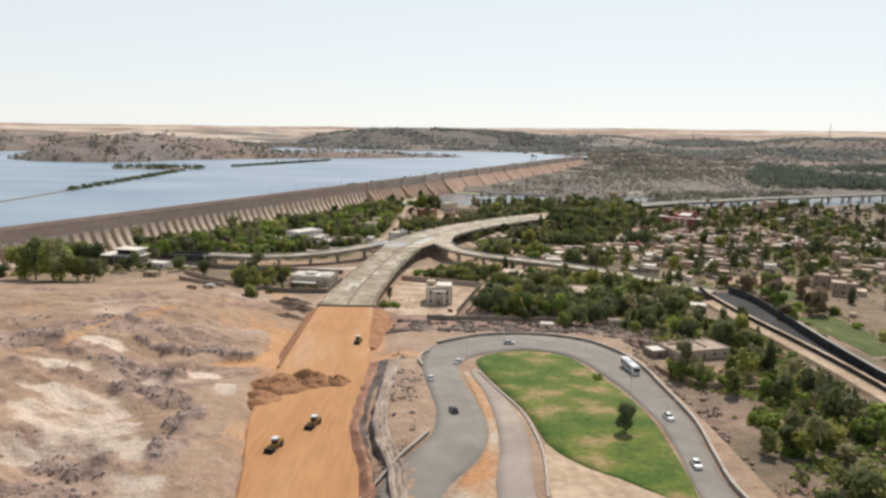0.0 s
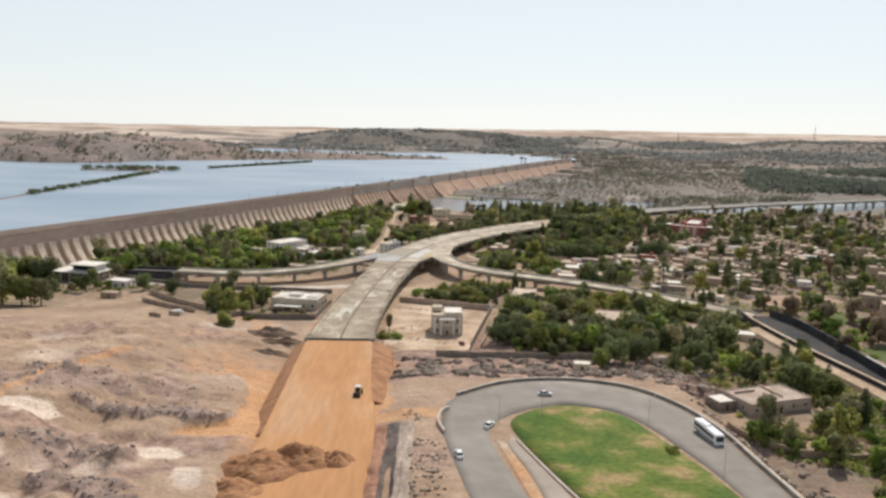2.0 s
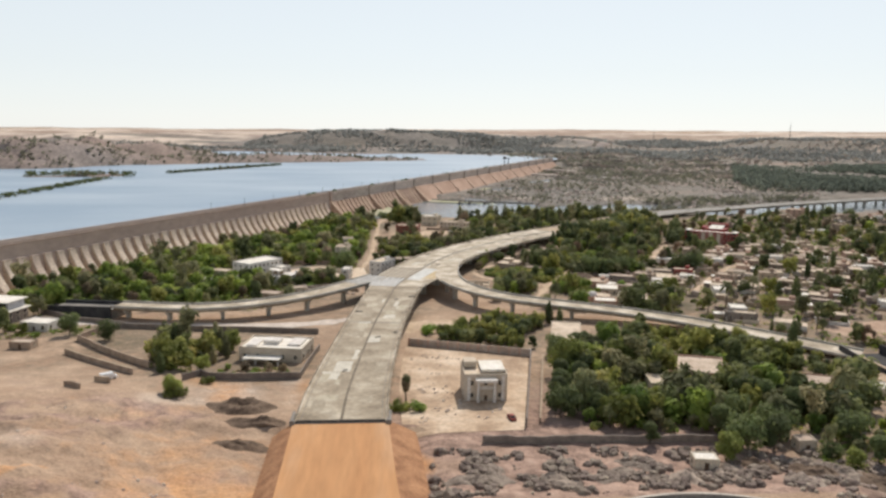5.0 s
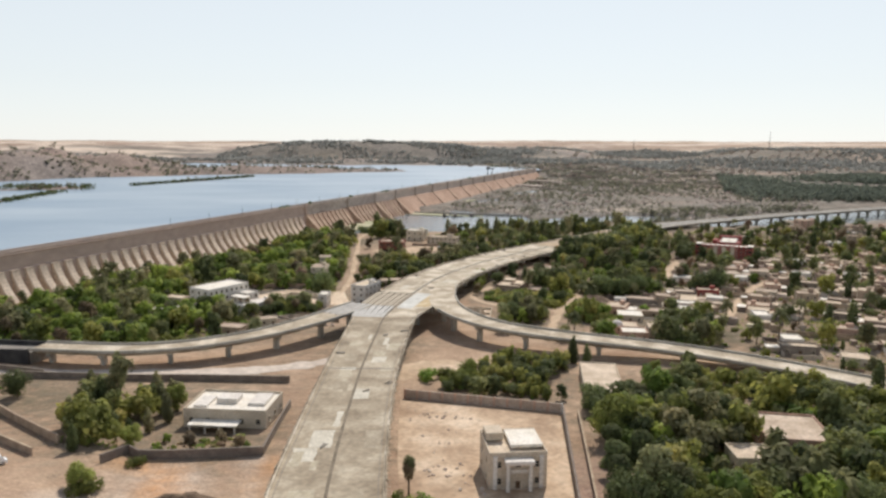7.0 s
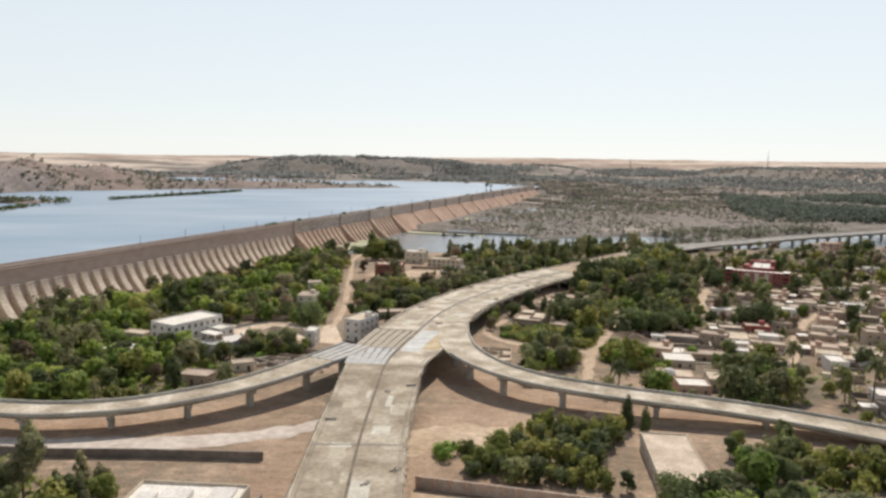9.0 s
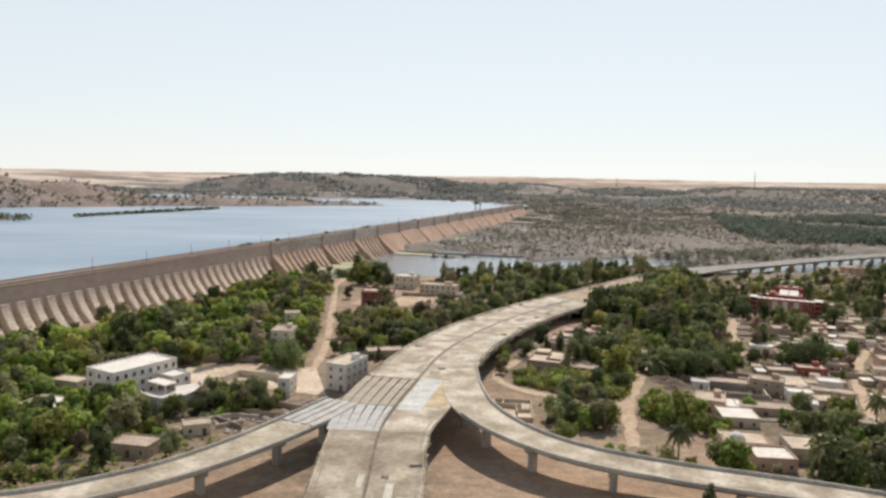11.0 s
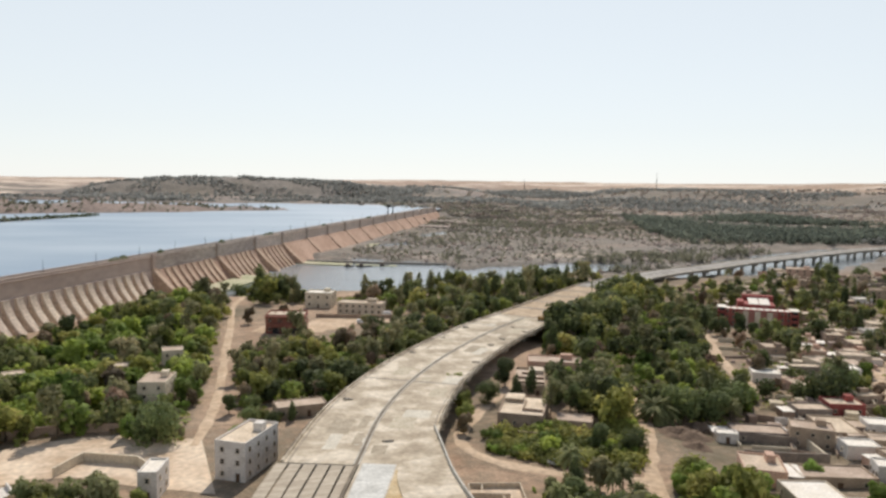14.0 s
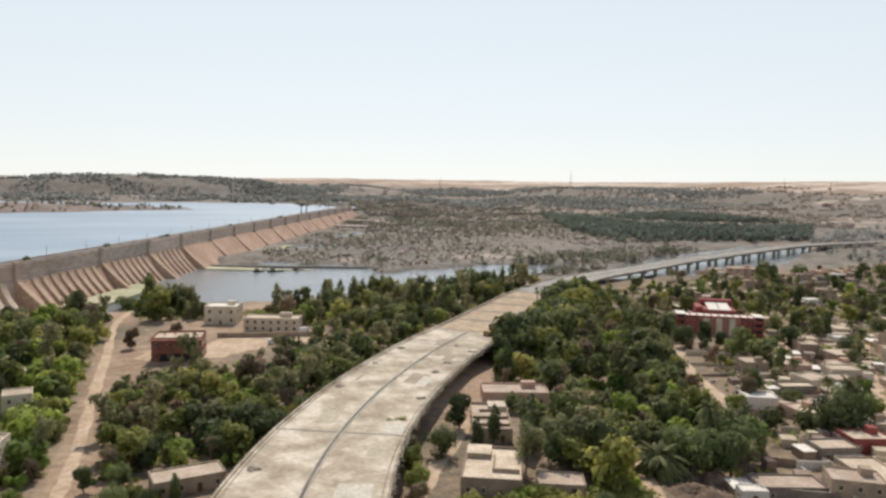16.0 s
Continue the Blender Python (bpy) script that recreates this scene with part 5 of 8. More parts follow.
RIGHT_RAMP = [(9.6, 594, 8.95, 1.6), (4.4, 577, 9.5, 4.6), (0.2, 558, 10.0, 6.6), (0.6, 536, 10.2, 6.6), (7, 516, 10.1, 6.3), (20, 499, 9.8, 6.2), (42.5, 485.5, 9.2, 6.3), (73, 473, 8.2, 6.4), (98, 460, 7.1, 6.5), (122, 444.5, 5.6, 6.7), (142, 430, 4.2, 7.0), (157, 417, 3.3, 7.4)]
ll = slip_ramp(LEFT_RAMP, (4, 16, 28, 40, 52, 64, 74), "curved pale concrete slip ramp joining the bridge from the dam side", (0, 72), (0, None))
rl = slip_ramp(RIGHT_RAMP, (24, 34, 44, 54, 64, 74, 84, 94), "curved pale concrete slip ramp joining the bridge from the village side", (32, None), (0, None))
for f in (-0.72, -0.24, 0.24, 0.72):
    sweep(ll[-13:], [(f, -1.0, 0.006), (f, 1.0, 0.006), (f, 1.0, 0.3), (f, -1.0, 0.3)]).part("girder", GIRDER, bridge, "bare precast concrete girder")
# the black-coated end of the slip ramp on the dam side
end = thing("ramp_embankment", "black bitumen-coated retaining walls where the dam-side ramp begins", "embankment")
el = spline([(-159, 489, 7.6, 5.6), (-170, 493, 7.0, 6.0), (-182, 498, 6.2, 6.2), (-194, 503, 5.4, 6.2)], 8)
sweep(el, [(-1, 0, -0.8), (1, 0, -0.8), (1, 0, -9), (-1, 0, -9)]).part("roadway", DARK_CONCRETE, end)
for k in (-1, 1):
    sweep(el, [(k, -0.35, -9), (k, 0.35, -9), (k, 0.35, 0.9), (k, -0.35, 0.9)]).part("retaining_wall", DARK_WALL, end)
# the walled descent at the end of the village ramp
descent = thing("ramp_embankment", "black bitumen-coated retaining walls carrying the ramp down", "embankment")
dl = spline([(161, 424, 3.3, 9.0), (162, 400, 3.5, 12.0), (162.5, 360, 3.5, 10.5), (164.5, 320, 3.2, 7.4), (166.5, 285, 2.8, 5.4), (168, 250, 2.6, 5.0), (170, 160, 2.6, 5.0)], 10)
# the shade between the walls is put into the roadway's dark colour
sweep(dl, [(-1, 0, -1.6), (1, 0, -1.6), (1, 0, -9), (-1, 0, -9)]).part("roadway", mat("shaded_road_base", (0.04, 0.039, 0.038), (0.07, 0.066, 0.062), 0.1, 1.5, 0.95), descent)
sweep(dl, [(1, -0.35, -9), (1, 0.35, -9), (1, 0.35, 2.6), (1, -0.35, 2.6)]).part("retaining_wall", DARK_WALL, descent)
sweep(dl[:27], [(-1, -0.35, -9), (-1, 0.35, -9), (-1, 0.35, 2.2), (-1, -0.35, 2.2)]).part("retaining_wall", DARK_WALL, descent)
sweep(dl[26:], [(-1, -0.35, -9), (-1, 0.35, -9), (-1, 0.35, 2.2), (-1, -0.35, 2.2)]).part("retaining_wall", DARK_WALL, descent)
sweep(dl[24:], [(-1, -0.6, 2.203), (-1, 0.6, 2.203), (-1, 0.6, 2.5), (-1, -0.6, 2.5)]).part("coping", CONCRETE, descent)
sweep(dl[8:], [(1, -0.6, 2.603), (1, 0.6, 2.603), (1, 0.6, 2.9), (1, -0.6, 2.9)]).part("coping", YARD_SAND, descent, "dusty pale wall top")
sweep(dl[12:], [(1, 0.6, 0.9), (1, 6.0, 0.2), (1, 10.5, -9), (1, 0.6, -9)]).part("berm", SAND_ROAD, descent, "sandy berm along the wall")

# ---- dam ----
CREST = 23.5
dam = thing("dam", "long brown granite masonry dam with buttresses and a crest road", "dam")


def dam_at(s, o, z):
    q = DAM_A + DAM_D * s + DAM_N * o
    return (q[0], q[1], z)


def dam_sweep(s0, s1, prof, n=1):
    sh, k = Shape(), len(prof)
    verts, faces = [], []
    for i in range(n + 1):
        verts += [dam_at(s0 + (s1 - s0) * i / n, o, z) for o, z in prof]
    for i in range(n):
        faces += [(i * k + j, i * k + (j + 1) % k, (i + 1) * k + (j + 1) % k, (i + 1) * k + j) for j in range(k)]
    faces += [tuple(range(k))[::-1], tuple(range(n * k, (n + 1) * k))]
    return sh.add(verts, faces)


S0, S1, S2, S3 = -420, 486, 786, 1610
# the upper wall in lengths between the pilasters: skylight further along is put into paler stone
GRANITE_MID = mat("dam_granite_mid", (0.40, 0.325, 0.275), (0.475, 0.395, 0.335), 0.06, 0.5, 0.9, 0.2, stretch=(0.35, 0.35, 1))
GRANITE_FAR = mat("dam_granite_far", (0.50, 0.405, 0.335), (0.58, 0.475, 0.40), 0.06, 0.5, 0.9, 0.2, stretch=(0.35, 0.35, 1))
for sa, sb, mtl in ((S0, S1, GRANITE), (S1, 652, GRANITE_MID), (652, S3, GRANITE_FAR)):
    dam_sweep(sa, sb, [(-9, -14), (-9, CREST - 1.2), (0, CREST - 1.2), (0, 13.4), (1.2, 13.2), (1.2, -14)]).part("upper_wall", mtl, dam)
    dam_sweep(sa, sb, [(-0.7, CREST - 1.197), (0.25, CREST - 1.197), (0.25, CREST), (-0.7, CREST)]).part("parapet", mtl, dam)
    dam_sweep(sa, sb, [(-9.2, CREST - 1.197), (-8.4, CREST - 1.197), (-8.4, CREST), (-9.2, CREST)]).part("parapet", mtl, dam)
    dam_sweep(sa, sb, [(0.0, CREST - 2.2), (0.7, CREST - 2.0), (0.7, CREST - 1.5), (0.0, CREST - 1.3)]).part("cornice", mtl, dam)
dam_sweep(S0, S3, [(-8.38, CREST - 1.19), (-0.72, CREST - 1.19), (-0.72, CREST - 1.12), (-8.38, CREST - 1.12)]).part("crest_road", ASPHALT, dam)
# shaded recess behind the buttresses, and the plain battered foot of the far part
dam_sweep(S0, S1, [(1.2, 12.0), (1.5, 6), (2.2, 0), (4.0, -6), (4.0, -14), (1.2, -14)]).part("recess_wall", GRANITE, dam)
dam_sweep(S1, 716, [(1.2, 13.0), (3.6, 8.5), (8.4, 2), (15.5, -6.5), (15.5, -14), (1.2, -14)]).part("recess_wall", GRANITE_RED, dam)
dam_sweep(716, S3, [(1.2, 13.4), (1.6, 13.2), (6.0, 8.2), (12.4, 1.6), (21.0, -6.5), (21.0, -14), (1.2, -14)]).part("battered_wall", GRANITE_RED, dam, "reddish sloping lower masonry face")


def buttress_mesh(wide, tall, reach, material, bend=1.25):
    """A stepped-out masonry rib with a hollow-curved back and a small cap."""
    prof = [(0.9, tall), (2.5, tall)] + [(2.5 + (reach - 2.5) * u ** bend, tall - 0.9 - (tall + 7.0) * u) for u in (0, .12, .24, .36, .48, .6, .72, .84, .93, 1)] + [(reach, -14), (0.9, -14)]
    sh, k = Shape(), len(prof)
    b = 0.25
    verts = []
    for s, inset in ((-wide / 2, b), (-wide / 2 + b, 0), (wide / 2 - b, 0), (wide / 2, b)):
        verts += [(s, -(o - (inset if 0 < j < k - 1 else 0)), z) for j, (o, z) in enumerate(prof)]
    faces = [(i * k + j, i * k + (j + 1) % k, (i + 1) * k + (j + 1) % k, (i + 1) * k + j) for i in range(3) for j in range(k)]
    faces += [tuple(range(k))[::-1], tuple(range(3 * k, 4 * k))]
    return sh.add(verts, faces).mesh("buttress", material)


BUTTRESS = buttress_mesh(4.9, 13.2, 17.0, GRANITE_PALE, 1.5)
RIB = buttress_mesh(4.2, 13.2, 20.0, GRANITE_TAN, 1.22)
LOW_RIB = buttress_mesh(3.0, 12.8, 22.4, GRANITE_TAN, 1.15)
PILASTER = buttress_mesh(4.4, 14.0, 26.0, GRANITE_TAN, 1.12)
DAM_TURN = math.degrees(math.atan2(DAM_D[1], DAM_D[0]))
PILASTERS = [486, 579, 652, 716, 786, 856, 926, 996, 1066, 1138, 1210, 1282, 1354, 1426, 1498, 1570]
s = S0 + 4.6
while s < S2:
    if all(abs(s - p) > 5 for p in PILASTERS):
        piece("buttress", BUTTRESS if s < S1 else RIB if s < 716 else LOW_RIB, dam, m=pose(*dam_at(s, 0, 0), 0, 0, DAM_TURN))
    s += 9.25
for p in PILASTERS:
    piece("pilaster", PILASTER, dam, m=pose(*dam_at(p, 0, 0), 0, 0, DAM_TURN))
    cap = Shape().box(0, -0.5, 12.6, 3.6, 2.6, CREST - 12.6 + 0.5, 0, 0.2).part("pilaster_shaft", GRANITE if p < 500 else GRANITE_MID, dam)
    cap.matrix_basis = pose(*dam_at(p, 0, 0), 0, 0, DAM_TURN)
# lamp posts and railing standards on the crest road
for p in range(300, 1600, 46):
    Shape().tube(dam_at(p, -8.0, CREST - 1.1), dam_at(p, -8.0, CREST + 5.4), 0.14, 0.09, 6).part("lamp_post", DARK_METAL, dam)
# apron walls at the foot
dam_sweep(500, 600, [(15, -3.0), (34, -4.2), (34, -14), (15, -14)]).part("apron", MOSSY, dam, "pale stone apron greened by moss")
dam_sweep(770, 1420, [(20.5, -3.4), (38, -4.6), (38, -14), (20.5, -14)]).part("apron", MOSSY, dam, "pale stone apron greened by moss")
for s0, o0, wide, tall in ((1290, 34, 46, 6.5), (1430, 30, 60, 9.0), (1530, 40, 40, 7.0)):
    dam_sweep(s0, s0 + 26, [(o0 - 12, tall - 6), (o0 + wide, tall - 7), (o0 + wide, -14), (o0 - 12, -14)]).part("sluice_block", GRANITE_MID, dam, "low masonry sluice block at the dam foot")
# the weir across the pool
weir = thing("weir", "low dark masonry weir with a mossy ledge across the pool", "weir")
sweep([np.array(p, float) for p in spline([(8, 1155, -4.2), (45, 1138, -4.2), (75, 1127, -4.2), (142, 1105, -4.2), (190, 1092, -4.6)], 4)], [(0, -1.6, 0), (0, 1.6, 0), (0, 1.6, -6), (0, -1.6, -6)]).part("sill", DARK_CONCRETE, weir)
sweep([np.array(p, float) for p in spline([(4, 1143, -5.2), (40, 1122, -5.2), (62, 1112, -5.3)], 4)], [(0, -9, 0), (0, 9, 0), (0, 9, -5), (0, -9, -5)]).part("ledge", MOSSY, weir, "pale greenish ledge")
sweep([np.array(p, float) for p in spline([(66, 1112, -5.3), (84, 1104, -5.4), (104, 1098, -5.6)], 4)], [(0, -4, 0), (0, 4, 0), (0, 4, -5), (0, -4, -5)]).part("ledge", MOSSY, weir, "pale greenish ledge")
# gantry and shrubs on the crest
gantry = thing("gantry", "tall steel gantry crane on the dam crest", "gantry", pose(*dam_at(1195, -4.6, CREST - 1.1), 0, 0, DAM_TURN + 90))
for k in (-4.0, 4.0):
    for j in (-1.6, 1.6):
        Shape().tube((k, j * 1.4, 0), (k, j, 12), 0.45, 0.35, 6).part("leg", DARK_METAL, gantry)
Shape().box(0, 0, 12.003, 15.5, 3.4, 1.5, 0, 0.1).part("beam", DARK_METAL, gantry)
Shape().box(3, 0, 13.5, 5.0, 3.0, 2.6, 0, 0.15).part("hoist", DARK_METAL, gantry)
# thin causeway across the lake
bar = [np.array(p) for p in spline([(-470, 560, WATER_Z - 0.2), (-436, 660, WATER_Z - 0.2), (-429, 740, WATER_Z - 0.2), (-427, 840, WATER_Z - 0.2)], 6)]
structure(sweep(bar, [(0, -3.0, -0.6), (0, 3.0, -0.6), (0, 1.6, 0.9), (0, -1.6, 0.9)]).part("causeway", STONE), "thin stone causeway line in the lake", "causeway")
# litter of the building site on the deck
rd = random.Random(9)
for i in range(16):
    y = rd.uniform(350, 505) if i < 6 else rd.uniform(585, 850)
    p = halfway(MAIN_LINE, y)
    r = sides(between(MAIN_LINE, y - 1, y + 1))[0]
    q = p[:2] + r * p[3] * rd.choice((-0.78, -0.3, 0.3, 0.62, 0.82))
    pile = thing("timber_stack", "small stack of formwork timber lying on the deck", "timber", pose(q[0], q[1], p[2] + (0.02 if y < 768 else -0.1), 0, 0, rd.uniform(0, 180)), "site litter on the deck")
    for k in range(rd.randint(3, 6)):
        Shape().box(rd.uniform(-.3, .3), -0.6 + 0.32 * k, 0, rd.uniform(1.6, 3.2), 0.28, rd.uniform(0.15, 0.5), rd.uniform(-12, 12), 0.02).part("beam", FORMWORK if k % 2 else DARK_CONCRETE, pile)


# ---- buildings ----
BLOCKS = []  # x, y, radius of what trees keep clear of


def window_mesh(w, h):
    sh = Shape()
    for x in (-w / 2, w / 2):
        sh.box(x, 0, 0, 0.12, 0.16, h)
    sh.box(0, 0, h - 0.06, w, 0.16, 0.12)
    sh.box(0, -0.04, -0.1, w + 0.25, 0.26, 0.12)
    sh.box(0, 0, h * 0.5, w - 0.1, 0.12, 0.06)
    return sh.mesh("window", CREAM_WALL)


WIN = {(w, h): window_mesh(w, h) for w, h in ((1.3, 1.5), (1.0, 1.2), (1.8, 1.6))}
PANE = {k: Shape().box(0, 0.02, 0.02, k[0] - 0.06, 0.1, k[1] - 0.04).mesh("pane", GLASS) for k in WIN}
DOOR = Shape().box(0, 0, 0, 1.1, 0.14, 2.1, 0, 0.03).mesh("door", mat("door_wood", (0.10, 0.06, 0.035), (0.16, 0.10, 0.06), 1, 5, 0.7))


def house(name, label, x, y, w, d, h, turn, wall, roof, storeys=1, front=3, side=2, size=(1.3, 1.5), parapet=0.55, z=None, category="house", group="", door=True, stair=True, back=False):
    """A flat-roofed house: walls with a parapet, a roof slab, windows in rows and a door."""
    z = min(land(x, y), land(x + w * .3, y), land(x - w * .3, y), land(x, y - d * .3)) if z is None else z
    root = thing(name, label, category, pose(x, y, z, 0, 0, turn), group)
    BLOCKS.append((x, y, max(w, d) * 0.55 + 1.5))
    sh = Shape().box(0, 0, -1.5, w, d, h + 1.5, 0, 0.08)
    t = 0.3
    for px, py, sx, sy in ((0, -d / 2 + t / 2, w, t), (0, d / 2 - t / 2, w, t), (-w / 2 + t / 2, 0, t, d - 2 * t), (w / 2 - t / 2, 0, t, d - 2 * t)):
        sh.box(px, py, h - 0.09, sx, sy, parapet + 0.09, 0, 0.04)
    sh.part("wall", wall, root)
    Shape().box(0, 0, h + 0.004, w - 2 * t - 0.02, d - 2 * t - 0.02, 0.06).part("roof", roof, root)
    if stair:
        sx = w * 0.22
        Shape().box(w * 0.22, d * 0.18, h + 0.05, max(2.4, sx), 2.8, 2.1, 0, 0.06).part("stair_house", wall, root)
    step = (h - 0.2) / storeys
    for f in range(storeys):
        zz = f * step + step * 0.36
        for n, length, put in ((front, w, lambda u: pose(u, -d / 2 - 0.03, zz)), (side, d, lambda u: pose(w / 2 + 0.03, u, zz, 0, 0, 90)), (side, d, lambda u: pose(-w / 2 - 0.03, u, zz, 0, 0, -90))):
            for i in range(n):
                u = (i + 0.5) / n * length - length / 2
                if door and f == 0 and n == front and length == w and i == n // 2:
                    continue
                win = piece("window", WIN[size], root, m=put(u))
                piece("pane", PANE[size], win)
    if door:
        piece("door", DOOR, root, m=pose((front // 2 + 0.5) / max(front, 1) * w - w / 2, -d / 2 - 0.03, 0.02))
    return root


# the porticoed villa in its walled yard
v = house("villa", "two-storey pale stone villa with a white portico in a bare yard", -1.7, 372, 13.6, 14, 8.2, 0, CREAM_WALL, ROOF, 2, 3, 2, parapet=0.9, stair=False, group="")
for k in (-2.6, 2.6):
    Shape().tube((k, -8.6, 0.3), (k, -8.6, 6.9), 0.5, 0.42, 14).part("column", WHITE_WALL, v)
Shape().box(0, -8.2, 6.9, 6.8, 2.6, 0.9, 0, 0.1).part("portico_roof", WHITE_WALL, v)
Shape().box(0, -8.4, -0.6, 8, 3.4, 0.9, 0, 0.08).part("porch", CREAM_WALL, v)
Shape().box(0, -7.15, 4.1, 5.2, 0.5, 0.9, 0, 0.05).part("balcony", WHITE_WALL, v)
for k in (-5.4, 5.4):
    Shape().box(k, -7.1, 0.2, 1.0, 0.5, 8.0, 0, 0.08).part("corner_pier", WHITE_WALL, v)
Shape().box(2.6, 1.0, 8.65, 7.6, 9.5, 0.8, 0, 0.1).part("roof_terrace", WHITE_ROOF, v, "bright white roof terrace")
Shape().box(-4.2, 3.4, 8.65, 4.2, 5, 1.9, 0, 0.1).part("stair_house", CREAM_WALL, v)

# the low villa beside the bridge
v = house("villa", "low white-roofed villa in a walled garden", -75, 418, 24, 16, 5.2, -10, CREAM_WALL, WHITE_ROOF, 1, 5, 3, parapet=0.7, stair=False)
Shape().box(-1.5, 0.5, 5.25, 6, 5, 1.5, 0, 0.1).part("roof_room", WHITE_WALL, v)
Shape().box(7.5, 1.5, 5.25, 5, 9, 0.8, 0, 0.1).part("roof_terrace", WHITE_WALL, v)
Shape().box(-8, -1.5, 5.25, 4, 8, 0.7, 0, 0.1).part("roof_terrace", WHITE_WALL, v)
Shape().box(-2, -10.5, 2.6, 14, 4.5, 0.35, 0, 0.06).part("veranda_roof", WHITE_ROOF, v)
for k in (-8.4, -4, 0, 4.4):
    Shape().box(k, -12.4, -0.5, 0.35, 0.35, 3.1).part("veranda_post", WHITE_WALL, v)

# white blocks by the left ramp
house("office_building", "three-storey white building with dark square windows", -113.5, 593, 14.5, 26.5, 10.4, -38, WHITE_WALL, WHITE_ROOF, 3, 3, 8, (1.3, 1.5), 0.6, category="building", stair=False)
house("annex", "white stair annex with a flat roof", -99.5, 592, 9, 8, 6.8, -38, WHITE_WALL, WHITE_ROOF, 2, 2, 2, (1.3, 1.5), 0.6, category="building", stair=False)
# the curved terrace in front of the white building
terrace = thing("terrace", "curved white terrace with a parapet and an open pavilion", "terrace")
rim = spline([(-107, 577), (-103, 571), (-98, 567.5), (-93, 568.5), (-89.3, 574), (-87.5, 582), (-90, 588)], 4)
low = land(-96, 577)
n = len(rim)
Shape().add([(p[0], p[1], low - 1.5) for p in rim] + [(p[0], p[1], low + 4.4) for p in rim], [(k, (k + 1) % n, n + (k + 1) % n, n + k) for k in range(n)] + [tuple(range(n, 2 * n))]).part("base", WHITE_WALL, terrace)
sweep([np.array((p[0], p[1], low + 4.4)) for p in rim], [(0, -0.15, 0.003), (0, 0.15, 0.003), (0, 0.15, 0.95), (0, -0.15, 0.95)]).part("parapet", WHITE_WALL, terrace)
for k in (5, 8, 11, 15, 18, 21):
    a, b = rim[k], rim[k + 1]
    win = piece("window", WIN[(1.0, 1.2)], terrace, m=pose((a[0] + b[0]) / 2 + 0.03 * (b[1] - a[1]), (a[1] + b[1]) / 2 - 0.03 * (b[0] - a[0]), low + 1.6, 0, 0, math.degrees(math.atan2(b[1] - a[1], b[0] - a[0]))))
    piece("pane", PANE[(1.0, 1.2)], win)
Shape().box(-100.5, 579.5, low + 7.0, 9.5, 5.0, 0.4, -38, 0.06).part("pavilion_roof", WHITE_ROOF, terrace)
for dx, dy in ((-4.2, -2.0), (0, -2.0), (4.2, -2.0), (-4.2, 2.0), (4.2, 2.0)):
    c, s_ = math.cos(radians(-38)), math.sin(radians(-38))
    Shape().box(-100.5 + c * dx - s_ * dy, 579.5 + s_ * dx + c * dy, low + 4.4, 0.4, 0.4, 2.6, -38, 0.03).part("post", WHITE_WALL, terrace)
Shape().box(-99.3, 581.1, low + 4.4, 8.4, 0.3, 2.6, -38).part("rear_wall", MUD_WALL, terrace)
BLOCKS.extend([(-97, 577, 11), (-90, 598, 9), (-75, 596, 8), (-66, 590, 6), (-70, 552, 12), (-84, 555, 8)])
house("house", "three-storey whitish house beside the bridge", -37.5, 598.5, 8.5, 17, 9.4, -30, WHITE_WALL, ROOF, 3, 2, 4, (1.0, 1.2), 0.6)
house("gatehouse", "tall narrow white gatehouse at the yard", -59, 588, 4.5, 9, 6.5, -12, WHITE_WALL, WHITE_ROOF, 2, 1, 2, (1.0, 1.2), 0.5, category="building", stair=False)
for x, y, w, d, h, t in ((-83, 548, 8, 6, 3.2, 15), (-137, 600, 12, 7, 3.2, -25), (-66, 716, 8, 8, 6.4, 5), (-84, 706, 10, 6, 3.2, 12), (-73, 760, 9, 6, 3.2, 0), (-120, 700, 9, 6, 3.2, 20)):
    house("farmhouse", "small pale flat-roofed house among the trees", x, y, w, d, h, t, CREAM_WALL, ROOF, 1 if h < 5 else 2, 2, 1, (1.0, 1.2), 0.4, stair=False, group="houses in the dam grove")

# the red brick shell, the two cream houses and the school
rb = house("house_shell", "two-storey unfinished red-brown brick house on bare sand", -17.5, 777, 19, 14, 8.8, -12, RED_BRICK, ROOF, 2, 4, 3, (1.8, 1.6), 0.8, stair=False)
for k in (-6.5, -2.2, 2.2, 6.5):
    Shape().box(k, -7.3, 0, 0.5, 0.5, 8.6, 0, 0.05).part("pillar", RED_BRICK, rb)
Shape().box(0, -8.0, 3.85, 17, 2.4, 0.35, 0, 0.05).part("balcony", RED_BRICK, rb)
Shape().box(0, -9.1, 4.2, 17, 0.2, 0.9, 0, 0.04).part("balcony_rail", RED_BRICK, rb)
# a dark sheet on the wall stands for the shade inside the open floor
Shape().box(0, -7.02, 0.1, 13.5, 0.14, 3.0).part("open_front", GLASS, rb, "dark sheet for the shaded open ground floor")
Shape().box(0, -7.6, 8.7, 19.6, 3.4, 0.35, 0, 0.05).part("roof_slab", RED_BRICK, rb)
for k in (-6, -2, 2, 6):
    Shape().box(k, 2, 8.85, 0.4, 0.4, 1.5).part("stub_column", RED_BRICK, rb)
house("house", "two-storey cream house by the pool", 6.5, 850, 16, 13, 8.6, -20, CREAM_WALL, WHITE_ROOF, 2, 3, 2, (1.3, 1.5), 0.6)
house("house", "long two-storey cream house with a row of windows", 27, 822, 26, 11, 6.2, -22, CREAM_WALL, ROOF, 2, 7, 2, (1.3, 1.5), 0.6)
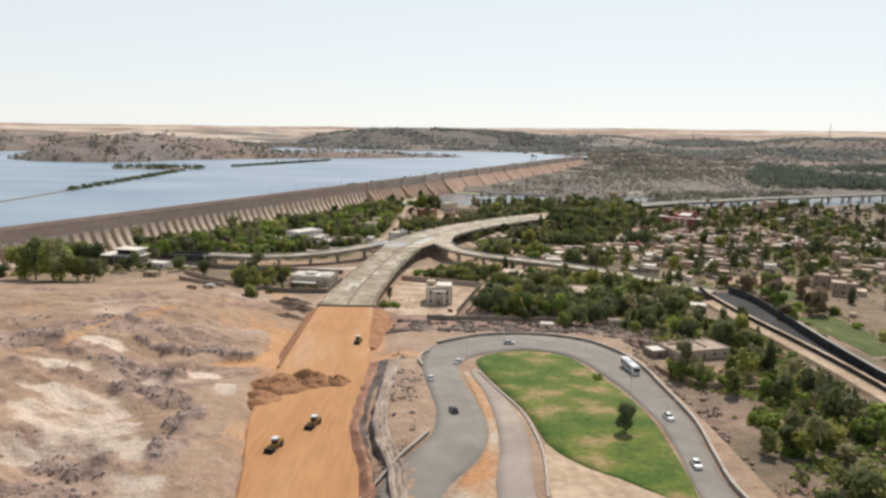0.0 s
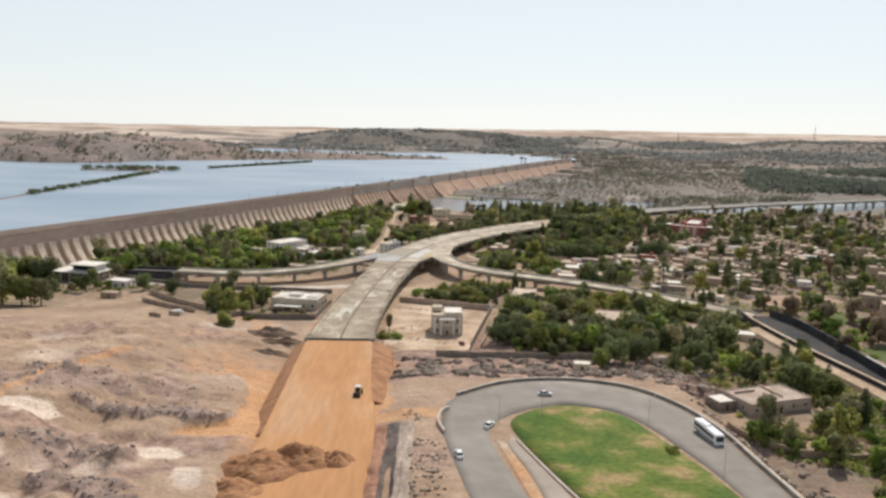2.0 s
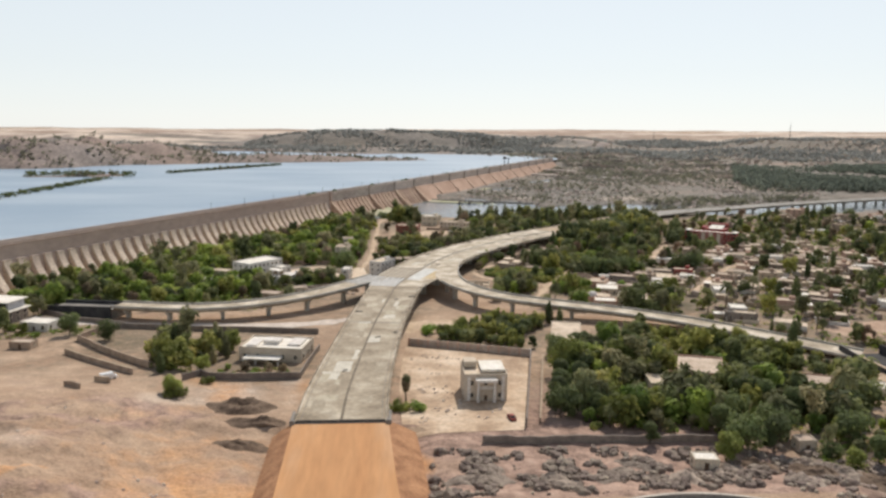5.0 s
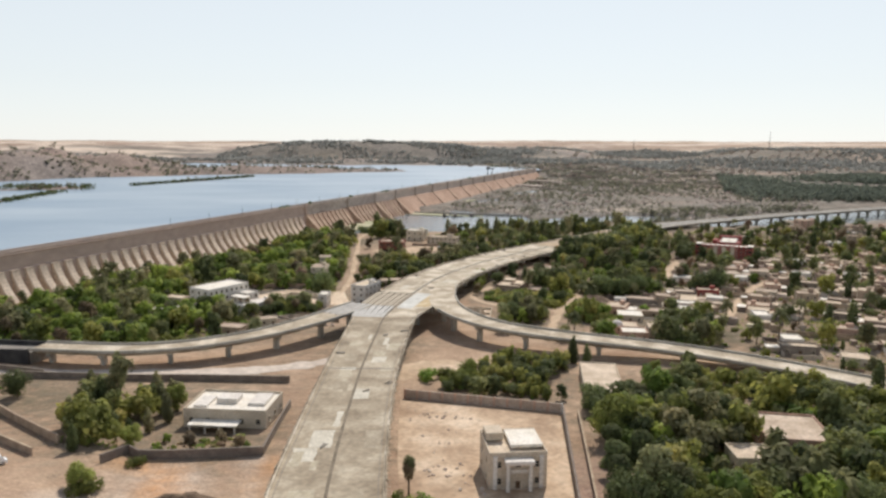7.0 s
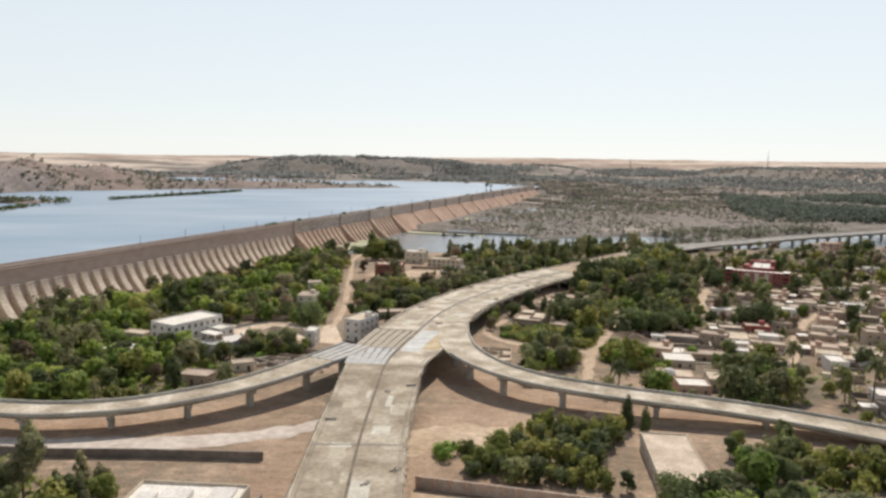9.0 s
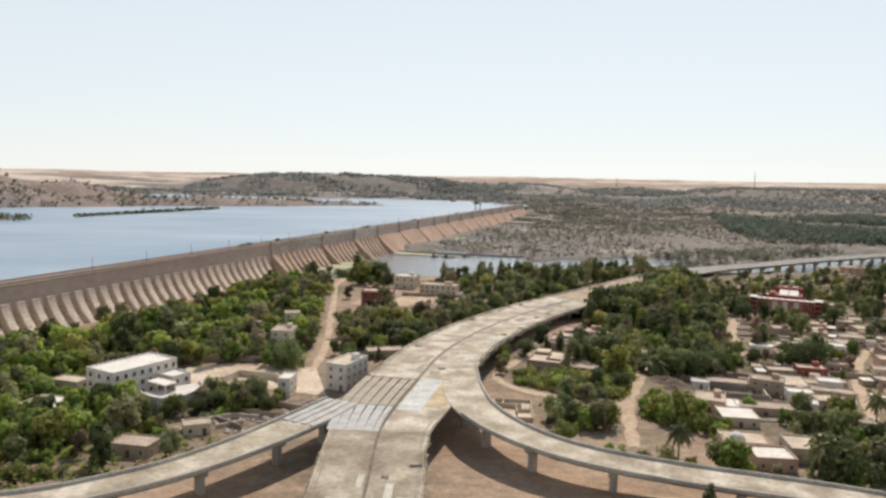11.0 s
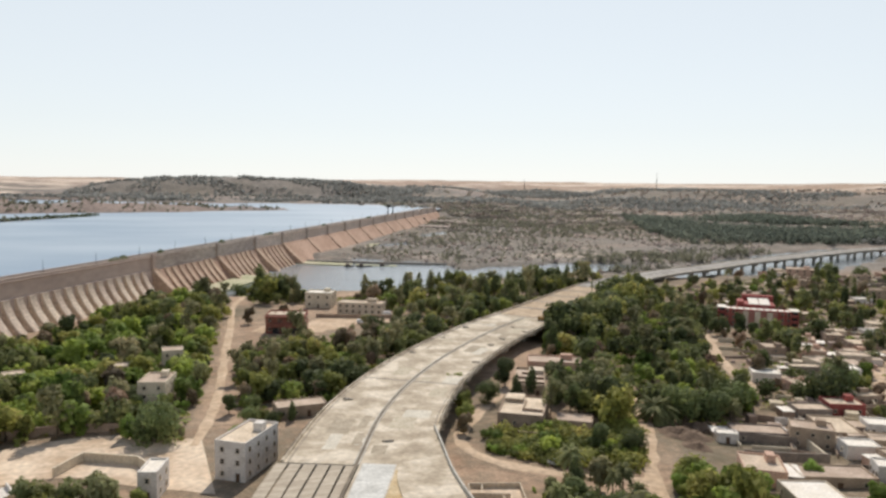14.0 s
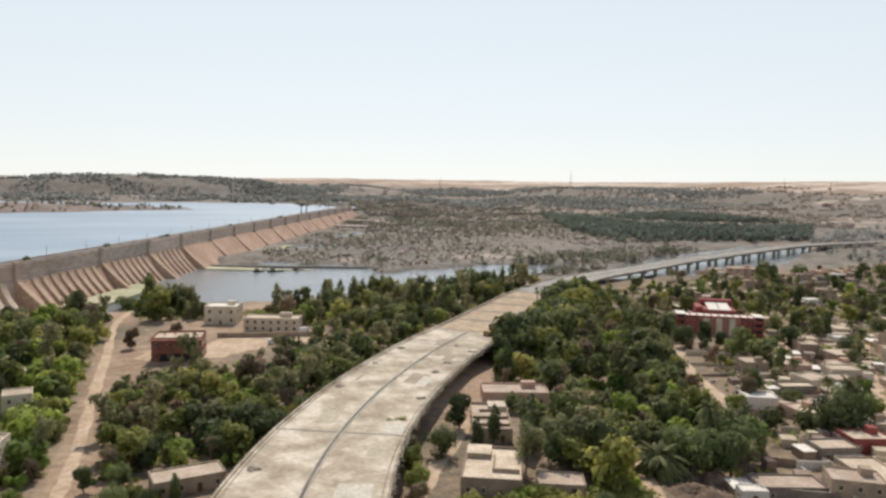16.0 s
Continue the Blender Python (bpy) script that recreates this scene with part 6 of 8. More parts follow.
sc = house("school", "dark red school with pale roofs and end towers", 250, 767, 36, 9, 9.6, -34, RED_WALL, WHITE_ROOF, 3, 11, 2, (1.3, 1.5), 0.3, z=-5.2, category="school", stair=False)
for k in range(9):  # ribs that divide the pale front roof
    Shape().box(-14.4 + 3.6 * k, 0, 9.66, 0.5, 8.6, 0.35, 0, 0.05).part("roof_rib", RED_WALL, sc)
for k in (-19.3, 19.3):
    Shape().box(k, -1.2, -1, 4.4, 9.6, 11.4, 0, 0.12).part("corner_tower", RED_WALL, sc)
    for j in range(3):
        Shape().box(k, -6.6, 0.9 + 3.3 * j, 4.4, 1.5, 1.0, 0, 0.06).part("balcony", RED_WALL, sc)
        # flat dark sheet in place of the shade of a recess
        Shape().box(k, -5.96, 2.1 + 3.3 * j, 3.0, 0.12, 1.6).part("balcony_opening", GLASS, sc, "dark sheet for the shaded recess behind the balcony")
    Shape().box(k, -1.2, 10.403, 4.8, 10.0, 0.3, 0, 0.05).part("tower_roof", WHITE_ROOF, sc)
for k in (-6.4, 0, 6.4):
    Shape().box(k, -4.72, 0.1, 3.0, 0.4, 8.8, 0, 0.05).part("cream_panel", CREAM_WALL, sc, "cream upright wall panel")
Shape().box(0, -4.66, 0.0, 20.0, 0.2, 9.0, 0, 0.04).part("centre_bay", mat("faded_red_plaster", (0.30, 0.13, 0.10), (0.40, 0.19, 0.15), 0.2, 2.0, 0.85, 0.1), sc, "paler middle of the front wall")
Shape().box(1.5, 15, -1, 17, 20, 12.6, 0, 0.1).part("hall", RED_WALL, sc)
for k in (-3.0, 3.0):
    sh = Shape()
    x0 = 1.5 + k
    sh.add([(x0 - 2.8, 5.2, 11.62), (x0 + 2.8, 5.2, 11.62), (x0 + 2.8, 21, 13.2), (x0 - 2.8, 21, 13.2), (x0 - 2.8, 5.2, 11.9), (x0 + 2.8, 5.2, 11.9), (x0 + 2.8, 21, 13.5), (x0 - 2.8, 21, 13.5)], [(0, 1, 2, 3), (4, 5, 6, 7), (0, 1, 5, 4), (1, 2, 6, 5), (2, 3, 7, 6), (3, 0, 4, 7)])
    sh.part("hall_roof", WHITE_ROOF, sc, "pale sloping hall roof")
Shape().box(1.5, 23, -1, 17.4, 4.0, 16.0, 0, 0.1).part("stair_tower", RED_WALL, sc)
Shape().box(-8.6, 13, -1, 3.6, 12, 13.8, 0, 0.1).part("side_block", RED_WALL, sc)
BLOCKS.extend([(258, 782, 16), (107, 584, 8), (115, 579, 7), (101, 589, 6), (82, 205, 14), (84, 228, 13), (95, 228, 9), (80, 185, 12), (79, 245, 7)])
BLOCKS.append((64, 421, 7))
BLOCKS.extend([(-25, 748, 10), (-8, 755, 11), (14, 776, 11)])
BLOCKS.append((236, 750, 13))
house("house", "low maroon-walled house in the village", 162, 612, 12, 9, 4.0, -20, RED_WALL, ROOF, 1, 3, 2, (1.0, 1.2), 0.5)

# houses along the dam track and under the far bridge
house("house", "tall cream house with small windows beside the dam track", -66, 662, 9, 13, 8.6, -10, CREAM_WALL, ROOF, 3, 2, 3, (1.0, 1.2), 0.6)
house("house", "long tan single-storey house with a pale roof beside the bridge", -21, 642, 16, 8, 3.4, 8, MUD_WALL, ROOF, 1, 4, 2, (1.0, 1.2), 0.4, stair=False)
house("building", "brown block of flats beside the river bridge", 418, 925, 22, 15, 9.0, -38, PINK_WALL, ROOF, 3, 4, 3, (1.3, 1.5), 0.6, category="building")

# houses near the path
lh = house("house", "tan flat-roofed house with stepped roof rooms beside the bridge", 47.5, 621, 14, 21, 4.2, -28, MUD_WALL, ROOF, 1, 4, 4, (1.0, 1.2), 0.7, stair=False)
Shape().box(-3.6, 6.2, 4.25, 5.6, 6.0, 1.1, 0, 0.08).part("roof_room", MUD_WALL, lh)
Shape().box(-3.6, 6.2, 5.353, 6.0, 6.4, 0.16, 0, 0.04).part("roof_slab", ROOF, lh)
Shape().box(3.2, -5.0, 4.25, 6.4, 0.3, 0.9, 0, 0.04).part("roof_wall", MUD_WALL, lh)
Shape().box(0.2, 0.5, 4.25, 0.3, 9.0, 0.8, 0, 0.04).part("roof_wall", MUD_WALL, lh)
house("house", "low pale-roofed outbuilding under the palms", 60, 610.5, 11, 8, 2.6, -26, MUD_WALL, ROOF, 1, 2, 1, (1.0, 1.2), 0.4, stair=False)
ch = house("house", "long tan house with broken roof yards under the trees", 64, 657, 11, 25, 3.2, -22, MUD_WALL, ROOF, 1, 2, 5, (1.0, 1.2), 0.9, stair=False)
for k, wide in ((-8.0, 10.2), (-1.5, 10.2), (5.0, 6.0)):
    Shape().box(0, k, 3.25, wide, 0.28, 0.8, 0, 0.04).part("roof_wall", MUD_WALL, ch)
Shape().box(2.4, 8.6, 3.25, 5.4, 6.0, 1.5, 0, 0.08).part("roof_room", CREAM_WALL, ch)
house("house", "pinkish house with a stepped flat roof", 85, 682, 22, 12, 4.6, -20, PINK_WALL, ROOF, 1, 4, 2, (1.0, 1.2), 0.6)
house("house", "long tan house with a wide dusty flat roof near the ramp", 41.5, 438, 12.5, 31, 4.0, -13, CREAM_WALL, ROOF, 1, 3, 8, (1.0, 1.2), 0.4, stair=False)
house("house", "broad house with a dusty tan roof among dense trees", 76, 384, 17, 19, 5.0, -15, PINK_WALL, ROOF, 1, 4, 4, (1.0, 1.2), 0.6, stair=False)
gh = house("house", "long greyish-tan house with a dusty flat roof below the loop road", 100.5, 281, 24, 13.5, 3.6, 17, PANEL_WALL, ROOF, 1, 5, 2, (1.0, 1.2), 0.4, stair=False)
Shape().box(-6.0, 3.4, 3.65, 8.0, 0.28, 0.7, 0, 0.04).part("roof_wall", MUD_WALL, gh)
Shape().box(3.0, 1.0, 3.65, 0.28, 9.5, 0.6, 0, 0.04).part("roof_wall", MUD_WALL, gh)
house("shed", "small dark-walled annex with a white roof beside the grey house", 84.5, 279, 6.5, 7, 2.8, 17, BRICK_WALL, WHITE_ROOF, 1, 1, 1, (1.0, 1.2), 0.3, stair=False)
house("shed", "small pale shed below the loop road", 46, 311, 6, 4.5, 2.8, -8, CREAM_WALL, WHITE_ROOF, 1, 1, 1, (1.0, 1.2), 0.3, stair=False)
house("shed", "small pale shed on the slope", 78, 322, 5, 4, 3.2, 0, CREAM_WALL, ROOF, 1, 1, 1, (1.0, 1.2), 0.3, stair=False)
house("house", "tan house with pale roof rooms below the village lane", 94, 511, 15, 12, 4.0, -16, CREAM_WALL, ROOF, 1, 4, 3, (1.0, 1.2), 0.6)
house("house", "pale flat-roofed house with a low roof wall", 78, 506, 11, 10, 3.6, -12, PINK_WALL, WHITE_ROOF, 1, 3, 2, (1.0, 1.2), 0.6, stair=False)
house("house", "low pale-roofed house among trees", -133, 571, 16, 11, 3.6, -22, CREAM_WALL, WHITE_ROOF, 1, 4, 2, (1.0, 1.2), 0.4, stair=False)
house("house", "low tan-roofed house behind the slip ramp", -96, 531, 12, 8, 3.4, -18, MUD_WALL, ROOF, 1, 3, 2, (1.0, 1.2), 0.4, stair=False)
house("house", "square tan house with a pale flat roof near the ramp end", 113, 372, 12, 11, 3.8, -20, PINK_WALL, ROOF, 1, 3, 3, (1.0, 1.2), 0.5, stair=False)
house("house", "small cream house with a bright roof near the ramp end", 134, 374, 9, 8, 3.4, -16, CREAM_WALL, WHITE_ROOF, 1, 2, 2, (1.0, 1.2), 0.4, stair=False)
BLOCKS.extend([(200, 428, 13), (198, 340, 12), (198, 362, 12), (198, 318, 12), (220, 342, 9), (220, 362, 9), (220, 322, 9), (202, 466, 14), (184, 462, 10), (222, 470, 10)])
rn = house("ruin", "roofless tan ruin with a sandy floor and broken walls", 18.5, 562.5, 13, 20, 0.5, -12, CREAM_WALL, YARD_SAND, 1, 0, 0, (1.0, 1.2), 1.3, door=False, stair=False)
for px, py, sx, sy, hh in ((-1.5, 3.2, 9.0, 0.3, 1.6), (1.2, -2.6, 0.3, 8.0, 1.9), (3.6, -1.0, 4.6, 0.3, 1.2), (-3.4, 6.4, 0.3, 6.0, 1.1), (-3.0, -6.0, 6.0, 0.3, 0.9)):
    Shape().box(px, py, 0.55, sx, sy, hh, 2 * px, 0.05).part("broken_wall", CREAM_WALL, rn)
house("house", "square house with a bright pale roof behind the grove edge", 91, 546.5, 12, 12, 3.2, -16, CREAM_WALL, WHITE_ROOF, 1, 3, 2, (1.0, 1.2), 0.4, stair=False)
house("shed", "small white shed beside the dug earth", 103.5, 595.5, 6.4, 4.2, 3.0, -22, WHITE_WALL, WHITE_ROOF, 1, 1, 1, (1.0, 1.2), 0.3, stair=False)
house("house", "tan house half hidden by trees", 58, 371, 10, 9, 4.2, -8, CREAM_WALL, ROOF, 1, 2, 2, (1.0, 1.2), 0.5, stair=False)
mh = house("house", "modern grey house with white overhanging slab roofs", -214, 484, 27, 13, 5.4, -14, BRICK_WALL, WHITE_ROOF, 2, 7, 3, (1.8, 1.6), 0.3, stair=False)
Shape().box(0, -0.8, 5.75, 29.4, 16.2, 0.45, 0, 0.06).part("roof_slab", WHITE_ROOF, mh)
Shape().box(4.5, 1.2, 6.2, 15.5, 9.6, 3.6, 0, 0.08).part("upper_storey", GREY_WALL, mh)
Shape().box(4.5, -3.68, 6.9, 13.0, 0.16, 2.1).part("window_band", GLASS, mh, "dark upper window band")
Shape().box(4.5, 0.6, 9.803, 18.0, 13.0, 0.4, 0, 0.06).part("upper_slab", WHITE_ROOF, mh)
for k in (-12.8, -7.4, -2.0):
    Shape().box(k, -8.3, -0.5, 0.5, 0.5, 6.25, 0, 0.04).part("post", WHITE_WALL, mh)
house("house", "white garden pavilion beside the grey house", -184, 466, 13, 9, 3.6, -14, WHITE_WALL, WHITE_ROOF, 1, 3, 2, (1.3, 1.5), 0.4, stair=False)
house("shed", "small tan block hut on the cleared hill", -176, 434, 9, 5, 2.8, -8, MUD_WALL, ROOF, 1, 1, 1, (1.0, 1.2), 0.3, stair=False)
house("shed", "grey flat-roofed hut with a small dome", 78, 520.5, 13, 10, 3.2, -18, PINK_WALL, ROOF, 1, 4, 2, (1.0, 1.2), 0.4, stair=False)

dome = Shape()
dome.add([(2.6 * math.cos(u) * math.cos(w) + 75, 2.6 * math.sin(u) * math.cos(w) + 518.5, 2.6 * math.sin(w) + land(78, 520.5) + 3.15) for w in (0, .3, .6, .9, 1.2, 1.45) for u in [k * math.pi / 8 for k in range(16)]], [(r * 16 + k, r * 16 + (k + 1) % 16, r * 16 + 16 + (k + 1) % 16, r * 16 + 16 + k) for r in range(5) for k in range(16)] + [tuple(range(80, 96))])
tagged(dome.part("dome", WHITE_WALL, None, smooth=True), "small whitewashed dome on a flat roof", "dome")
BLOCKS.append((-212, 466, 15))
# village houses of a few kinds
PROTO = []
rng = random.Random(11)
VILLAGE_WALLS = (MUD_WALL, CREAM_WALL, MUD_WALL, PINK_WALL, WHITE_WALL, MUD_WALL, BRICK_WALL)
VILLAGE_LABELS = ("mud-plastered flat-roofed village house", "cream plastered flat-roofed village house", "low mud-walled village house with a yard", "pink plastered flat-roofed village house", "whitewashed flat-roofed village house", "two-storey mud-plastered village house", "bare masonry flat-roofed village house")
SITES = []
for i, (p, r) in enumerate(zip(spline(STREET, 5), sides(spline(STREET, 5)))):  # rows of houses along the village street
    for k in (-1, 1):
        x, y = p[:2] + r * k * (11.5 + 1.5 * (i % 2))
        if all(math.hypot(x - a, y - b) > q + 4.5 for a, b, q in BLOCKS) and i > 2:
            SITES.append((x, y))
            BLOCKS.append((x, y, 6.5))
for zone, count in (([(128, 560), (200, 545), (330, 640), (330, 760), (200, 700), (140, 625)], 40), ([(120, 470), (170, 450), (330, 470), (330, 560), (140, 545)], 22), ([(235, 800), (330, 760), (560, 800), (620, 960), (420, 960)], 36),
                    ([(210, 330), (420, 340), (470, 560), (330, 560), (215, 430)], 26), ([(340, 560), (560, 560), (640, 800), (350, 760)], 36), ([(80, 545), (128, 545), (130, 600), (96, 592)], 5), ([(210, 120), (330, 140), (420, 330), (215, 320)], 15)):
    zx, zy = [p[0] for p in zone], [p[1] for p in zone]
    tries = made = 0
    while made < count and tries < 4000:
        tries += 1
        x, y = rng.uniform(min(zx), max(zx)), rng.uniform(min(zy), max(zy))
        hit = False
        for (xa, ya), (xb, yb) in zip(zone, zone[1:] + zone[:1]):
            if (ya > y) != (yb > y) and x < (xb - xa) * (y - ya) / (yb - ya) + xa:
                hit = not hit
        if not hit or any(math.hypot(x - a, y - b) < r + 6 for a, b, r in BLOCKS):
            continue
        if any(np.min(np.hypot(np.array([p[0] for p in spline(t, 4)]) - x, np.array([p[1] for p in spline(t, 4)]) - y)) < 9 for t, _ in TRACKS):
            continue
        if min(math.hypot(p[0] - x, p[1] - y) for p in MAIN_LINE) < 28 or min(math.hypot(p[0] - x, p[1] - y) for p in rl) < 16 or min(math.hypot(p[0] - x, p[1] - y) for p in dl) < 22:
            continue
        SITES.append((x, y))
        BLOCKS.append((x, y, 7.5))
        made += 1
for i, (x, y) in enumerate(SITES):
    turn = -24 + rng.choice((0, 0, 90, -90, 180, 12, -10)) + rng.uniform(-9, 9)
    k = i % 7
    if len(PROTO) < 7:
        ww, dd, hh = ((12, 9, 3.6), (10, 9, 4.0), (15, 8, 3.2), (11, 10, 4.2), (9, 8, 3.8), (11, 9, 6.4), (13, 7, 3.4))[k]
        PROTO.append(house("village_house", VILLAGE_LABELS[k], x, y, ww, dd, hh, turn, VILLAGE_WALLS[k], WHITE_ROOF if k == 4 else ROOF, 2 if k == 5 else 1, 3, 1, (1.0, 1.2), 0.5, group="village houses", stair=k in (0, 3, 5)))
        yard, side = Shape(), 1 if k % 2 else -1
        a, c = ww / 2, dd / 2 + 5.5 + k % 3
        yard.box(side * (a - 0.2), -(dd / 2 + c) / 2, -1, 0.3, c - dd / 2 - 0.35, 2.9 + 0.2 * (k % 3), 0, 0.05)
        yard.box(-side * (a - 0.2), -(dd / 2 + c) / 2, -1, 0.3, c - dd / 2 - 0.35, 2.8, 0, 0.05)
        yard.box(-side * 1.2, -c, -1, ww - 3, 0.3, 2.9, 0, 0.05)
        yard.part("yard_wall", VILLAGE_WALLS[(k + 2) % 7], PROTO[-1])
        Shape().box(side * (a + 2.3), 0.6, -1, 4.4, dd * 0.7, 3.4 + 0.3 * (k % 2), 0, 0.08).part("annex", VILLAGE_WALLS[(k + 3) % 7], PROTO[-1])
        Shape().box(side * (a + 2.3), 0.6, 2.42 + 0.3 * (k % 2), 4.7, dd * 0.7 + 0.3, 0.14, 0, 0.03).part("annex_roof", WHITE_ROOF if k % 3 == 0 else ROOF, PROTO[-1])
    else:
        s = PROTO[k].scale[0]
        copy_thing(PROTO[k], pose(x, y, land(x, y) - 0.1, 0, 0, turn) @ Matrix.Diagonal((rng.uniform(0.75, 1.3), rng.uniform(0.8, 1.35), rng.uniform(0.8, 1.15), 1)))

loose_rocks("rubble", "debris on the bare ground between grove and ramp", [(-90, 545), (-52, 540), (-48, 580), (-70, 580), (-90, 570)], 420, 0.25, 1.2, 66, 8, PALE_STONE)
loose_rocks("rubble", "rubble and building debris strewn between the village houses", [(125, 470), (330, 470), (470, 700), (480, 940), (250, 870), (200, 760), (140, 620)], 2200, 0.3, 1.5, 64, 16, PALE_STONE)

# ---- boundary walls ----
def fence(pts, h, mtl, label):
    wall_along(pts, h, 0.35, mtl, "boundary_wall", label, None, group="boundary walls")


fence([(-24.5, 433.5), (22, 415)], 2.8, PANEL_WALL, "tall panelled pinkish compound wall")
fence([(22.3, 415), (7.2, 342)], 2.6, BRICK_WALL, "dark compound side wall")
fence([(26.5, 413), (11.8, 345)], 1.6, MUD_WALL, "low double wall along a lane")
fence([(-7, 330), (25, 328.5), (58, 327)], 2.0, BRICK_WALL, "long low brown boundary wall above the rubble")
fence([(-93, 388.5), (-63, 389.5)], 2.4, BRICK_WALL, "grey block garden wall")
fence([(-63, 389.5), (-60, 428)], 2.2, BRICK_WALL, "grey block garden wall")
fence([(-93, 388.5), (-97, 392), (-101, 384)], 2.2, BRICK_WALL, "grey block garden wall")
fence([(-160, 445), (-116, 397)], 2.4, MUD_WALL, "long tan boundary wall on the slope")
fence([(-160, 445), (-156, 464)], 2.2, MUD_WALL, "tan boundary wall return")
fence([(-156, 424), (-118, 387)], 2.0, MUD_WALL, "low tan boundary wall on the slope")
fence([(-126, 376), (-120, 373)], 1.8, MUD_WALL, "short broken tan wall")
fence([(-131, 366), (-125, 363)], 1.6, MUD_WALL, "short broken tan wall")
fence([(-158, 468), (-135, 464), (-119, 460.5), (-92, 457.5), (-63, 454)], 2.2, BRICK_WALL, "dark masonry wall along the service road")
fence([(-200, 500), (-172, 478), (-150, 470)], 2.0, BRICK_WALL, "dark masonry wall along the grove")
fence([(-72, 651), (-58, 643)], 1.2, WHITE_WALL, "low white garden wall")
fence([(-138, 616), (-112, 632), (-88, 637), (-66, 634), (-55, 628)], 2.6, MUD_WALL, "tan curved yard wall")
fence([(-84, 603), (-79, 613), (-65, 607), (-56.5, 593)], 2.4, CREAM_WALL, "cream wall of a roofless yard enclosure")
fence([(-72, 566), (-58, 560)], 1.6, MUD_WALL, "broken tan wall on bare ground")
fence([(-64, 574), (-50, 566)], 1.8, MUD_WALL, "broken tan wall on bare ground")
fence([(-80, 560), (-70, 549)], 1.5, BRICK_WALL, "broken masonry wall on bare ground")
fence([(-84, 557), (-74, 562), (-66, 559)], 1.4, CREAM_WALL, "broken pale wall on bare ground")
fence([(-78, 551), (-70, 555)], 1.2, CREAM_WALL, "broken pale wall on bare ground")
fence([(-57, 553), (-50, 548)], 1.4, MUD_WALL, "broken tan wall on bare ground")
fence([(79, 260), (85, 249), (92, 243), (106, 240), (122, 242)], 1.9, MUD_WALL, "brown garden wall below the loop road")
fence([(103, 599), (121, 586)], 2.8, BRICK_WALL, "grey-brown yard wall")
fence([(96, 577.5), (117, 569)], 3.4, BRICK_WALL, "grey-brown yard wall")
fence([(117, 569), (124, 586)], 2.6, CREAM_WALL, "cream yard wall")
fence([(135, 582), (150, 578)], 3.4, BRICK_WALL, "grey-brown yard wall")
fence([(135, 582), (140, 597)], 2.6, BRICK_WALL, "grey-brown yard wall")
fence([(100, 640), (112, 636)], 2.2, MUD_WALL, "tan yard wall")
fence([(38, 606), (45, 602), (54, 606)], 2.0, MUD_WALL, "tan yard wall")
fence([(140, 600), (165, 592)], 2.2, MUD_WALL, "tan yard wall")
fence([(170, 610), (196, 600), (204, 618)], 2.2, MUD_WALL, "tan yard wall")
fence([(180, 560), (210, 552)], 2.2, CREAM_WALL, "cream yard wall")
fence([(215, 690), (250, 676), (258, 694)], 2.2, MUD_WALL, "tan yard wall")
fence([(196, 728), (232, 712)], 2.0, CREAM_WALL, "cream yard wall beside the school")
fence([(150, 510), (190, 498)], 2.2, MUD_WALL, "tan yard wall")
fence([(0, 812), (46, 800)], 2.0, MUD_WALL, "tan wall of the sandy plot")
# piers of the panelled compound wall
for i in range(13):
    x, y = -24.5 + 46.5 * i / 12, 433.5 - 18.5 * i / 12
    ob = Shape().box(0, 0, -0.5, 0.6, 0.6, 3.6, 0, 0.05).part("gate_pier", PINK_WALL if i < 12 else WHITE_WALL, None, "square masonry pier of the compound wall")
    ob.matrix_basis = pose(x, y - 0.05, land(x, y), 0, 0, -21.7)
    tagged(ob, "", "pier", "compound wall piers")

# street lamps along the loop road
for i, (x, y, turn) in enumerate(((22.4, 256.0, 90), (50.5, 246, 30), (57.3, 211, 0), (57.9, 178, 0), (9.0, 246.0, 150))):
    lamp = thing("street_lamp", "thin grey street lamp beside the loop road", "street lamp", pose(x, y, land(x, y) + 0.1, 0, 0, turn), "street lamps")
    Shape().tube((0, 0, -0.4), (0, 0, 8.0), 0.10, 0.06, 8).part("pole", GIRDER, lamp)
    Shape().tube((0, 0, 7.9), (1.6, 0, 8.3), 0.06, 0.05, 6).part("arm", GIRDER, lamp)
    Shape().box(1.9, 0, 8.2, 0.8, 0.3, 0.16, 0, 0.04).part("lantern", SILVER_PAINT, lamp)

# ---- vehicles ----
WHEEL = Shape().tube((0, -0.14, 0), (0, 0.14, 0), 0.36, 0.36, 14).mesh("tyre", TYRE)
RIM = Shape().tube((0, -0.15, 0), (0, 0.15, 0), 0.2, 0.2, 10).mesh("rim", SILVER_PAINT)


def wheels(root, spots, scale=1.0):
    for x, y in spots:
        wh = piece("wheel", WHEEL, root, m=pose(x, y, 0.36 * scale) @ Matrix.Scale(scale, 4))
        piece("rim", RIM, wh)


def outline(prof, half, taper=0.0):
    """A side outline of (x, z) given width, narrower towards the top."""
    zs = [p[1] for p in prof]
    lo, hi = min(zs), max(zs)
    sh, k = Shape(), len(prof)
    verts = [(x, s * (half - taper * (z - lo) / (hi - lo)), z) for s in (-1, 1) for x, z in prof]
    faces = [tuple(range(k)), tuple(range(2 * k - 1, k - 1, -1))] + [(j, k + j, k + (j + 1) % k, (j + 1) % k) for j in range(k)]
    return sh.add(verts, faces)


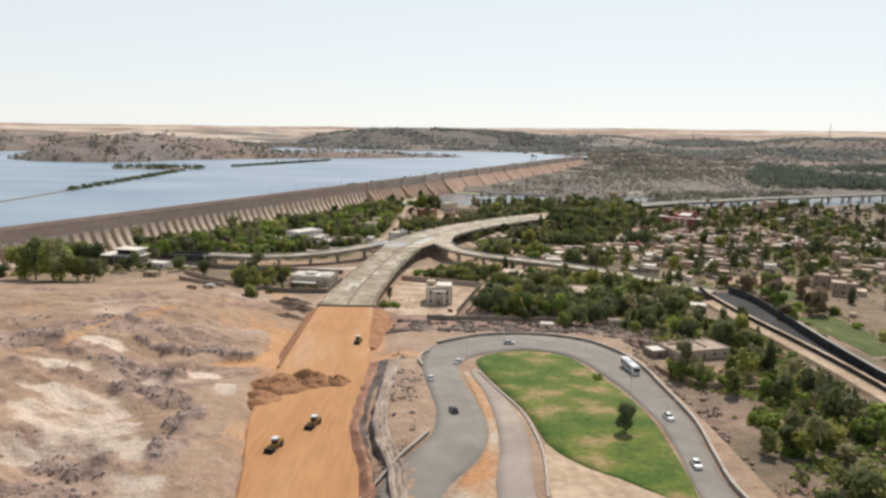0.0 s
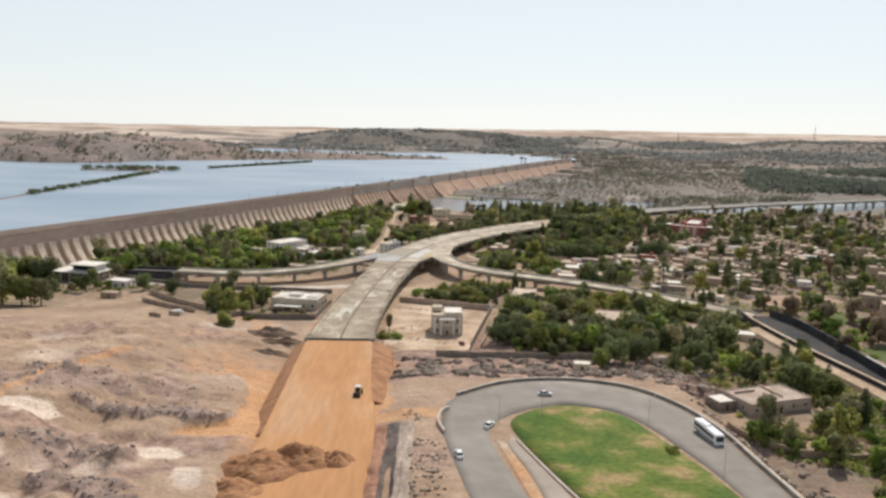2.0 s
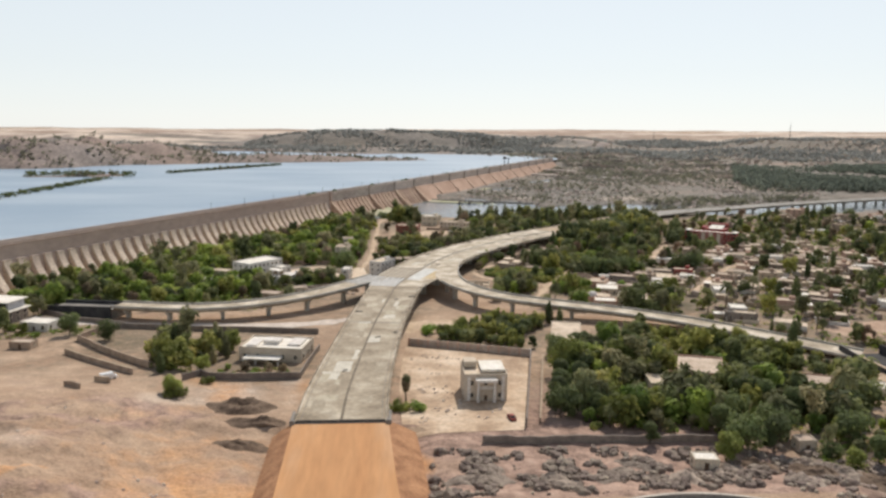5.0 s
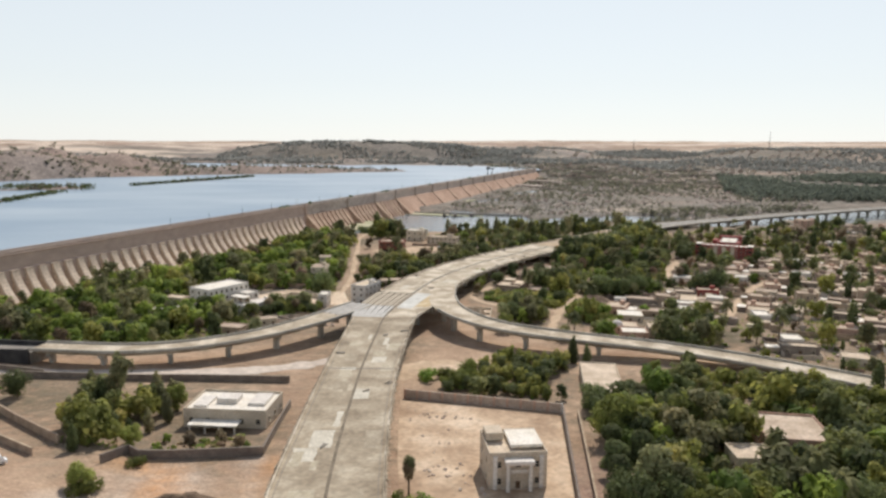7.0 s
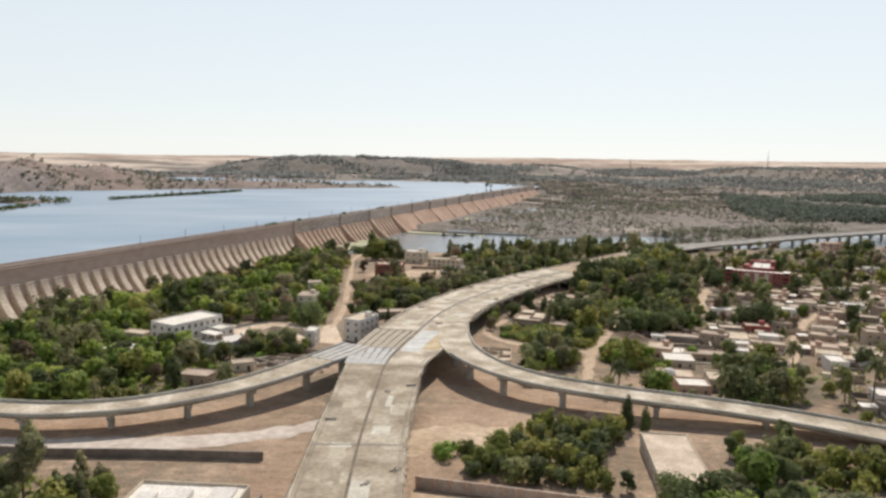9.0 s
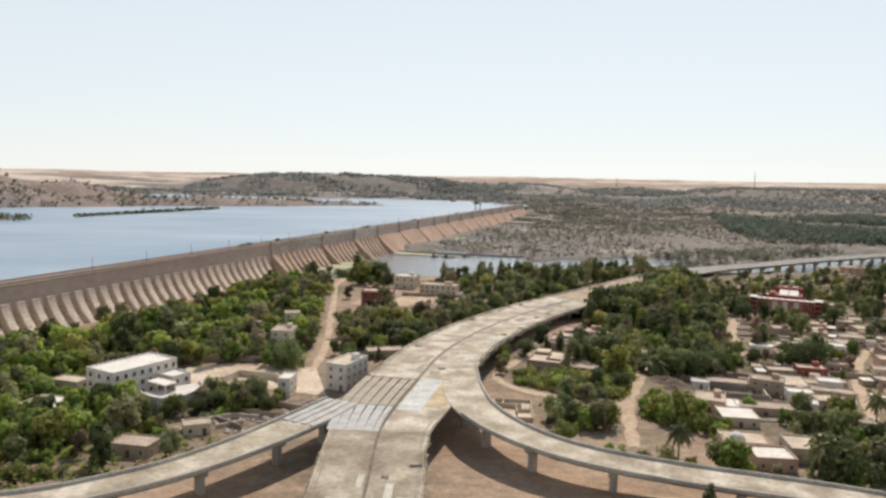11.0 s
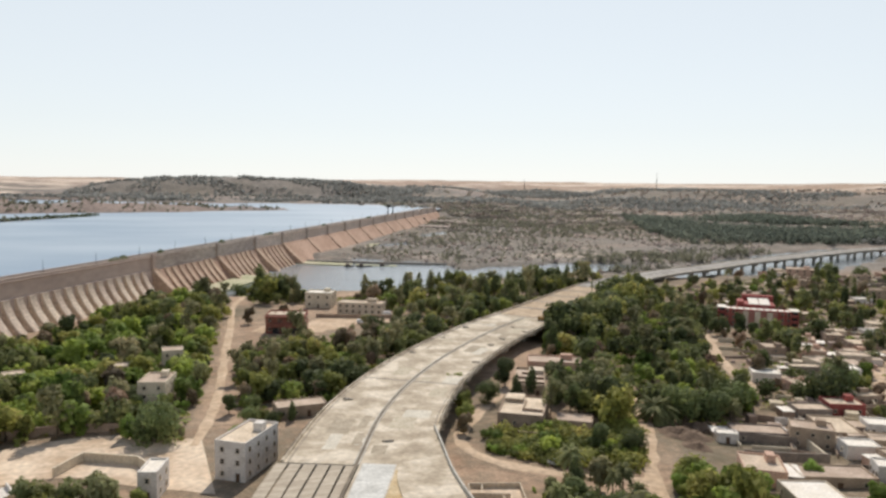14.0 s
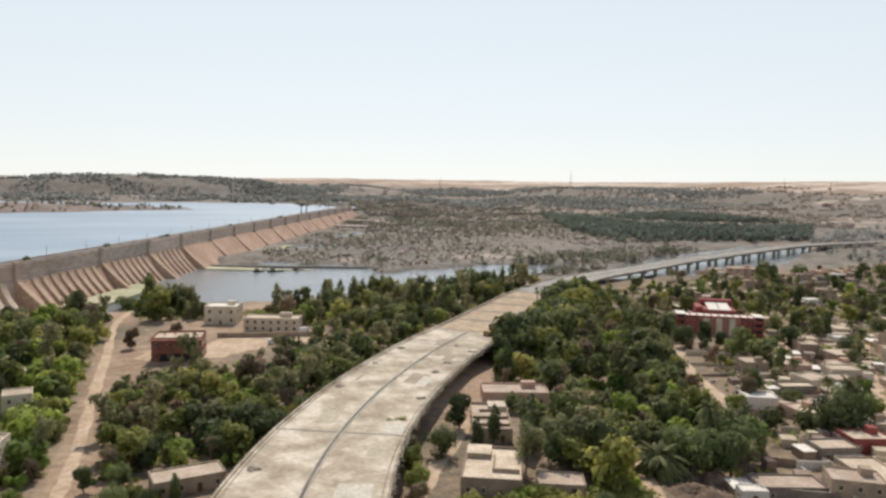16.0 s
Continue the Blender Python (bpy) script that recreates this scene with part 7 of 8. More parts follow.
def car(x, y, turn, paint, label, z):
    root = thing("car", label, "car", pose(x, y, z, 0, 0, turn), "cars on the loop road")
    outline([(-2.1, .3), (2.1, .3), (2.15, .75), (1.95, .92), (.9, 1.0), (-1.9, 1.02), (-2.15, .85)], 0.86, 0.06).part("body", paint, root)
    outline([(-1.75, 1.0), (1.05, .98), (.35, 1.44), (-1.2, 1.48)], 0.78, 0.14).part("cabin_glass", GLASS, root)
    outline([(-1.15, 1.46), (.3, 1.43), (.2, 1.5), (-1.05, 1.54)], 0.64, 0.04).part("roof", paint, root)
    for s in (-0.6, 0.6):
        Shape().box(2.12, s, 0.62, 0.08, 0.34, 0.16).part("headlight", WHITE_WALL, root)
        Shape().box(-2.13, s, 0.68, 0.08, 0.3, 0.16).part("tail_light", RED_WALL, root)
    wheels(root, ((1.35, .8), (1.35, -.8), (-1.3, .8), (-1.3, -.8)), 0.9)


def road_z(x, y):
    return land(x, y) + 0.13


car(-3.2, 222, 95, WHITE_PAINT, "white car driving on the loop road", road_z(-3.2, 222))
car(3.6, 190, 105, DARK_PAINT, "dark grey car driving on the loop road", road_z(3.6, 190))
car(6.0, 243, 60, WHITE_PAINT, "small white car at the road bend", road_z(6, 243))
car(26, 272, -4, SILVER_PAINT, "silver car on the loop bend", road_z(26, 272))
car(61.5, 187, -85, WHITE_PAINT, "white car driving on the outer road", road_z(61.5, 187))
car(58.7, 157, -92, WHITE_PAINT, "white car driving on the outer road", road_z(58.7, 157))
car(4.0, 349, 100, RED_WALL, "dark red car parked beside the villa", land(4, 349) + 0.1)
car(41.5, 583, -30, WHITE_PAINT, "white car parked on a village lane", land(41.5, 583) + 0.14)

bus = thing("bus", "white coach with a dark window band on the loop road", "bus", pose(63.6, 236.5, road_z(63.6, 236.5) - 0.03, 0, 0, -83))
outline([(-5.9, .45), (5.8, .45), (5.95, 1.2), (5.75, 3.05), (5.5, 3.2), (-5.8, 3.2), (-5.95, 3.0)], 1.25, 0.06).part("body", WHITE_PAINT, bus)
for s in (-1.0, 1.0):
    Shape().box(-0.4, s * 1.225, 1.55, 10.2, 0.06, 1.0).part("window_band", GLASS, bus, "dark tinted side windows")
    Shape().box(0, s * 1.25, 0.7, 11.0, 0.05, 0.35).part("stripe", DARK_PAINT, bus)
Shape().box(5.83, 0, 1.35, 0.22, 2.2, 1.4, 0, 0.04).part("windscreen", GLASS, bus)
Shape().box(-5.95, 0, 1.7, 0.12, 2.0, 0.9).part("rear_window", GLASS, bus)
Shape().box(-1.5, 0, 3.203, 3.0, 1.7, 0.28, 0, 0.06).part("roof_unit", WHITE_PAINT, bus)
wheels(bus, ((3.7, 1.1), (3.7, -1.1), (-3.4, 1.1), (-3.4, -1.1)), 1.4)


def on_ramp(x, y):
    return float(np.interp(y, RAMP_Y, [p[2] for p in RAMP_LINE])) + 0.0


def loader(x, y, turn, label):
    root = thing("wheel_loader", label, "construction machine", pose(x, y, on_ramp(x, y), 0, 0, turn) @ Matrix.Scale(0.82, 4), "earth-moving machines")
    outline([(-3.4, .9), (-.4, .8), (-.2, 1.9), (-3.3, 2.1)], 1.05, 0.15).part("engine_body", YELLOW_PAINT, root)
    outline([(-.6, .8), (2.2, .8), (2.2, 1.4), (.6, 1.7), (-.6, 1.7)], 0.8, 0.1).part("front_frame", YELLOW_PAINT, root)
    outline([(-1.0, 1.9), (.7, 1.7), (.6, 3.2), (-.9, 3.25)], 0.8, 0.1).part("cab", GLASS, root)
    Shape().box(-0.15, 0, 3.25, 2.0, 1.9, 0.18, 0, 0.05).part("cab_roof", WHITE_PAINT, root)
    for s in (-0.6, 0.6):
        Shape().tube((1.0, s, 1.7), (3.6, s, .8), 0.2, 0.16, 8).part("lift_arm", YELLOW_PAINT, root)
    outline([(3.3, .15), (4.6, .1), (4.5, .35), (3.7, .5), (3.75, 1.35), (3.35, 1.3)], 1.5).part("bucket", DARK_METAL, root)
    wheels(root, ((1.8, 1.1), (1.8, -1.1), (-2.2, 1.1), (-2.2, -1.1)), 2.0)


loader(-41.0, 171, -108, "yellow-brown wheel loader on the earth ramp")
loader(-34.0, 186, -108, "yellow-brown wheel loader beside fresh earth")
roller = thing("road_roller", "dark road roller compacting the earth ramp", "construction machine", pose(-32, 270, on_ramp(-32, 270), 0, 0, -95), "earth-moving machines")
Shape().tube((1.9, -1.05, .75), (1.9, 1.05, .75), 0.75, 0.75, 18).part("drum", DARK_METAL, roller)
outline([(-2.6, .6), (.9, .6), (.9, 1.3), (-.2, 1.7), (-2.6, 1.6)], 0.9, 0.1).part("engine_body", YELLOW_PAINT, roller)
outline([(-.9, 1.6), (.6, 1.4), (.5, 2.8), (-.8, 2.85)], 0.7, 0.08).part("cab", GLASS, roller)
Shape().box(-0.15, 0, 2.85, 1.7, 1.6, 0.15, 0, 0.04).part("cab_roof", WHITE_PAINT, roller)
Shape().box(1.6, 0, 0.7, 1.9, 2.4, 0.3, 0, 0.05).part("drum_frame", YELLOW_PAINT, roller)
wheels(roller, ((-1.6, .95), (-1.6, -.95)), 1.9)
crane = thing("site_crane", "small yellow crane at the edge of the unfinished deck", "construction machine", pose(112, 757, 4.35, 0, 0, 40) @ Matrix.Scale(1.5, 4), "earth-moving machines")
Shape().box(0, 0, 0.5, 5.5, 2.2, 1.2, 0, 0.15).part("chassis", YELLOW_PAINT, crane)
Shape().box(1.2, 0, 1.7, 1.8, 1.6, 1.4, 0, 0.1).part("cab", GLASS, crane)
Shape().tube((-1, 0, 1.7), (4.5, 0, 5.2), 0.28, 0.18, 8).part("boom", YELLOW_PAINT, crane)
wheels(crane, ((1.9, 1.0), (1.9, -1.0), (-1.9, 1.0), (-1.9, -1.0)), 1.4)
for x, y, turn in ((-123, 379.5, 35), (22, 790, -10), (40, 812, 20)):
    van = thing("van", "white van parked on sandy ground", "van", pose(x, y, land(x, y) + 0.1, 0, 0, turn), "parked vans")
    outline([(-2.5, .35), (2.5, .35), (2.55, 1.0), (1.9, 1.2), (1.4, 2.1), (-2.5, 2.2)], 0.95, 0.08).part("body", WHITE_PAINT, van)
    outline([(1.45, 1.25), (1.95, 1.2), (1.5, 1.95), (1.2, 1.95)], 0.9, 0.08).part("windscreen", GLASS, van)
    wheels(van, ((1.6, .85), (1.6, -.85), (-1.6, .85), (-1.6, -.85)), 1.0)


# ---- trees ----
def leaf_mesh(name, blobs, leaves, size, material, seed, droop=0.0):
    """A crown of many small leaf sprays on lumpy clumps, with gaps and a ragged outline."""
    r = random.Random(seed)
    v, f = [], []
    total = sum(b[3] ** 2 for b in blobs)
    for bx, by, bz, br in blobs:
        for _ in range(max(6, int(leaves * br * br / total))):
            u, w = r.uniform(-1, 1), r.uniform(0, 2 * math.pi)
            k = math.sqrt(1 - u * u)
            rad = br * (0.62 + 0.45 * r.random())
            d = Vector((k * math.cos(w), k * math.sin(w), u))
            c = Vector((bx, by, bz)) + d * rad
            c.z -= droop * r.random() * br
            up = (d * 1.1 + Vector((r.uniform(-.6, .6), r.uniform(-.6, .6), r.uniform(-.2, .8)))).normalized()
            a = up.orthogonal().normalized()
            a.rotate(Matrix.Rotation(r.uniform(0, 6.28), 3, up))
            b = up.cross(a)
            s = size * r.uniform(0.6, 1.4)
            i = len(v)
            v += [tuple(c + a * s * .62), tuple(c - a * s * .36 + b * s * .46), tuple(c - a * s * .36 - b * s * .46)]
            f.append((i, i + 1, i + 2))
    me = bpy.data.meshes.new(name)
    me.from_pydata(v, [], f)
    me.materials.append(material)
    return me


def crown_blobs(r, n, height, spread, low=0.35):
    out = [(0, 0, height * 0.68, spread * 0.62)]
    for _ in range(n):
        w, k = r.uniform(0, 6.28), r.uniform(0.25, 0.72)
        out.append((math.cos(w) * spread * k, math.sin(w) * spread * k, height * r.uniform(low + 0.08, 0.88), spread * r.uniform(0.26, 0.46)))
    return out


def trunk_mesh(height, radius, limbs, seed, spread):
    r = random.Random(seed)
    sh = Shape()
    p, rad = Vector((0, 0, -0.6)), radius
    for k in range(4):
        q = p + Vector((r.uniform(-.25, .25), r.uniform(-.25, .25), height * 0.2))
        sh.tube(p, q, rad, rad * 0.8, 7, False)
        p, rad = q, rad * 0.8
    for i in range(limbs):
        w = 6.28 * i / limbs + r.uniform(-.4, .4)
        a = Vector((0, 0, height * r.uniform(0.28, 0.5)))
        sh.tube(a, a + Vector((math.cos(w) * spread * .6, math.sin(w) * spread * .6, height * r.uniform(.18, .34))), radius * .5, radius * .14, 6, False)
    return sh.mesh("trunk", BARK)


TREES, THIN = {}, {}


def tree_kind(key, label, crown, trunk, group, thin=None, stem=2.5):
    stub = Shape().tube((0, 0, -.5), (0, 0, stem), .26, .18, 5, False).mesh("trunk", BARK)
    THIN[key] = (thin or crown, stub, label + "s" if not label.endswith("crown") else label)
    root = thing("tree", label, "tree", pose(0, 0, -500), group)
    piece("trunk", trunk, root)
    piece("crown", crown, root)
    TREES[key] = root


rt = random.Random(3)
# broad crowns: height, spread, number of clumps, how low the clumps hang
for i, (mtl, tone_word, h, s, clumps, hang) in enumerate((
        (LEAF, "green", 8.6, 4.2, 15, 0.10), (LEAF, "green", 7.4, 4.9, 17, 0.12), (LEAF_DARK, "dark green", 9.4, 3.9, 14, 0.08), (LEAF_DARK, "dark green", 8.2, 5.0, 18, 0.10),
        (LEAF_FRESH, "fresh green", 6.6, 3.8, 12, 0.08), (LEAF_DRY, "dry brownish", 8.4, 3.2, 12, 0.15), (LEAF_DARK, "dark green", 7.2, 5.6, 20, 0.06), (LEAF_GREY, "grey-green", 9.0, 3.8, 13, 0.2))):
    blobs = crown_blobs(rt, clumps, h, s, hang)
    tree_kind("broad%d" % i, "broad %s leafy tree with an uneven crown" % tone_word, leaf_mesh("crown", blobs, 2300, 0.60, mtl, 40 + i), trunk_mesh(h, 0.26, 5, 50 + i, s), "grove trees", leaf_mesh("crown", blobs, 400, 1.34, GROVE[mtl], 140 + i))
for i, mtl in enumerate((LEAF_DARK, LEAF_GREY)):
    blobs = [(rt.uniform(-.5, .5) * k, rt.uniform(-.5, .5) * k, 1.6 + 1.25 * j, 2.1 * k) for j, k in enumerate((0.8, 1.0, 1.05, 0.95, 0.9, 0.75, 0.55, 0.3))]
    tree_kind("tall%d" % i, ("tall narrow dark green feathery tree", "tall narrow grey-green feathery tree")[i], leaf_mesh("crown", blobs, 1800, 0.5, mtl, 70 + i, 0.3), trunk_mesh(10, 0.22, 3, 75 + i, 1.2), "tall narrow trees", leaf_mesh("crown", blobs, 340, 1.1, GROVE[mtl], 170 + i, 0.3))
# tall trees with bare stems and loose, lopsided crowns
for i, mtl in enumerate((LEAF_GREY, LEAF_DARK, LEAF_DRY)):
    blobs = [(rt.uniform(-2.6, 2.6), rt.uniform(-2.6, 2.6), rt.uniform(5.2, 11.6), rt.uniform(1.1, 2.0)) for _ in range(13)]
    tree_kind("gum%d" % i, ("tall grey-green tree with a loose open crown", "tall dark green tree with a loose open crown", "tall half-dry brown tree with a thin crown")[i], leaf_mesh("crown", blobs, 1700, 0.52, mtl, 100 + i, 0.35), trunk_mesh(13, 0.24, 6, 105 + i, 2.4), "tall open trees", leaf_mesh("crown", blobs, 360, 1.1, GROVE[mtl], 200 + i, 0.35), 6.5)
for i, mtl in enumerate((LEAF_FRESH, LEAF, LEAF_DRY)):
    blobs = [(rt.uniform(-1.9, 1.9), rt.uniform(-1.9, 1.9), rt.uniform(.5, 1.8), rt.uniform(.8, 1.4)) for _ in range(9)]
    tree_kind("bush%d" % i, ("low spreading fresh green bush", "low spreading green bush", "low dry brownish bush")[i], leaf_mesh("crown", blobs, 1000, 0.45, mtl, 80 + i), trunk_mesh(1.6, 0.1, 4, 85 + i, 1.4), "bushes", leaf_mesh("crown", blobs, 230, 0.95, GROVE[mtl], 180 + i), 1.0)


def palm_mesh(seed, base, count, reach, material):
    """Arching fronds with two hanging rows of leaflets each."""
    r = random.Random(seed)
    v, f = [], []
    for i in range(count):
        w, rise = r.uniform(0, 6.28), r.uniform(-0.75, 1.5)
        out, length = Vector((math.cos(w), math.sin(w), 0)), reach * r.uniform(0.8, 1.12)
        side = Vector((-math.sin(w), math.cos(w), 0))
        pts = [Vector((0, 0, base)) + out * length * k * (1.0 if rise < 0.9 else 0.6) + Vector((0, 0, rise * length * .62 * k - (1.5 - rise * .45) * length * .5 * k * k)) for k in (0, .3, .6, .85, 1)]
        for k in range(4):
            wa, wb = (.10, .48, .52, .34, .04)[k], (.10, .48, .52, .34, .04)[k + 1]
            for s in (-1, 1):
                j = len(v)
                v += [tuple(pts[k]), tuple(pts[k + 1]), tuple(pts[k + 1] + side * s * wb - Vector((0, 0, .26))), tuple(pts[k] + side * s * wa - Vector((0, 0, .26)))]
                f.append((j, j + 1, j + 2, j + 3))
    me = bpy.data.meshes.new("crown")
    me.from_pydata(v, [], f)
    me.materials.append(material)
    return me


# date palms on stems, and squat ones whose fronds reach the ground
for i, (tall, count, reach) in enumerate(((8.2, 52, 3.3), (10.5, 46, 3.0), (3.6, 84, 5.2))):
    sh = Shape()
    for k in range(6):
        step = (tall + 0.3) / 6
        sh.tube((.1 * math.sin(k), .08 * k, k * step - .5), (.1 * math.sin(k + 1), .08 * (k + 1), (k + 1) * step - .5), .29 - .012 * k, .26 - .012 * k, 8, False)
    tree_kind("palm%d" % i, "date palm with a rough trunk and drooping fronds" if i < 2 else "squat spreading date palm with fronds down to the ground", palm_mesh(90 + i, tall - 0.4, count, reach, PALM_LEAF), sh.mesh("trunk", BARK), "palms", palm_mesh(90 + i, tall - 0.4, count, reach, GROVE[PALM_LEAF]), tall - 0.4)
sh = Shape().tube((0, 0, -.5), (0, 0, 6.2), .28, .2, 8, False)
tree_kind("skirt", "fan palm with a skirt of dead brown fronds", leaf_mesh("crown", [(0, 0, 7.2, 1.5), (0, 0, 5.9, 1.25), (0, 0, 4.9, 1.05)], 900, 0.5, LEAF_DRY, 97, 0.4), sh.mesh("trunk", BARK), "palms")
piece("fronds", leaf_mesh("fronds", [(0, 0, 8.2, 1.3), (0.4, 0, 7.8, 1.2)], 400, 0.5, PALM_LEAF, 98), TREES["skirt"])

FIRST = set(TREES)


def plant(key, x, y, size, turn, stretch=1.0):
    m = pose(x, y, land(x, y), 0, 0, turn) @ Matrix.Diagonal((size, size, size * stretch, 1))
    if key in FIRST:
        FIRST.discard(key)
        TREES[key].matrix_basis = m
    else:
        copy_thing(TREES[key], m @ Matrix.Diagonal((*[1 / k for k in TREES[key].scale], 1)))


LINES = np.array([(p[0], p[1], 19.5 if p[1] > 515 else 15.5) for p in MAIN_LINE] + [(p[0], p[1], 9.0) for p in ll] + [(p[0], p[1], 17.0 if p[0] > 30 else 9.0) for p in rl] + [(p[0], p[1], 12.0) for p in dl] + [(p[0], p[1], 8.5) for p in el] + [(p[0], p[1], h + 1.8) for t, h in TRACKS for p in spline(t, 5)]
                 + [(p[0], p[1], 9.0) for p in spline([(-200, 484), (-142, 472), (-94, 468), (-54, 478), (-36, 490)], 6)] + [(p[0], p[1], 12.0) for p in spline([(-104, 614), (-82, 618), (-70, 613), (-55, 610)], 4)] + [(-52, 597, 8.0)]
                 + [(p[0], p[1], 15.0) for p in spline([(-30, 790), (-10, 782), (15, 800), (40, 806)], 4)])


def free(x, y, pad=1.5):
    if np.any(np.hypot(LINES[:, 0] - x, LINES[:, 1] - y) < LINES[:, 2] + pad * 0.6):
        return False
    if any(math.hypot(x - a, y - b) < r + pad for a, b, r in BLOCKS):
        return False
    q = np.array((x, y)) - DAM_A
    if np.dot(q, DAM_N) < 24 and np.dot(q, DAM_D) < 1640:
        return False
    return land(x, y) > POOL_Z + 0.3


MIX = {"grove": ("broad0", "broad1", "broad4", "broad3", "broad6", "bush0", "bush0", "bush1", "broad2", "broad7", "broad4", "gum0", "broad5"),
       "dense": ("broad2", "broad3", "broad0", "broad6", "gum0", "gum1", "broad5", "broad4", "palm0", "palm1", "bush0", "palm2", "broad1", "broad6", "tall0"),
       "village": ("broad3", "broad2", "broad0", "tall0", "palm0", "palm1", "bush1", "broad5", "broad1", "gum1", "broad6", "broad7"),
       "mixed": ("broad3", "broad0", "gum1", "tall1", "tall0", "bush0", "broad2", "bush1", "broad1", "gum0"),
       "shade": ("broad0", "broad1", "broad3", "broad2"), "lush": ("broad4", "broad4", "broad0", "bush0", "broad1"),
       "carpet": ("bush0", "bush0", "bush0", "bush1", "broad4", "broad4"),
       "orchard": ("bush1", "bush1", "bush1", "bush0", "bush1"),
       "garden": ("broad0", "bush0", "broad4", "bush1", "broad1", "broad6", "broad3", "broad7", "palm0", "broad2", "gum0"), "scrub": ("bush0", "bush1", "bush2", "broad5", "broad4")}
rp = random.Random(21)
REST = {}  # kinds of trees past counting: places, sizes and turns
SPINE = np.array([(p[0], p[1]) for p in MAIN_LINE if p[1] < 800])
for zone, count, single, kind, lo, hi in ZONES:
    zx, zy = [p[0] for p in zone], [p[1] for p in zone]
    tries, near = 0, []
    while len(near) < count and tries < count * 30:
        tries += 1
        x, y = rp.uniform(min(zx), max(zx)), rp.uniform(min(zy), max(zy))
        if not inside(zone, x, y) or not free(x, y, 0.8):
            continue
        gap = (3.2 if kind not in ("orchard", "carpet") else 1.8) if tries < count * 12 else 2.4
        if any(abs(x - a) < gap and abs(y - b) < gap for a, b in near):
            continue
        near.append((x, y))
    near.sort(key=lambda q: np.min(np.hypot(SPINE[:, 0] - q[0], SPINE[:, 1] - q[1])))
    for i, (x, y) in enumerate(near):
        key, size, turn = rp.choice(MIX[kind]), lo * 0.8 + (hi * 1.2 - lo * 0.8) * rp.random() ** 1.7, rp.uniform(0, 360)
        high = rp.uniform(0.8, 1.25)
        if i < single * 0.24:
            plant(key, x, y, size, turn, high)
        else:
            REST.setdefault(key, []).append((x, y, land(x, y), size, turn, high))


def set_tree(key, x, y, s):
    plant(key, x, y, s, rp.uniform(0, 360))


set_tree("broad3", -226, 462, 1.9)
set_tree("broad1", -236, 470, 2.1)
set_tree("broad3", -248, 466, 2.2)
set_tree("broad0", -243, 452, 1.8)
set_tree("broad2", -256, 456, 2.0)
set_tree("gum0", -214, 402, 2.1)
set_tree("gum1", -232, 408, 2.2)
set_tree("broad0", -222, 408, 2.5)
set_tree("broad1", -206, 404, 1.9)
set_tree("broad0", -240, 412, 2.4)
set_tree("broad7", -198, 406, 1.6)
set_tree("broad3", -204, 458, 0.8)
set_tree("broad2", 47.7, 177.5, .85)
set_tree("bush1", 51, 226, .7)
set_tree("skirt", -27, 364, 1.0)
set_tree("bush1", -29, 359, 1.2)
set_tree("bush0", -24, 358, 1.1)
set_tree("broad1", -100, 368, .75)
set_tree("bush1", -98, 366, 1.3)
set_tree("tall0", -110, 391, .7)
set_tree("bush1", -92.5, 384, .9)
set_tree("tall1", -119, 452, 1.2)
set_tree("broad3", -147, 444, 1.0)
set_tree("palm2", 90, 613, 1.55)
set_tree("broad3", 101, 614, 1.45)
set_tree("broad2", 110, 609, 1.3)
set_tree("broad6", 167, 624, 1.7)
set_tree("broad3", 177, 627, 1.5)
set_tree("palm1", 72, 622, 1.15)
set_tree("palm0", 76, 628, 1.2)
set_tree("palm0", 80, 620, 1.1)
set_tree("palm1", 66, 640, 1.15)
set_tree("gum0", 57, 622, 1.0)
set_tree("gum1", 63, 620, 0.95)
set_tree("tall0", 41, 470, 1.0)
set_tree("tall0", 45, 466, .8)
set_tree("palm0", 40, 571, 1.1)
set_tree("tall0", 136, 431, 1.1)
set_tree("broad3", -40, 935, 1.4)
set_tree("broad2", -18, 922, 1.3)
set_tree("broad3", -8, 915, 1.5)
set_tree("broad2", -30, 905, 1.2)
set_tree("broad5", -33, 688, 1.1)
set_tree("broad5", -18, 812, 1.0)
set_tree("broad5", -36, 800, 1.1)
set_tree("bush0", -15, 452, 1.5)
set_tree("bush1", -10, 455, 1.3)
set_tree("tall0", 95, 905, 1.2)
set_tree("tall0", 110, 912, 1.3)
set_tree("tall1", 118, 905, 1.1)
set_tree("broad3", 19, 350, 1.09)
set_tree("broad2", 21, 360, 1.05)
set_tree("broad2", 23, 370, 0.98)
set_tree("broad2", 26, 381, 1.01)
set_tree("broad2", 23, 349, 0.86)
set_tree("broad3", 31, 350, 1.05)
set_tree("broad2", 41, 347, 1.17)
set_tree("broad2", 38, 327, 0.7)
set_tree("broad0", 54, 316, 0.86)
set_tree("broad3", 61, 321, 1.13)
set_tree("broad2", 69, 320, 1.17)
set_tree("broad3", 75, 330, 1.13)
set_tree("broad2", 89, 347, 1.05)
set_tree("broad2", 84, 354, 1.09)
set_tree("broad3", 93, 326, 1.09)
set_tree("broad2", 100, 339, 1.05)
set_tree("broad3", 97, 354, 1.01)
set_tree("broad2", 78, 362, 1.01)
set_tree("broad2", 107, 347, 0.94)
set_tree("broad3", 68, 344, 1.09)
set_tree("broad2", 60, 333, 1.01)
set_tree("broad2", 92, 312, 0.9)
set_tree("tall1", 91.5, 247.5, 0.9)
set_tree("tall0", 125, 268, 1.2)
set_tree("broad2", -43, 645, 0.75)
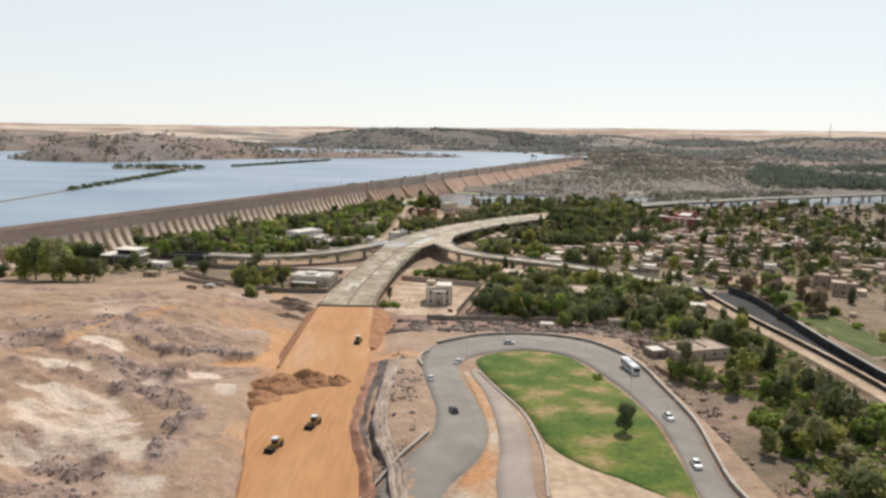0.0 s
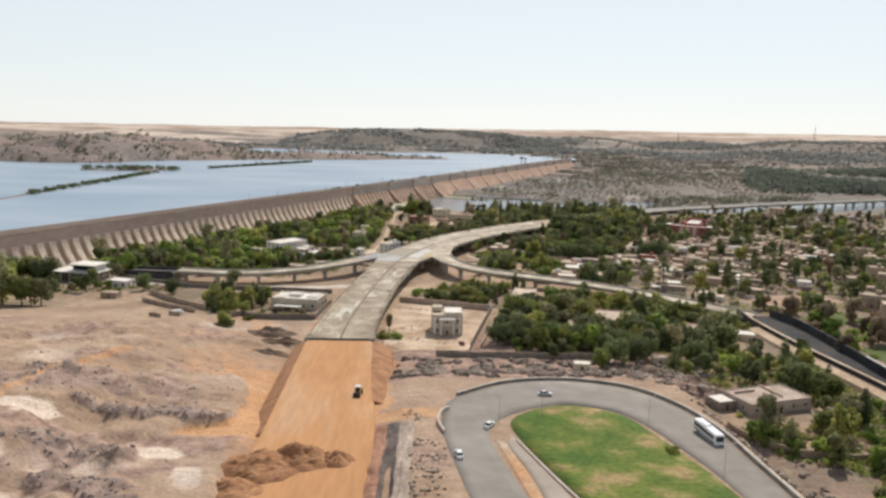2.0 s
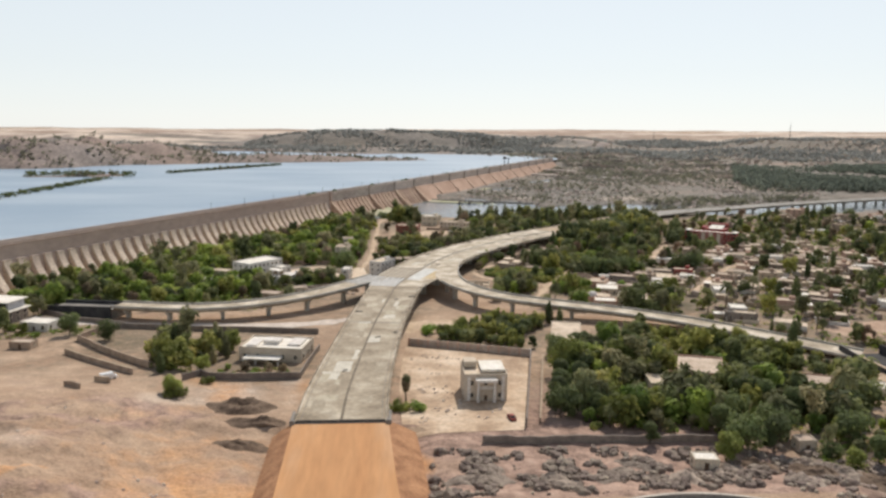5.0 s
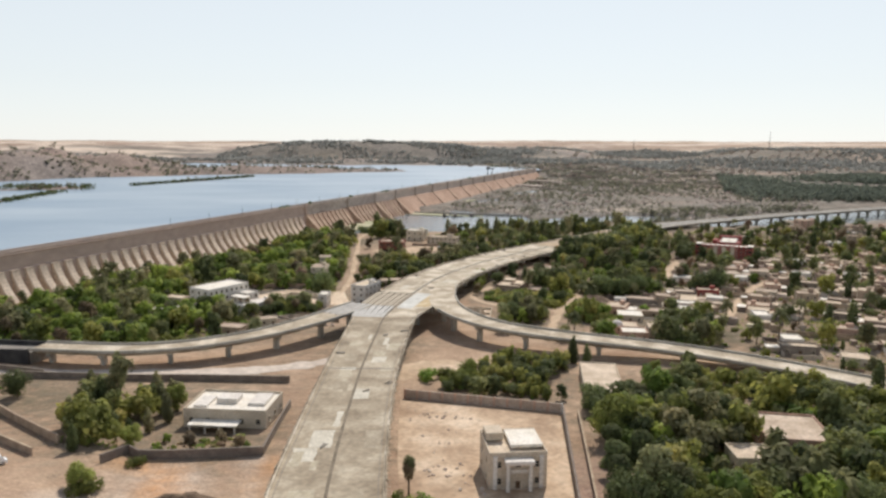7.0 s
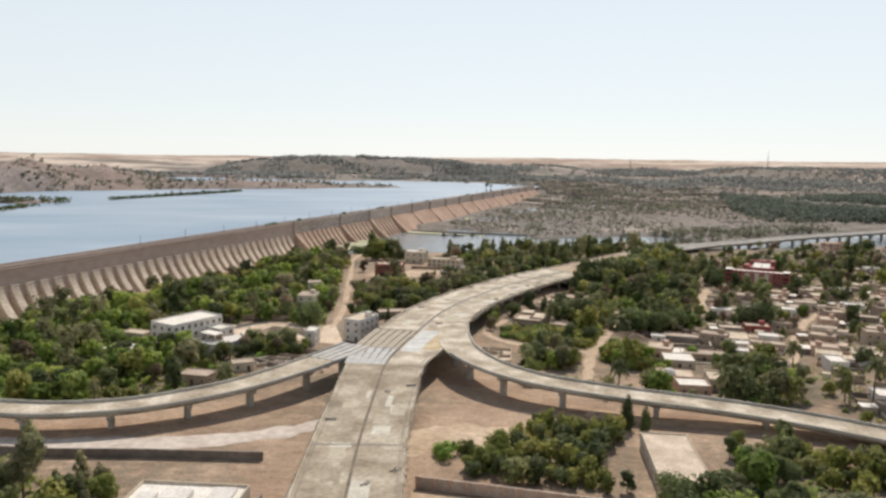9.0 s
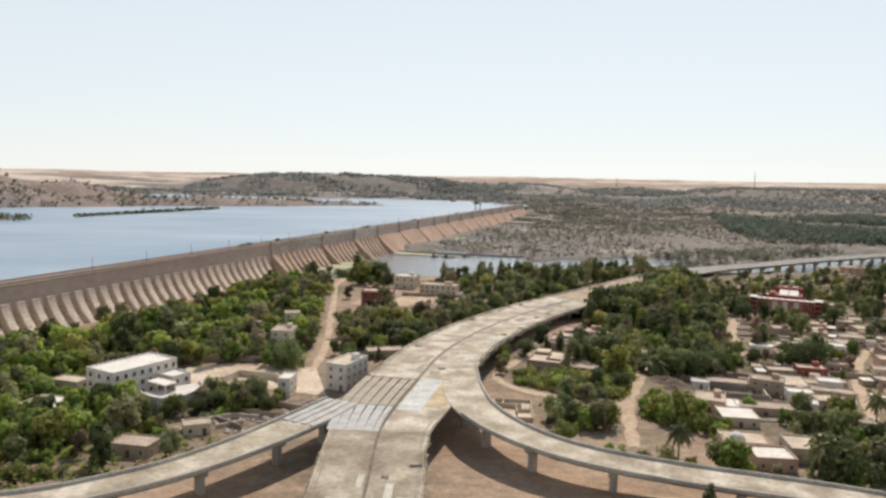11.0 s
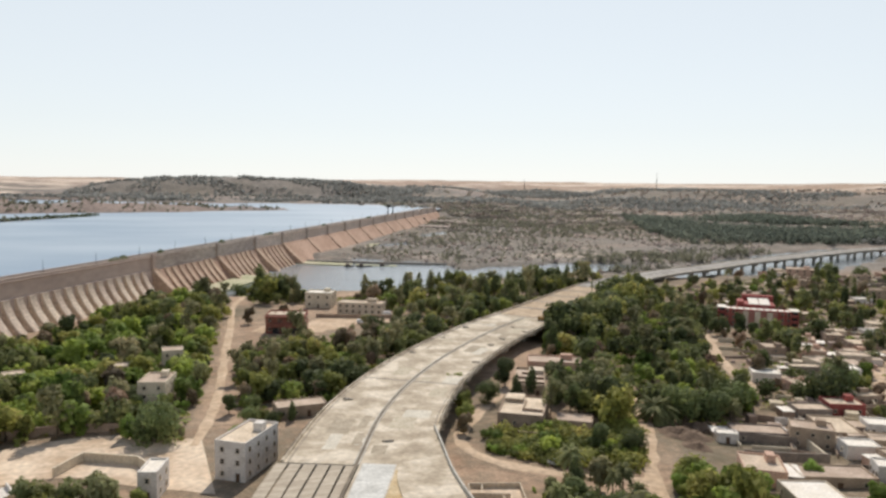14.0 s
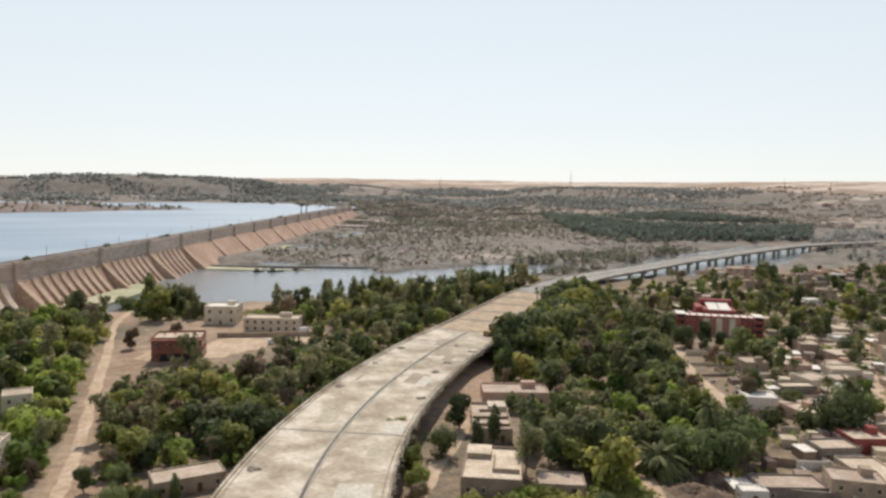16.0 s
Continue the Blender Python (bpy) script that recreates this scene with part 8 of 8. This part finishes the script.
set_tree("broad3", -37, 633, 0.7)
set_tree("broad2", -32, 668, 0.8)
set_tree("tall0", -24, 635, 0.6)
set_tree("broad5", -38, 655, 0.9)
set_tree("broad6", -30, 634, 0.5)
set_tree("bush1", -28, 637, 0.9)
set_tree("bush1", -33, 640, 1.0)
set_tree("broad2", -13, 655, 0.8)
set_tree("bush0", -40, 626, 0.9)
set_tree("broad3", -36, 648, 0.6)
set_tree("broad3", 121, 617, 1.35)
set_tree("broad6", 113, 621, 1.1)
set_tree("broad5", 166, 660, 1.2)
set_tree("gum1", 171, 663, 1.0)
set_tree("broad2", 210, 758, 1.3)
set_tree("broad3", 206, 742, 1.2)
set_tree("broad2", 222, 735, 1.0)
set_tree("tall0", 293, 737, 1.4)
set_tree("broad6", 270, 704, 1.2)
set_tree("tall0", 68, 640, 1.25)
set_tree("tall0", 71, 645, 1.2)
set_tree("broad2", 55, 659, 1.2)
set_tree("tall0", 64, 634, 1.1)
set_tree("broad3", 42, 641, 0.9)
set_tree("broad0", 28, 620, 0.8)
set_tree("broad5", 25, 612, 0.8)
set_tree("tall0", 37, 562, 1.0)
set_tree("broad2", 34, 556, 0.9)
set_tree("broad2", 58, 590, 0.9)
set_tree("broad3", 66, 585, 0.8)
set_tree("broad4", 106, 542, .8)
set_tree("broad4", 104, 561.5, .75)
set_tree("broad2", -71, 653, 0.7)
set_tree("broad0", -63, 653, 0.65)
set_tree("bush1", -67, 652, 1.1)
set_tree("broad3", -74, 660, 0.8)
set_tree("tall0", -58, 667, 0.7)
set_tree("broad5", -61, 657, 0.6)
set_tree("bush0", -58, 655, 1.0)
set_tree("broad5", 33, 640, .9)
set_tree("broad0", 34, 652, .9)
set_tree("broad0", 31, 632, .8)
set_tree("tall0", 52, 640, .9)
set_tree("tall0", 60, 646, 1.0)
for key in list(FIRST):
    for o in (TREES[key], *TREES[key].children_recursive):
        bpy.data.objects.remove(o)



def join_rest(key, spots, crown, trunk, label):
    """All the trees of one kind past counting, joined into one mesh."""
    cv = np.array([v.co for v in crown.vertices])
    cf = np.array([list(q.vertices) for q in crown.polygons])
    tv = np.array([v.co for v in trunk.vertices])
    tf = np.array([list(q.vertices) for q in trunk.polygons if len(q.vertices) == 4])
    vs, fs, idx, tones, base = [], [], [], [], 0
    for x, y, z, size, turn, high in spots:
        c, s = math.cos(radians(turn)), math.sin(radians(turn))
        m = np.array(((c, s, 0), (-s, c, 0), (0, 0, high))) * size
        own = random.Random(round(x * 31 + y * 57)).random()
        for v, f, k in ((cv, cf, 0), (tv, tf, 1)):
            vs.append(v @ m + (x, y, z))
            tones.append(np.full(len(v), own))
            fs += (f + base).tolist()
            idx.append(np.full(len(f), k))
            base += len(v)
    me = bpy.data.meshes.new("grove")
    me.from_pydata(np.concatenate(vs).tolist(), [], fs)
    me.materials.append(crown.materials[0])
    me.materials.append(BARK)
    me.polygons.foreach_set("material_index", np.concatenate(idx).astype(np.int32))
    tint = me.attributes.new("tone", "FLOAT", "POINT")
    tint.data.foreach_set("value", np.concatenate(tones).astype(np.float32))
    tagged(new("grove", me), label, "grove", kind="stuff")


for key, spots in REST.items():
    crown, trunk, label = THIN[key]
    join_rest(key, spots, crown, trunk, "grove of " + label)

# ---- far woods, scrub and houses, past counting ----
def far_stuff(name, label, category, spots, tufts, leaf, material, seed):
    """Many small distant crowns joined in one mesh."""
    r = random.Random(seed)
    v, f = [], []
    for x, y, z, w, h in spots:
        for _ in range(tufts):
            a, k, u = r.uniform(0, 6.28), math.sqrt(r.random()), r.random()
            kk = k * (1 - 0.45 * u)
            c = Vector((x + math.cos(a) * w * kk, y + math.sin(a) * w * kk, z + h * (0.12 + 0.85 * u)))
            d = Vector((r.uniform(-1, 1), r.uniform(-1, 1), r.uniform(.2, 1.3))).normalized()
            p = d.orthogonal().normalized() * leaf * r.uniform(.5, 1.2)
            q = d.cross(p)
            i = len(v)
            v += [tuple(c + p), tuple(c + q * .7), tuple(c - p), tuple(c - q * .7)]
            f.append((i, i + 1, i + 2, i + 3))
    me = bpy.data.meshes.new(name)
    me.from_pydata(v, [], f)
    me.materials.append(material)
    return tagged(new(name, me), label, category, kind="stuff")


def scatter(zone, count, seed, lo, hi, clump=0.0, low=-5.4, wet=False):
    r = random.Random(seed)
    zx, zy = [p[0] for p in zone], [p[1] for p in zone]
    out, tries = [], 0
    while len(out) < count and tries < count * 12:
        tries += 1
        x, y = r.uniform(min(zx), max(zx)), r.uniform(min(zy), max(zy))
        if not inside(zone, x, y) or (clump and noise.noise((x / clump, y / clump, seed)) < r.uniform(-0.25, 0.15)):
            continue
        q = np.array((x, y)) - DAM_A
        if -14 < np.dot(q, DAM_N) < 24 and np.dot(q, DAM_D) < 1630 or np.min(np.hypot(LINES[:, 0] - x, LINES[:, 1] - y) - LINES[:, 2]) < 3:
            continue
        z = land(x, y)
        if z < low:
            continue
        s = r.uniform(lo, hi)
        out.append((x, y, z - 0.3, s * 0.62, s))
    return out


# the belt's leaves are greyed too, haze put into their colour
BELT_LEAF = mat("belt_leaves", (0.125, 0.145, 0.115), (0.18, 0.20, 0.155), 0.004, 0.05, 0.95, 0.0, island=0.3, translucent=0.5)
RIVER_LEAF = mat("river_shrub_leaves", (0.165, 0.165, 0.115), (0.255, 0.245, 0.175), 0.02, 0.3, 0.95, 0.0, island=0.35, translucent=0.5)
BELT = [(560, 1290), (650, 1262), (880, 1265), (1250, 1590), (1320, 2080), (930, 2180), (760, 1800), (620, 1500)]
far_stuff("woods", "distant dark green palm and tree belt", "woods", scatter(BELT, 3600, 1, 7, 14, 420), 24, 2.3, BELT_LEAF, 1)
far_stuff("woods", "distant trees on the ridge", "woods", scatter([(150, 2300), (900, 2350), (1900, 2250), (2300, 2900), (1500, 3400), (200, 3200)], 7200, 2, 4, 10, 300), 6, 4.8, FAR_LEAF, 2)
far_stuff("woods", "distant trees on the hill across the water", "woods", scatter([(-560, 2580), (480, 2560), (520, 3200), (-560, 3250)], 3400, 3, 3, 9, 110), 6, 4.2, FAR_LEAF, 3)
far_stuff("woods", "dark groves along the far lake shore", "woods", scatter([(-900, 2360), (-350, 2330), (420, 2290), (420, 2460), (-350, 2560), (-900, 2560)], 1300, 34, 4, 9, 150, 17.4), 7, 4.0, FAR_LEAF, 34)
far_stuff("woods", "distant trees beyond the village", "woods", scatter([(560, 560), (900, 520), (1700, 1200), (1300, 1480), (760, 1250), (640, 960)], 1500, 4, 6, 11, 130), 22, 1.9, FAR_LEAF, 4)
BED = [(120, 960), (330, 1000), (560, 1130), (660, 1300), (600, 1500), (700, 2000), (420, 2050), (200, 1500), (60, 1200)]
far_stuff("scrub", "grey-green scrub and boulders on the river bed", "scrub", scatter(BED, 2000, 5, 0.6, 3.2, 130, -5.6), 8, 1.1, SCRUB, 5)
far_stuff("scrub", "green and brown shrubs in thickets on the river bed", "scrub", scatter(BED, 1200, 35, 1.5, 7.5, 170, -5.6), 16, 1.35, RIVER_LEAF, 35)
far_stuff("scrub", "shrubs and small trees on the near river bank", "scrub", scatter([(215, 985), (330, 1010), (520, 1100), (600, 1180), (470, 1190), (300, 1110), (200, 1060)], 260, 36, 3.5, 8.0, 40, -6.4), 26, 1.2, RIVER_LEAF, 36)
far_stuff("scrub", "shrubs and small trees in bands over the far plain", "scrub", scatter([(330, 1500), (620, 1500), (760, 1800), (930, 2250), (300, 2350), (250, 1800)], 1200, 37, 3, 8, 55), 10, 2.0, RIVER_LEAF, 37)
far_stuff("scrub", "scrub on the plain beyond the dam", "scrub", scatter([(380, 1900), (900, 1850), (1000, 2500), (300, 2500)], 1500, 6, 1.5, 5, 90), 9, 1.8, SCRUB, 6)
far_stuff("scrub", "reeds and shrubs on the islands", "scrub", scatter([(-1500, 1350), (-520, 1190), (-380, 1200), (30, 1750), (100, 2000), (-700, 2350), (-1500, 2300)], 2300, 7, 2.0, 8, 70, 17.3), 12, 2.0, RIVER_LEAF, 7)
far_stuff("reeds", "dark green reed bed on a narrow bar in the lake", "reeds", [(x, y, 16.8, w, h) for x, y, w, h in [(-428 + 5 * math.sin(k), 830 + 4.6 * k, 7, 4.2) for k in range(78)] + [(-560 + 150 * random.Random(k).random(), 1222 + 50 * random.Random(k + 99).random(), 9, 7.5) for k in range(60)] + [(-381 + 1.85 * k, 1322 + 3.85 * k, 5, 4.6) for k in range(72)] + [(-72 + 30 * random.Random(k).random(), 1850 + 40 * random.Random(k + 7).random(), 8, 7) for k in range(14)]], 22, 1.6, LEAF_DARK, 8)
low = {LEAF: [], LEAF_DRY: [], LEAF_FRESH: []}
ru = random.Random(77)
for zone, count, single, kind, lo, hi in ZONES:
    zx, zy = [p[0] for p in zone], [p[1] for p in zone]
    box = (max(zx) - min(zx)) * (max(zy) - min(zy))
    for _ in range(int(min(box, 60000) / (9 if kind != "village" else 24))):
        x, y = ru.uniform(min(zx), max(zx)), ru.uniform(min(zy), max(zy))
        if not inside(zone, x, y) or noise.noise((x / 14, y / 14, 7.7)) < ru.uniform(-0.45, 0.05) or not free(x, y, 0.4):
            continue
        s = 0.5 + 1.5 * ru.random() ** 2
        low[ru.choice((LEAF, LEAF, LEAF_DRY, LEAF_FRESH))].append((x, y, land(x, y) - 0.1, s * 1.5, s))
for mtl, spots in low.items():
    far_stuff("undergrowth", "low weeds and shrubs growing under the trees and in gardens", "undergrowth", spots, 9, 0.75, mtl, 12)
far_stuff("scrub", "shrubs along the dam foot", "scrub", [(*dam_at(s, 27 + 8 * random.Random(s).random(), 0)[:2], -3.2, 3.0, 4.0) for s in range(60, 500, 7)], 22, 1.0, LEAF, 9)
far_stuff("scrub", "shrubs growing on the dam crest", "scrub", [(*dam_at(s, -5, 0)[:2], CREST - 1.2, w, 2.6) for s, w in ((452, 5), (462, 4), (505, 3), (598, 3), (690, 4), (700, 3), (860, 3), (1058, 4), (1064, 3))], 40, 1.0, LEAF_DARK, 10)


def far_houses(zone, count, seed, lo, hi):
    r = random.Random(seed)
    sh = Shape()
    for x, y, z, w, h in scatter(zone, count, seed, lo, hi, 160):
        a = r.uniform(6, 15)
        sh.box(x, y, z - 1, a, r.uniform(6, 12), h + 1, r.uniform(-30, 20))
        if r.random() < 0.4:
            sh.box(x + 1, y, z + h, a * 0.4, 3, 2.2, -20)
    return tagged(sh.part("houses", mat("far_plaster", (0.40, 0.32, 0.25), (0.56, 0.47, 0.39), 0.01, 0.3, 0.95, 0.0, island=0.3)), "distant pale houses past counting", "houses", kind="stuff")


def far_walls(zone, count, seed):
    """Long low walls and terrace edges past counting."""
    r = random.Random(seed)
    sh = Shape()
    for x, y, z, w, h in scatter(zone, count, seed, 2.0, 4.5, 120):
        sh.box(x, y, z - 1, r.uniform(25, 90), r.uniform(1.0, 3.0), h + 1, r.uniform(-16, 14))
    return tagged(sh.part("walls", mat("far_masonry", (0.22, 0.185, 0.155), (0.42, 0.35, 0.29), 0.01, 0.3, 0.95, 0.0, island=0.35)), "long low field walls and terraces on the far plain", "walls", kind="stuff")


far_walls([(330, 1480), (620, 1460), (760, 1800), (960, 2350), (300, 2400), (240, 1700)], 85, 38)
far_walls([(1150, 1500), (1500, 1600), (1900, 2100), (1400, 2300)], 50, 39)
far_houses([(1200, 1480), (1480, 1560), (2100, 2100), (1700, 2500), (1250, 1900)], 260, 40, 4, 10)
far_houses([(280, 1650), (640, 1700), (820, 2200), (320, 2300)], 80, 41, 3.5, 7)
far_houses([(640, 640), (900, 600), (1500, 1150), (1200, 1350), (760, 1100)], 150, 31, 3.2, 7)
far_houses([(200, 2150), (900, 2100), (2500, 2150), (2600, 2900), (600, 3100)], 420, 32, 4, 9)
loose_rocks("boulders", "pale granite boulders on the river bed", [(110, 960), (330, 1000), (620, 1150), (700, 1500), (640, 1900), (420, 1900), (200, 1500), (60, 1200)], 1700, 0.8, 4.0, 65, 60, PALE_STONE)
far_houses([(420, 1850), (900, 1750), (900, 2200), (420, 2200)], 60, 33, 3.5, 7)
for mx, my, tall in ((1635, 3150, 74), (2290, 2640, 50), (2400, 2520, 48), (1140, 3400, 44)):
    mast = thing("radio_mast", "thin lattice mast on the far ridge", "mast", pose(mx, my, land(mx, my)), "masts on the skyline")
    for k in range(3):
        Shape().tube((2.2 * math.cos(2.1 * k), 2.2 * math.sin(2.1 * k), -2), (0, 0, tall), 0.5, 0.3, 5).part("leg", DARK_METAL, mast)
    for k in range(6):
        Shape().box(0, 0, tall * (0.1 + 0.14 * k), 3.6 - .5 * k, 3.6 - .5 * k, .4).part("brace", DARK_METAL, mast)


# sheds, lean-tos and broken walls between the village houses, past counting
def shacks(zone, count, seed):
    r = random.Random(seed)
    zx, zy = [p[0] for p in zone], [p[1] for p in zone]
    sh, made, tries = Shape(), 0, 0
    while made < count and tries < count * 20:
        tries += 1
        x, y = r.uniform(min(zx), max(zx)), r.uniform(min(zy), max(zy))
        if not inside(zone, x, y) or np.any(np.hypot(LINES[:, 0] - x, LINES[:, 1] - y) < LINES[:, 2] + 2) or any(math.hypot(x - a, y - c) < q - 2.5 for a, c, q in BLOCKS):
            continue
        made += 1
        t = -24 + r.choice((0, 90)) + r.uniform(-14, 14)
        if r.random() < 0.45:
            sh.box(x, y, land(x, y) - 0.5, r.uniform(4, 12), 0.35, r.uniform(1.6, 2.9), t)
        else:
            sh.box(x, y, land(x, y) - 0.5, r.uniform(2.4, 6), r.uniform(2.2, 4.5), r.uniform(2.4, 3.9), t, 0.1)
    tagged(sh.part("sheds", mat("patched_plaster", (0.30, 0.225, 0.165), (0.50, 0.41, 0.32), 0.05, 1.0, 0.95, 0.2, island=0.45)), "small sheds and broken walls between the village houses", "sheds", kind="stuff")


shacks([(100, 520), (200, 455), (330, 460), (470, 700), (480, 940), (250, 870), (200, 760), (140, 620)], 300, 91)
shacks([(105, 600), (150, 580), (200, 620), (205, 700), (160, 655), (125, 640)], 60, 93)
shacks([(210, 120), (420, 160), (640, 560), (640, 900), (480, 900), (430, 640), (215, 430)], 180, 92)
# moored work pontoons by the weir
for x, y, w in ((72, 1096, 14), (92, 1101, 9), (58, 1098, 8)):
    boat = thing("pontoon", "dark steel work pontoon moored by the weir", "pontoon", pose(x, y, POOL_Z - 0.4, 0, 0, 18), "pontoons")
    Shape().box(0, 0, 0, w, 4.5, 1.5, 0, 0.2).part("hull", DARK_METAL, boat)
    Shape().box(-w * 0.2, 0, 1.503, 3.2, 2.6, 2.0, 0, 0.15).part("cabin", BRICK_WALL, boat)
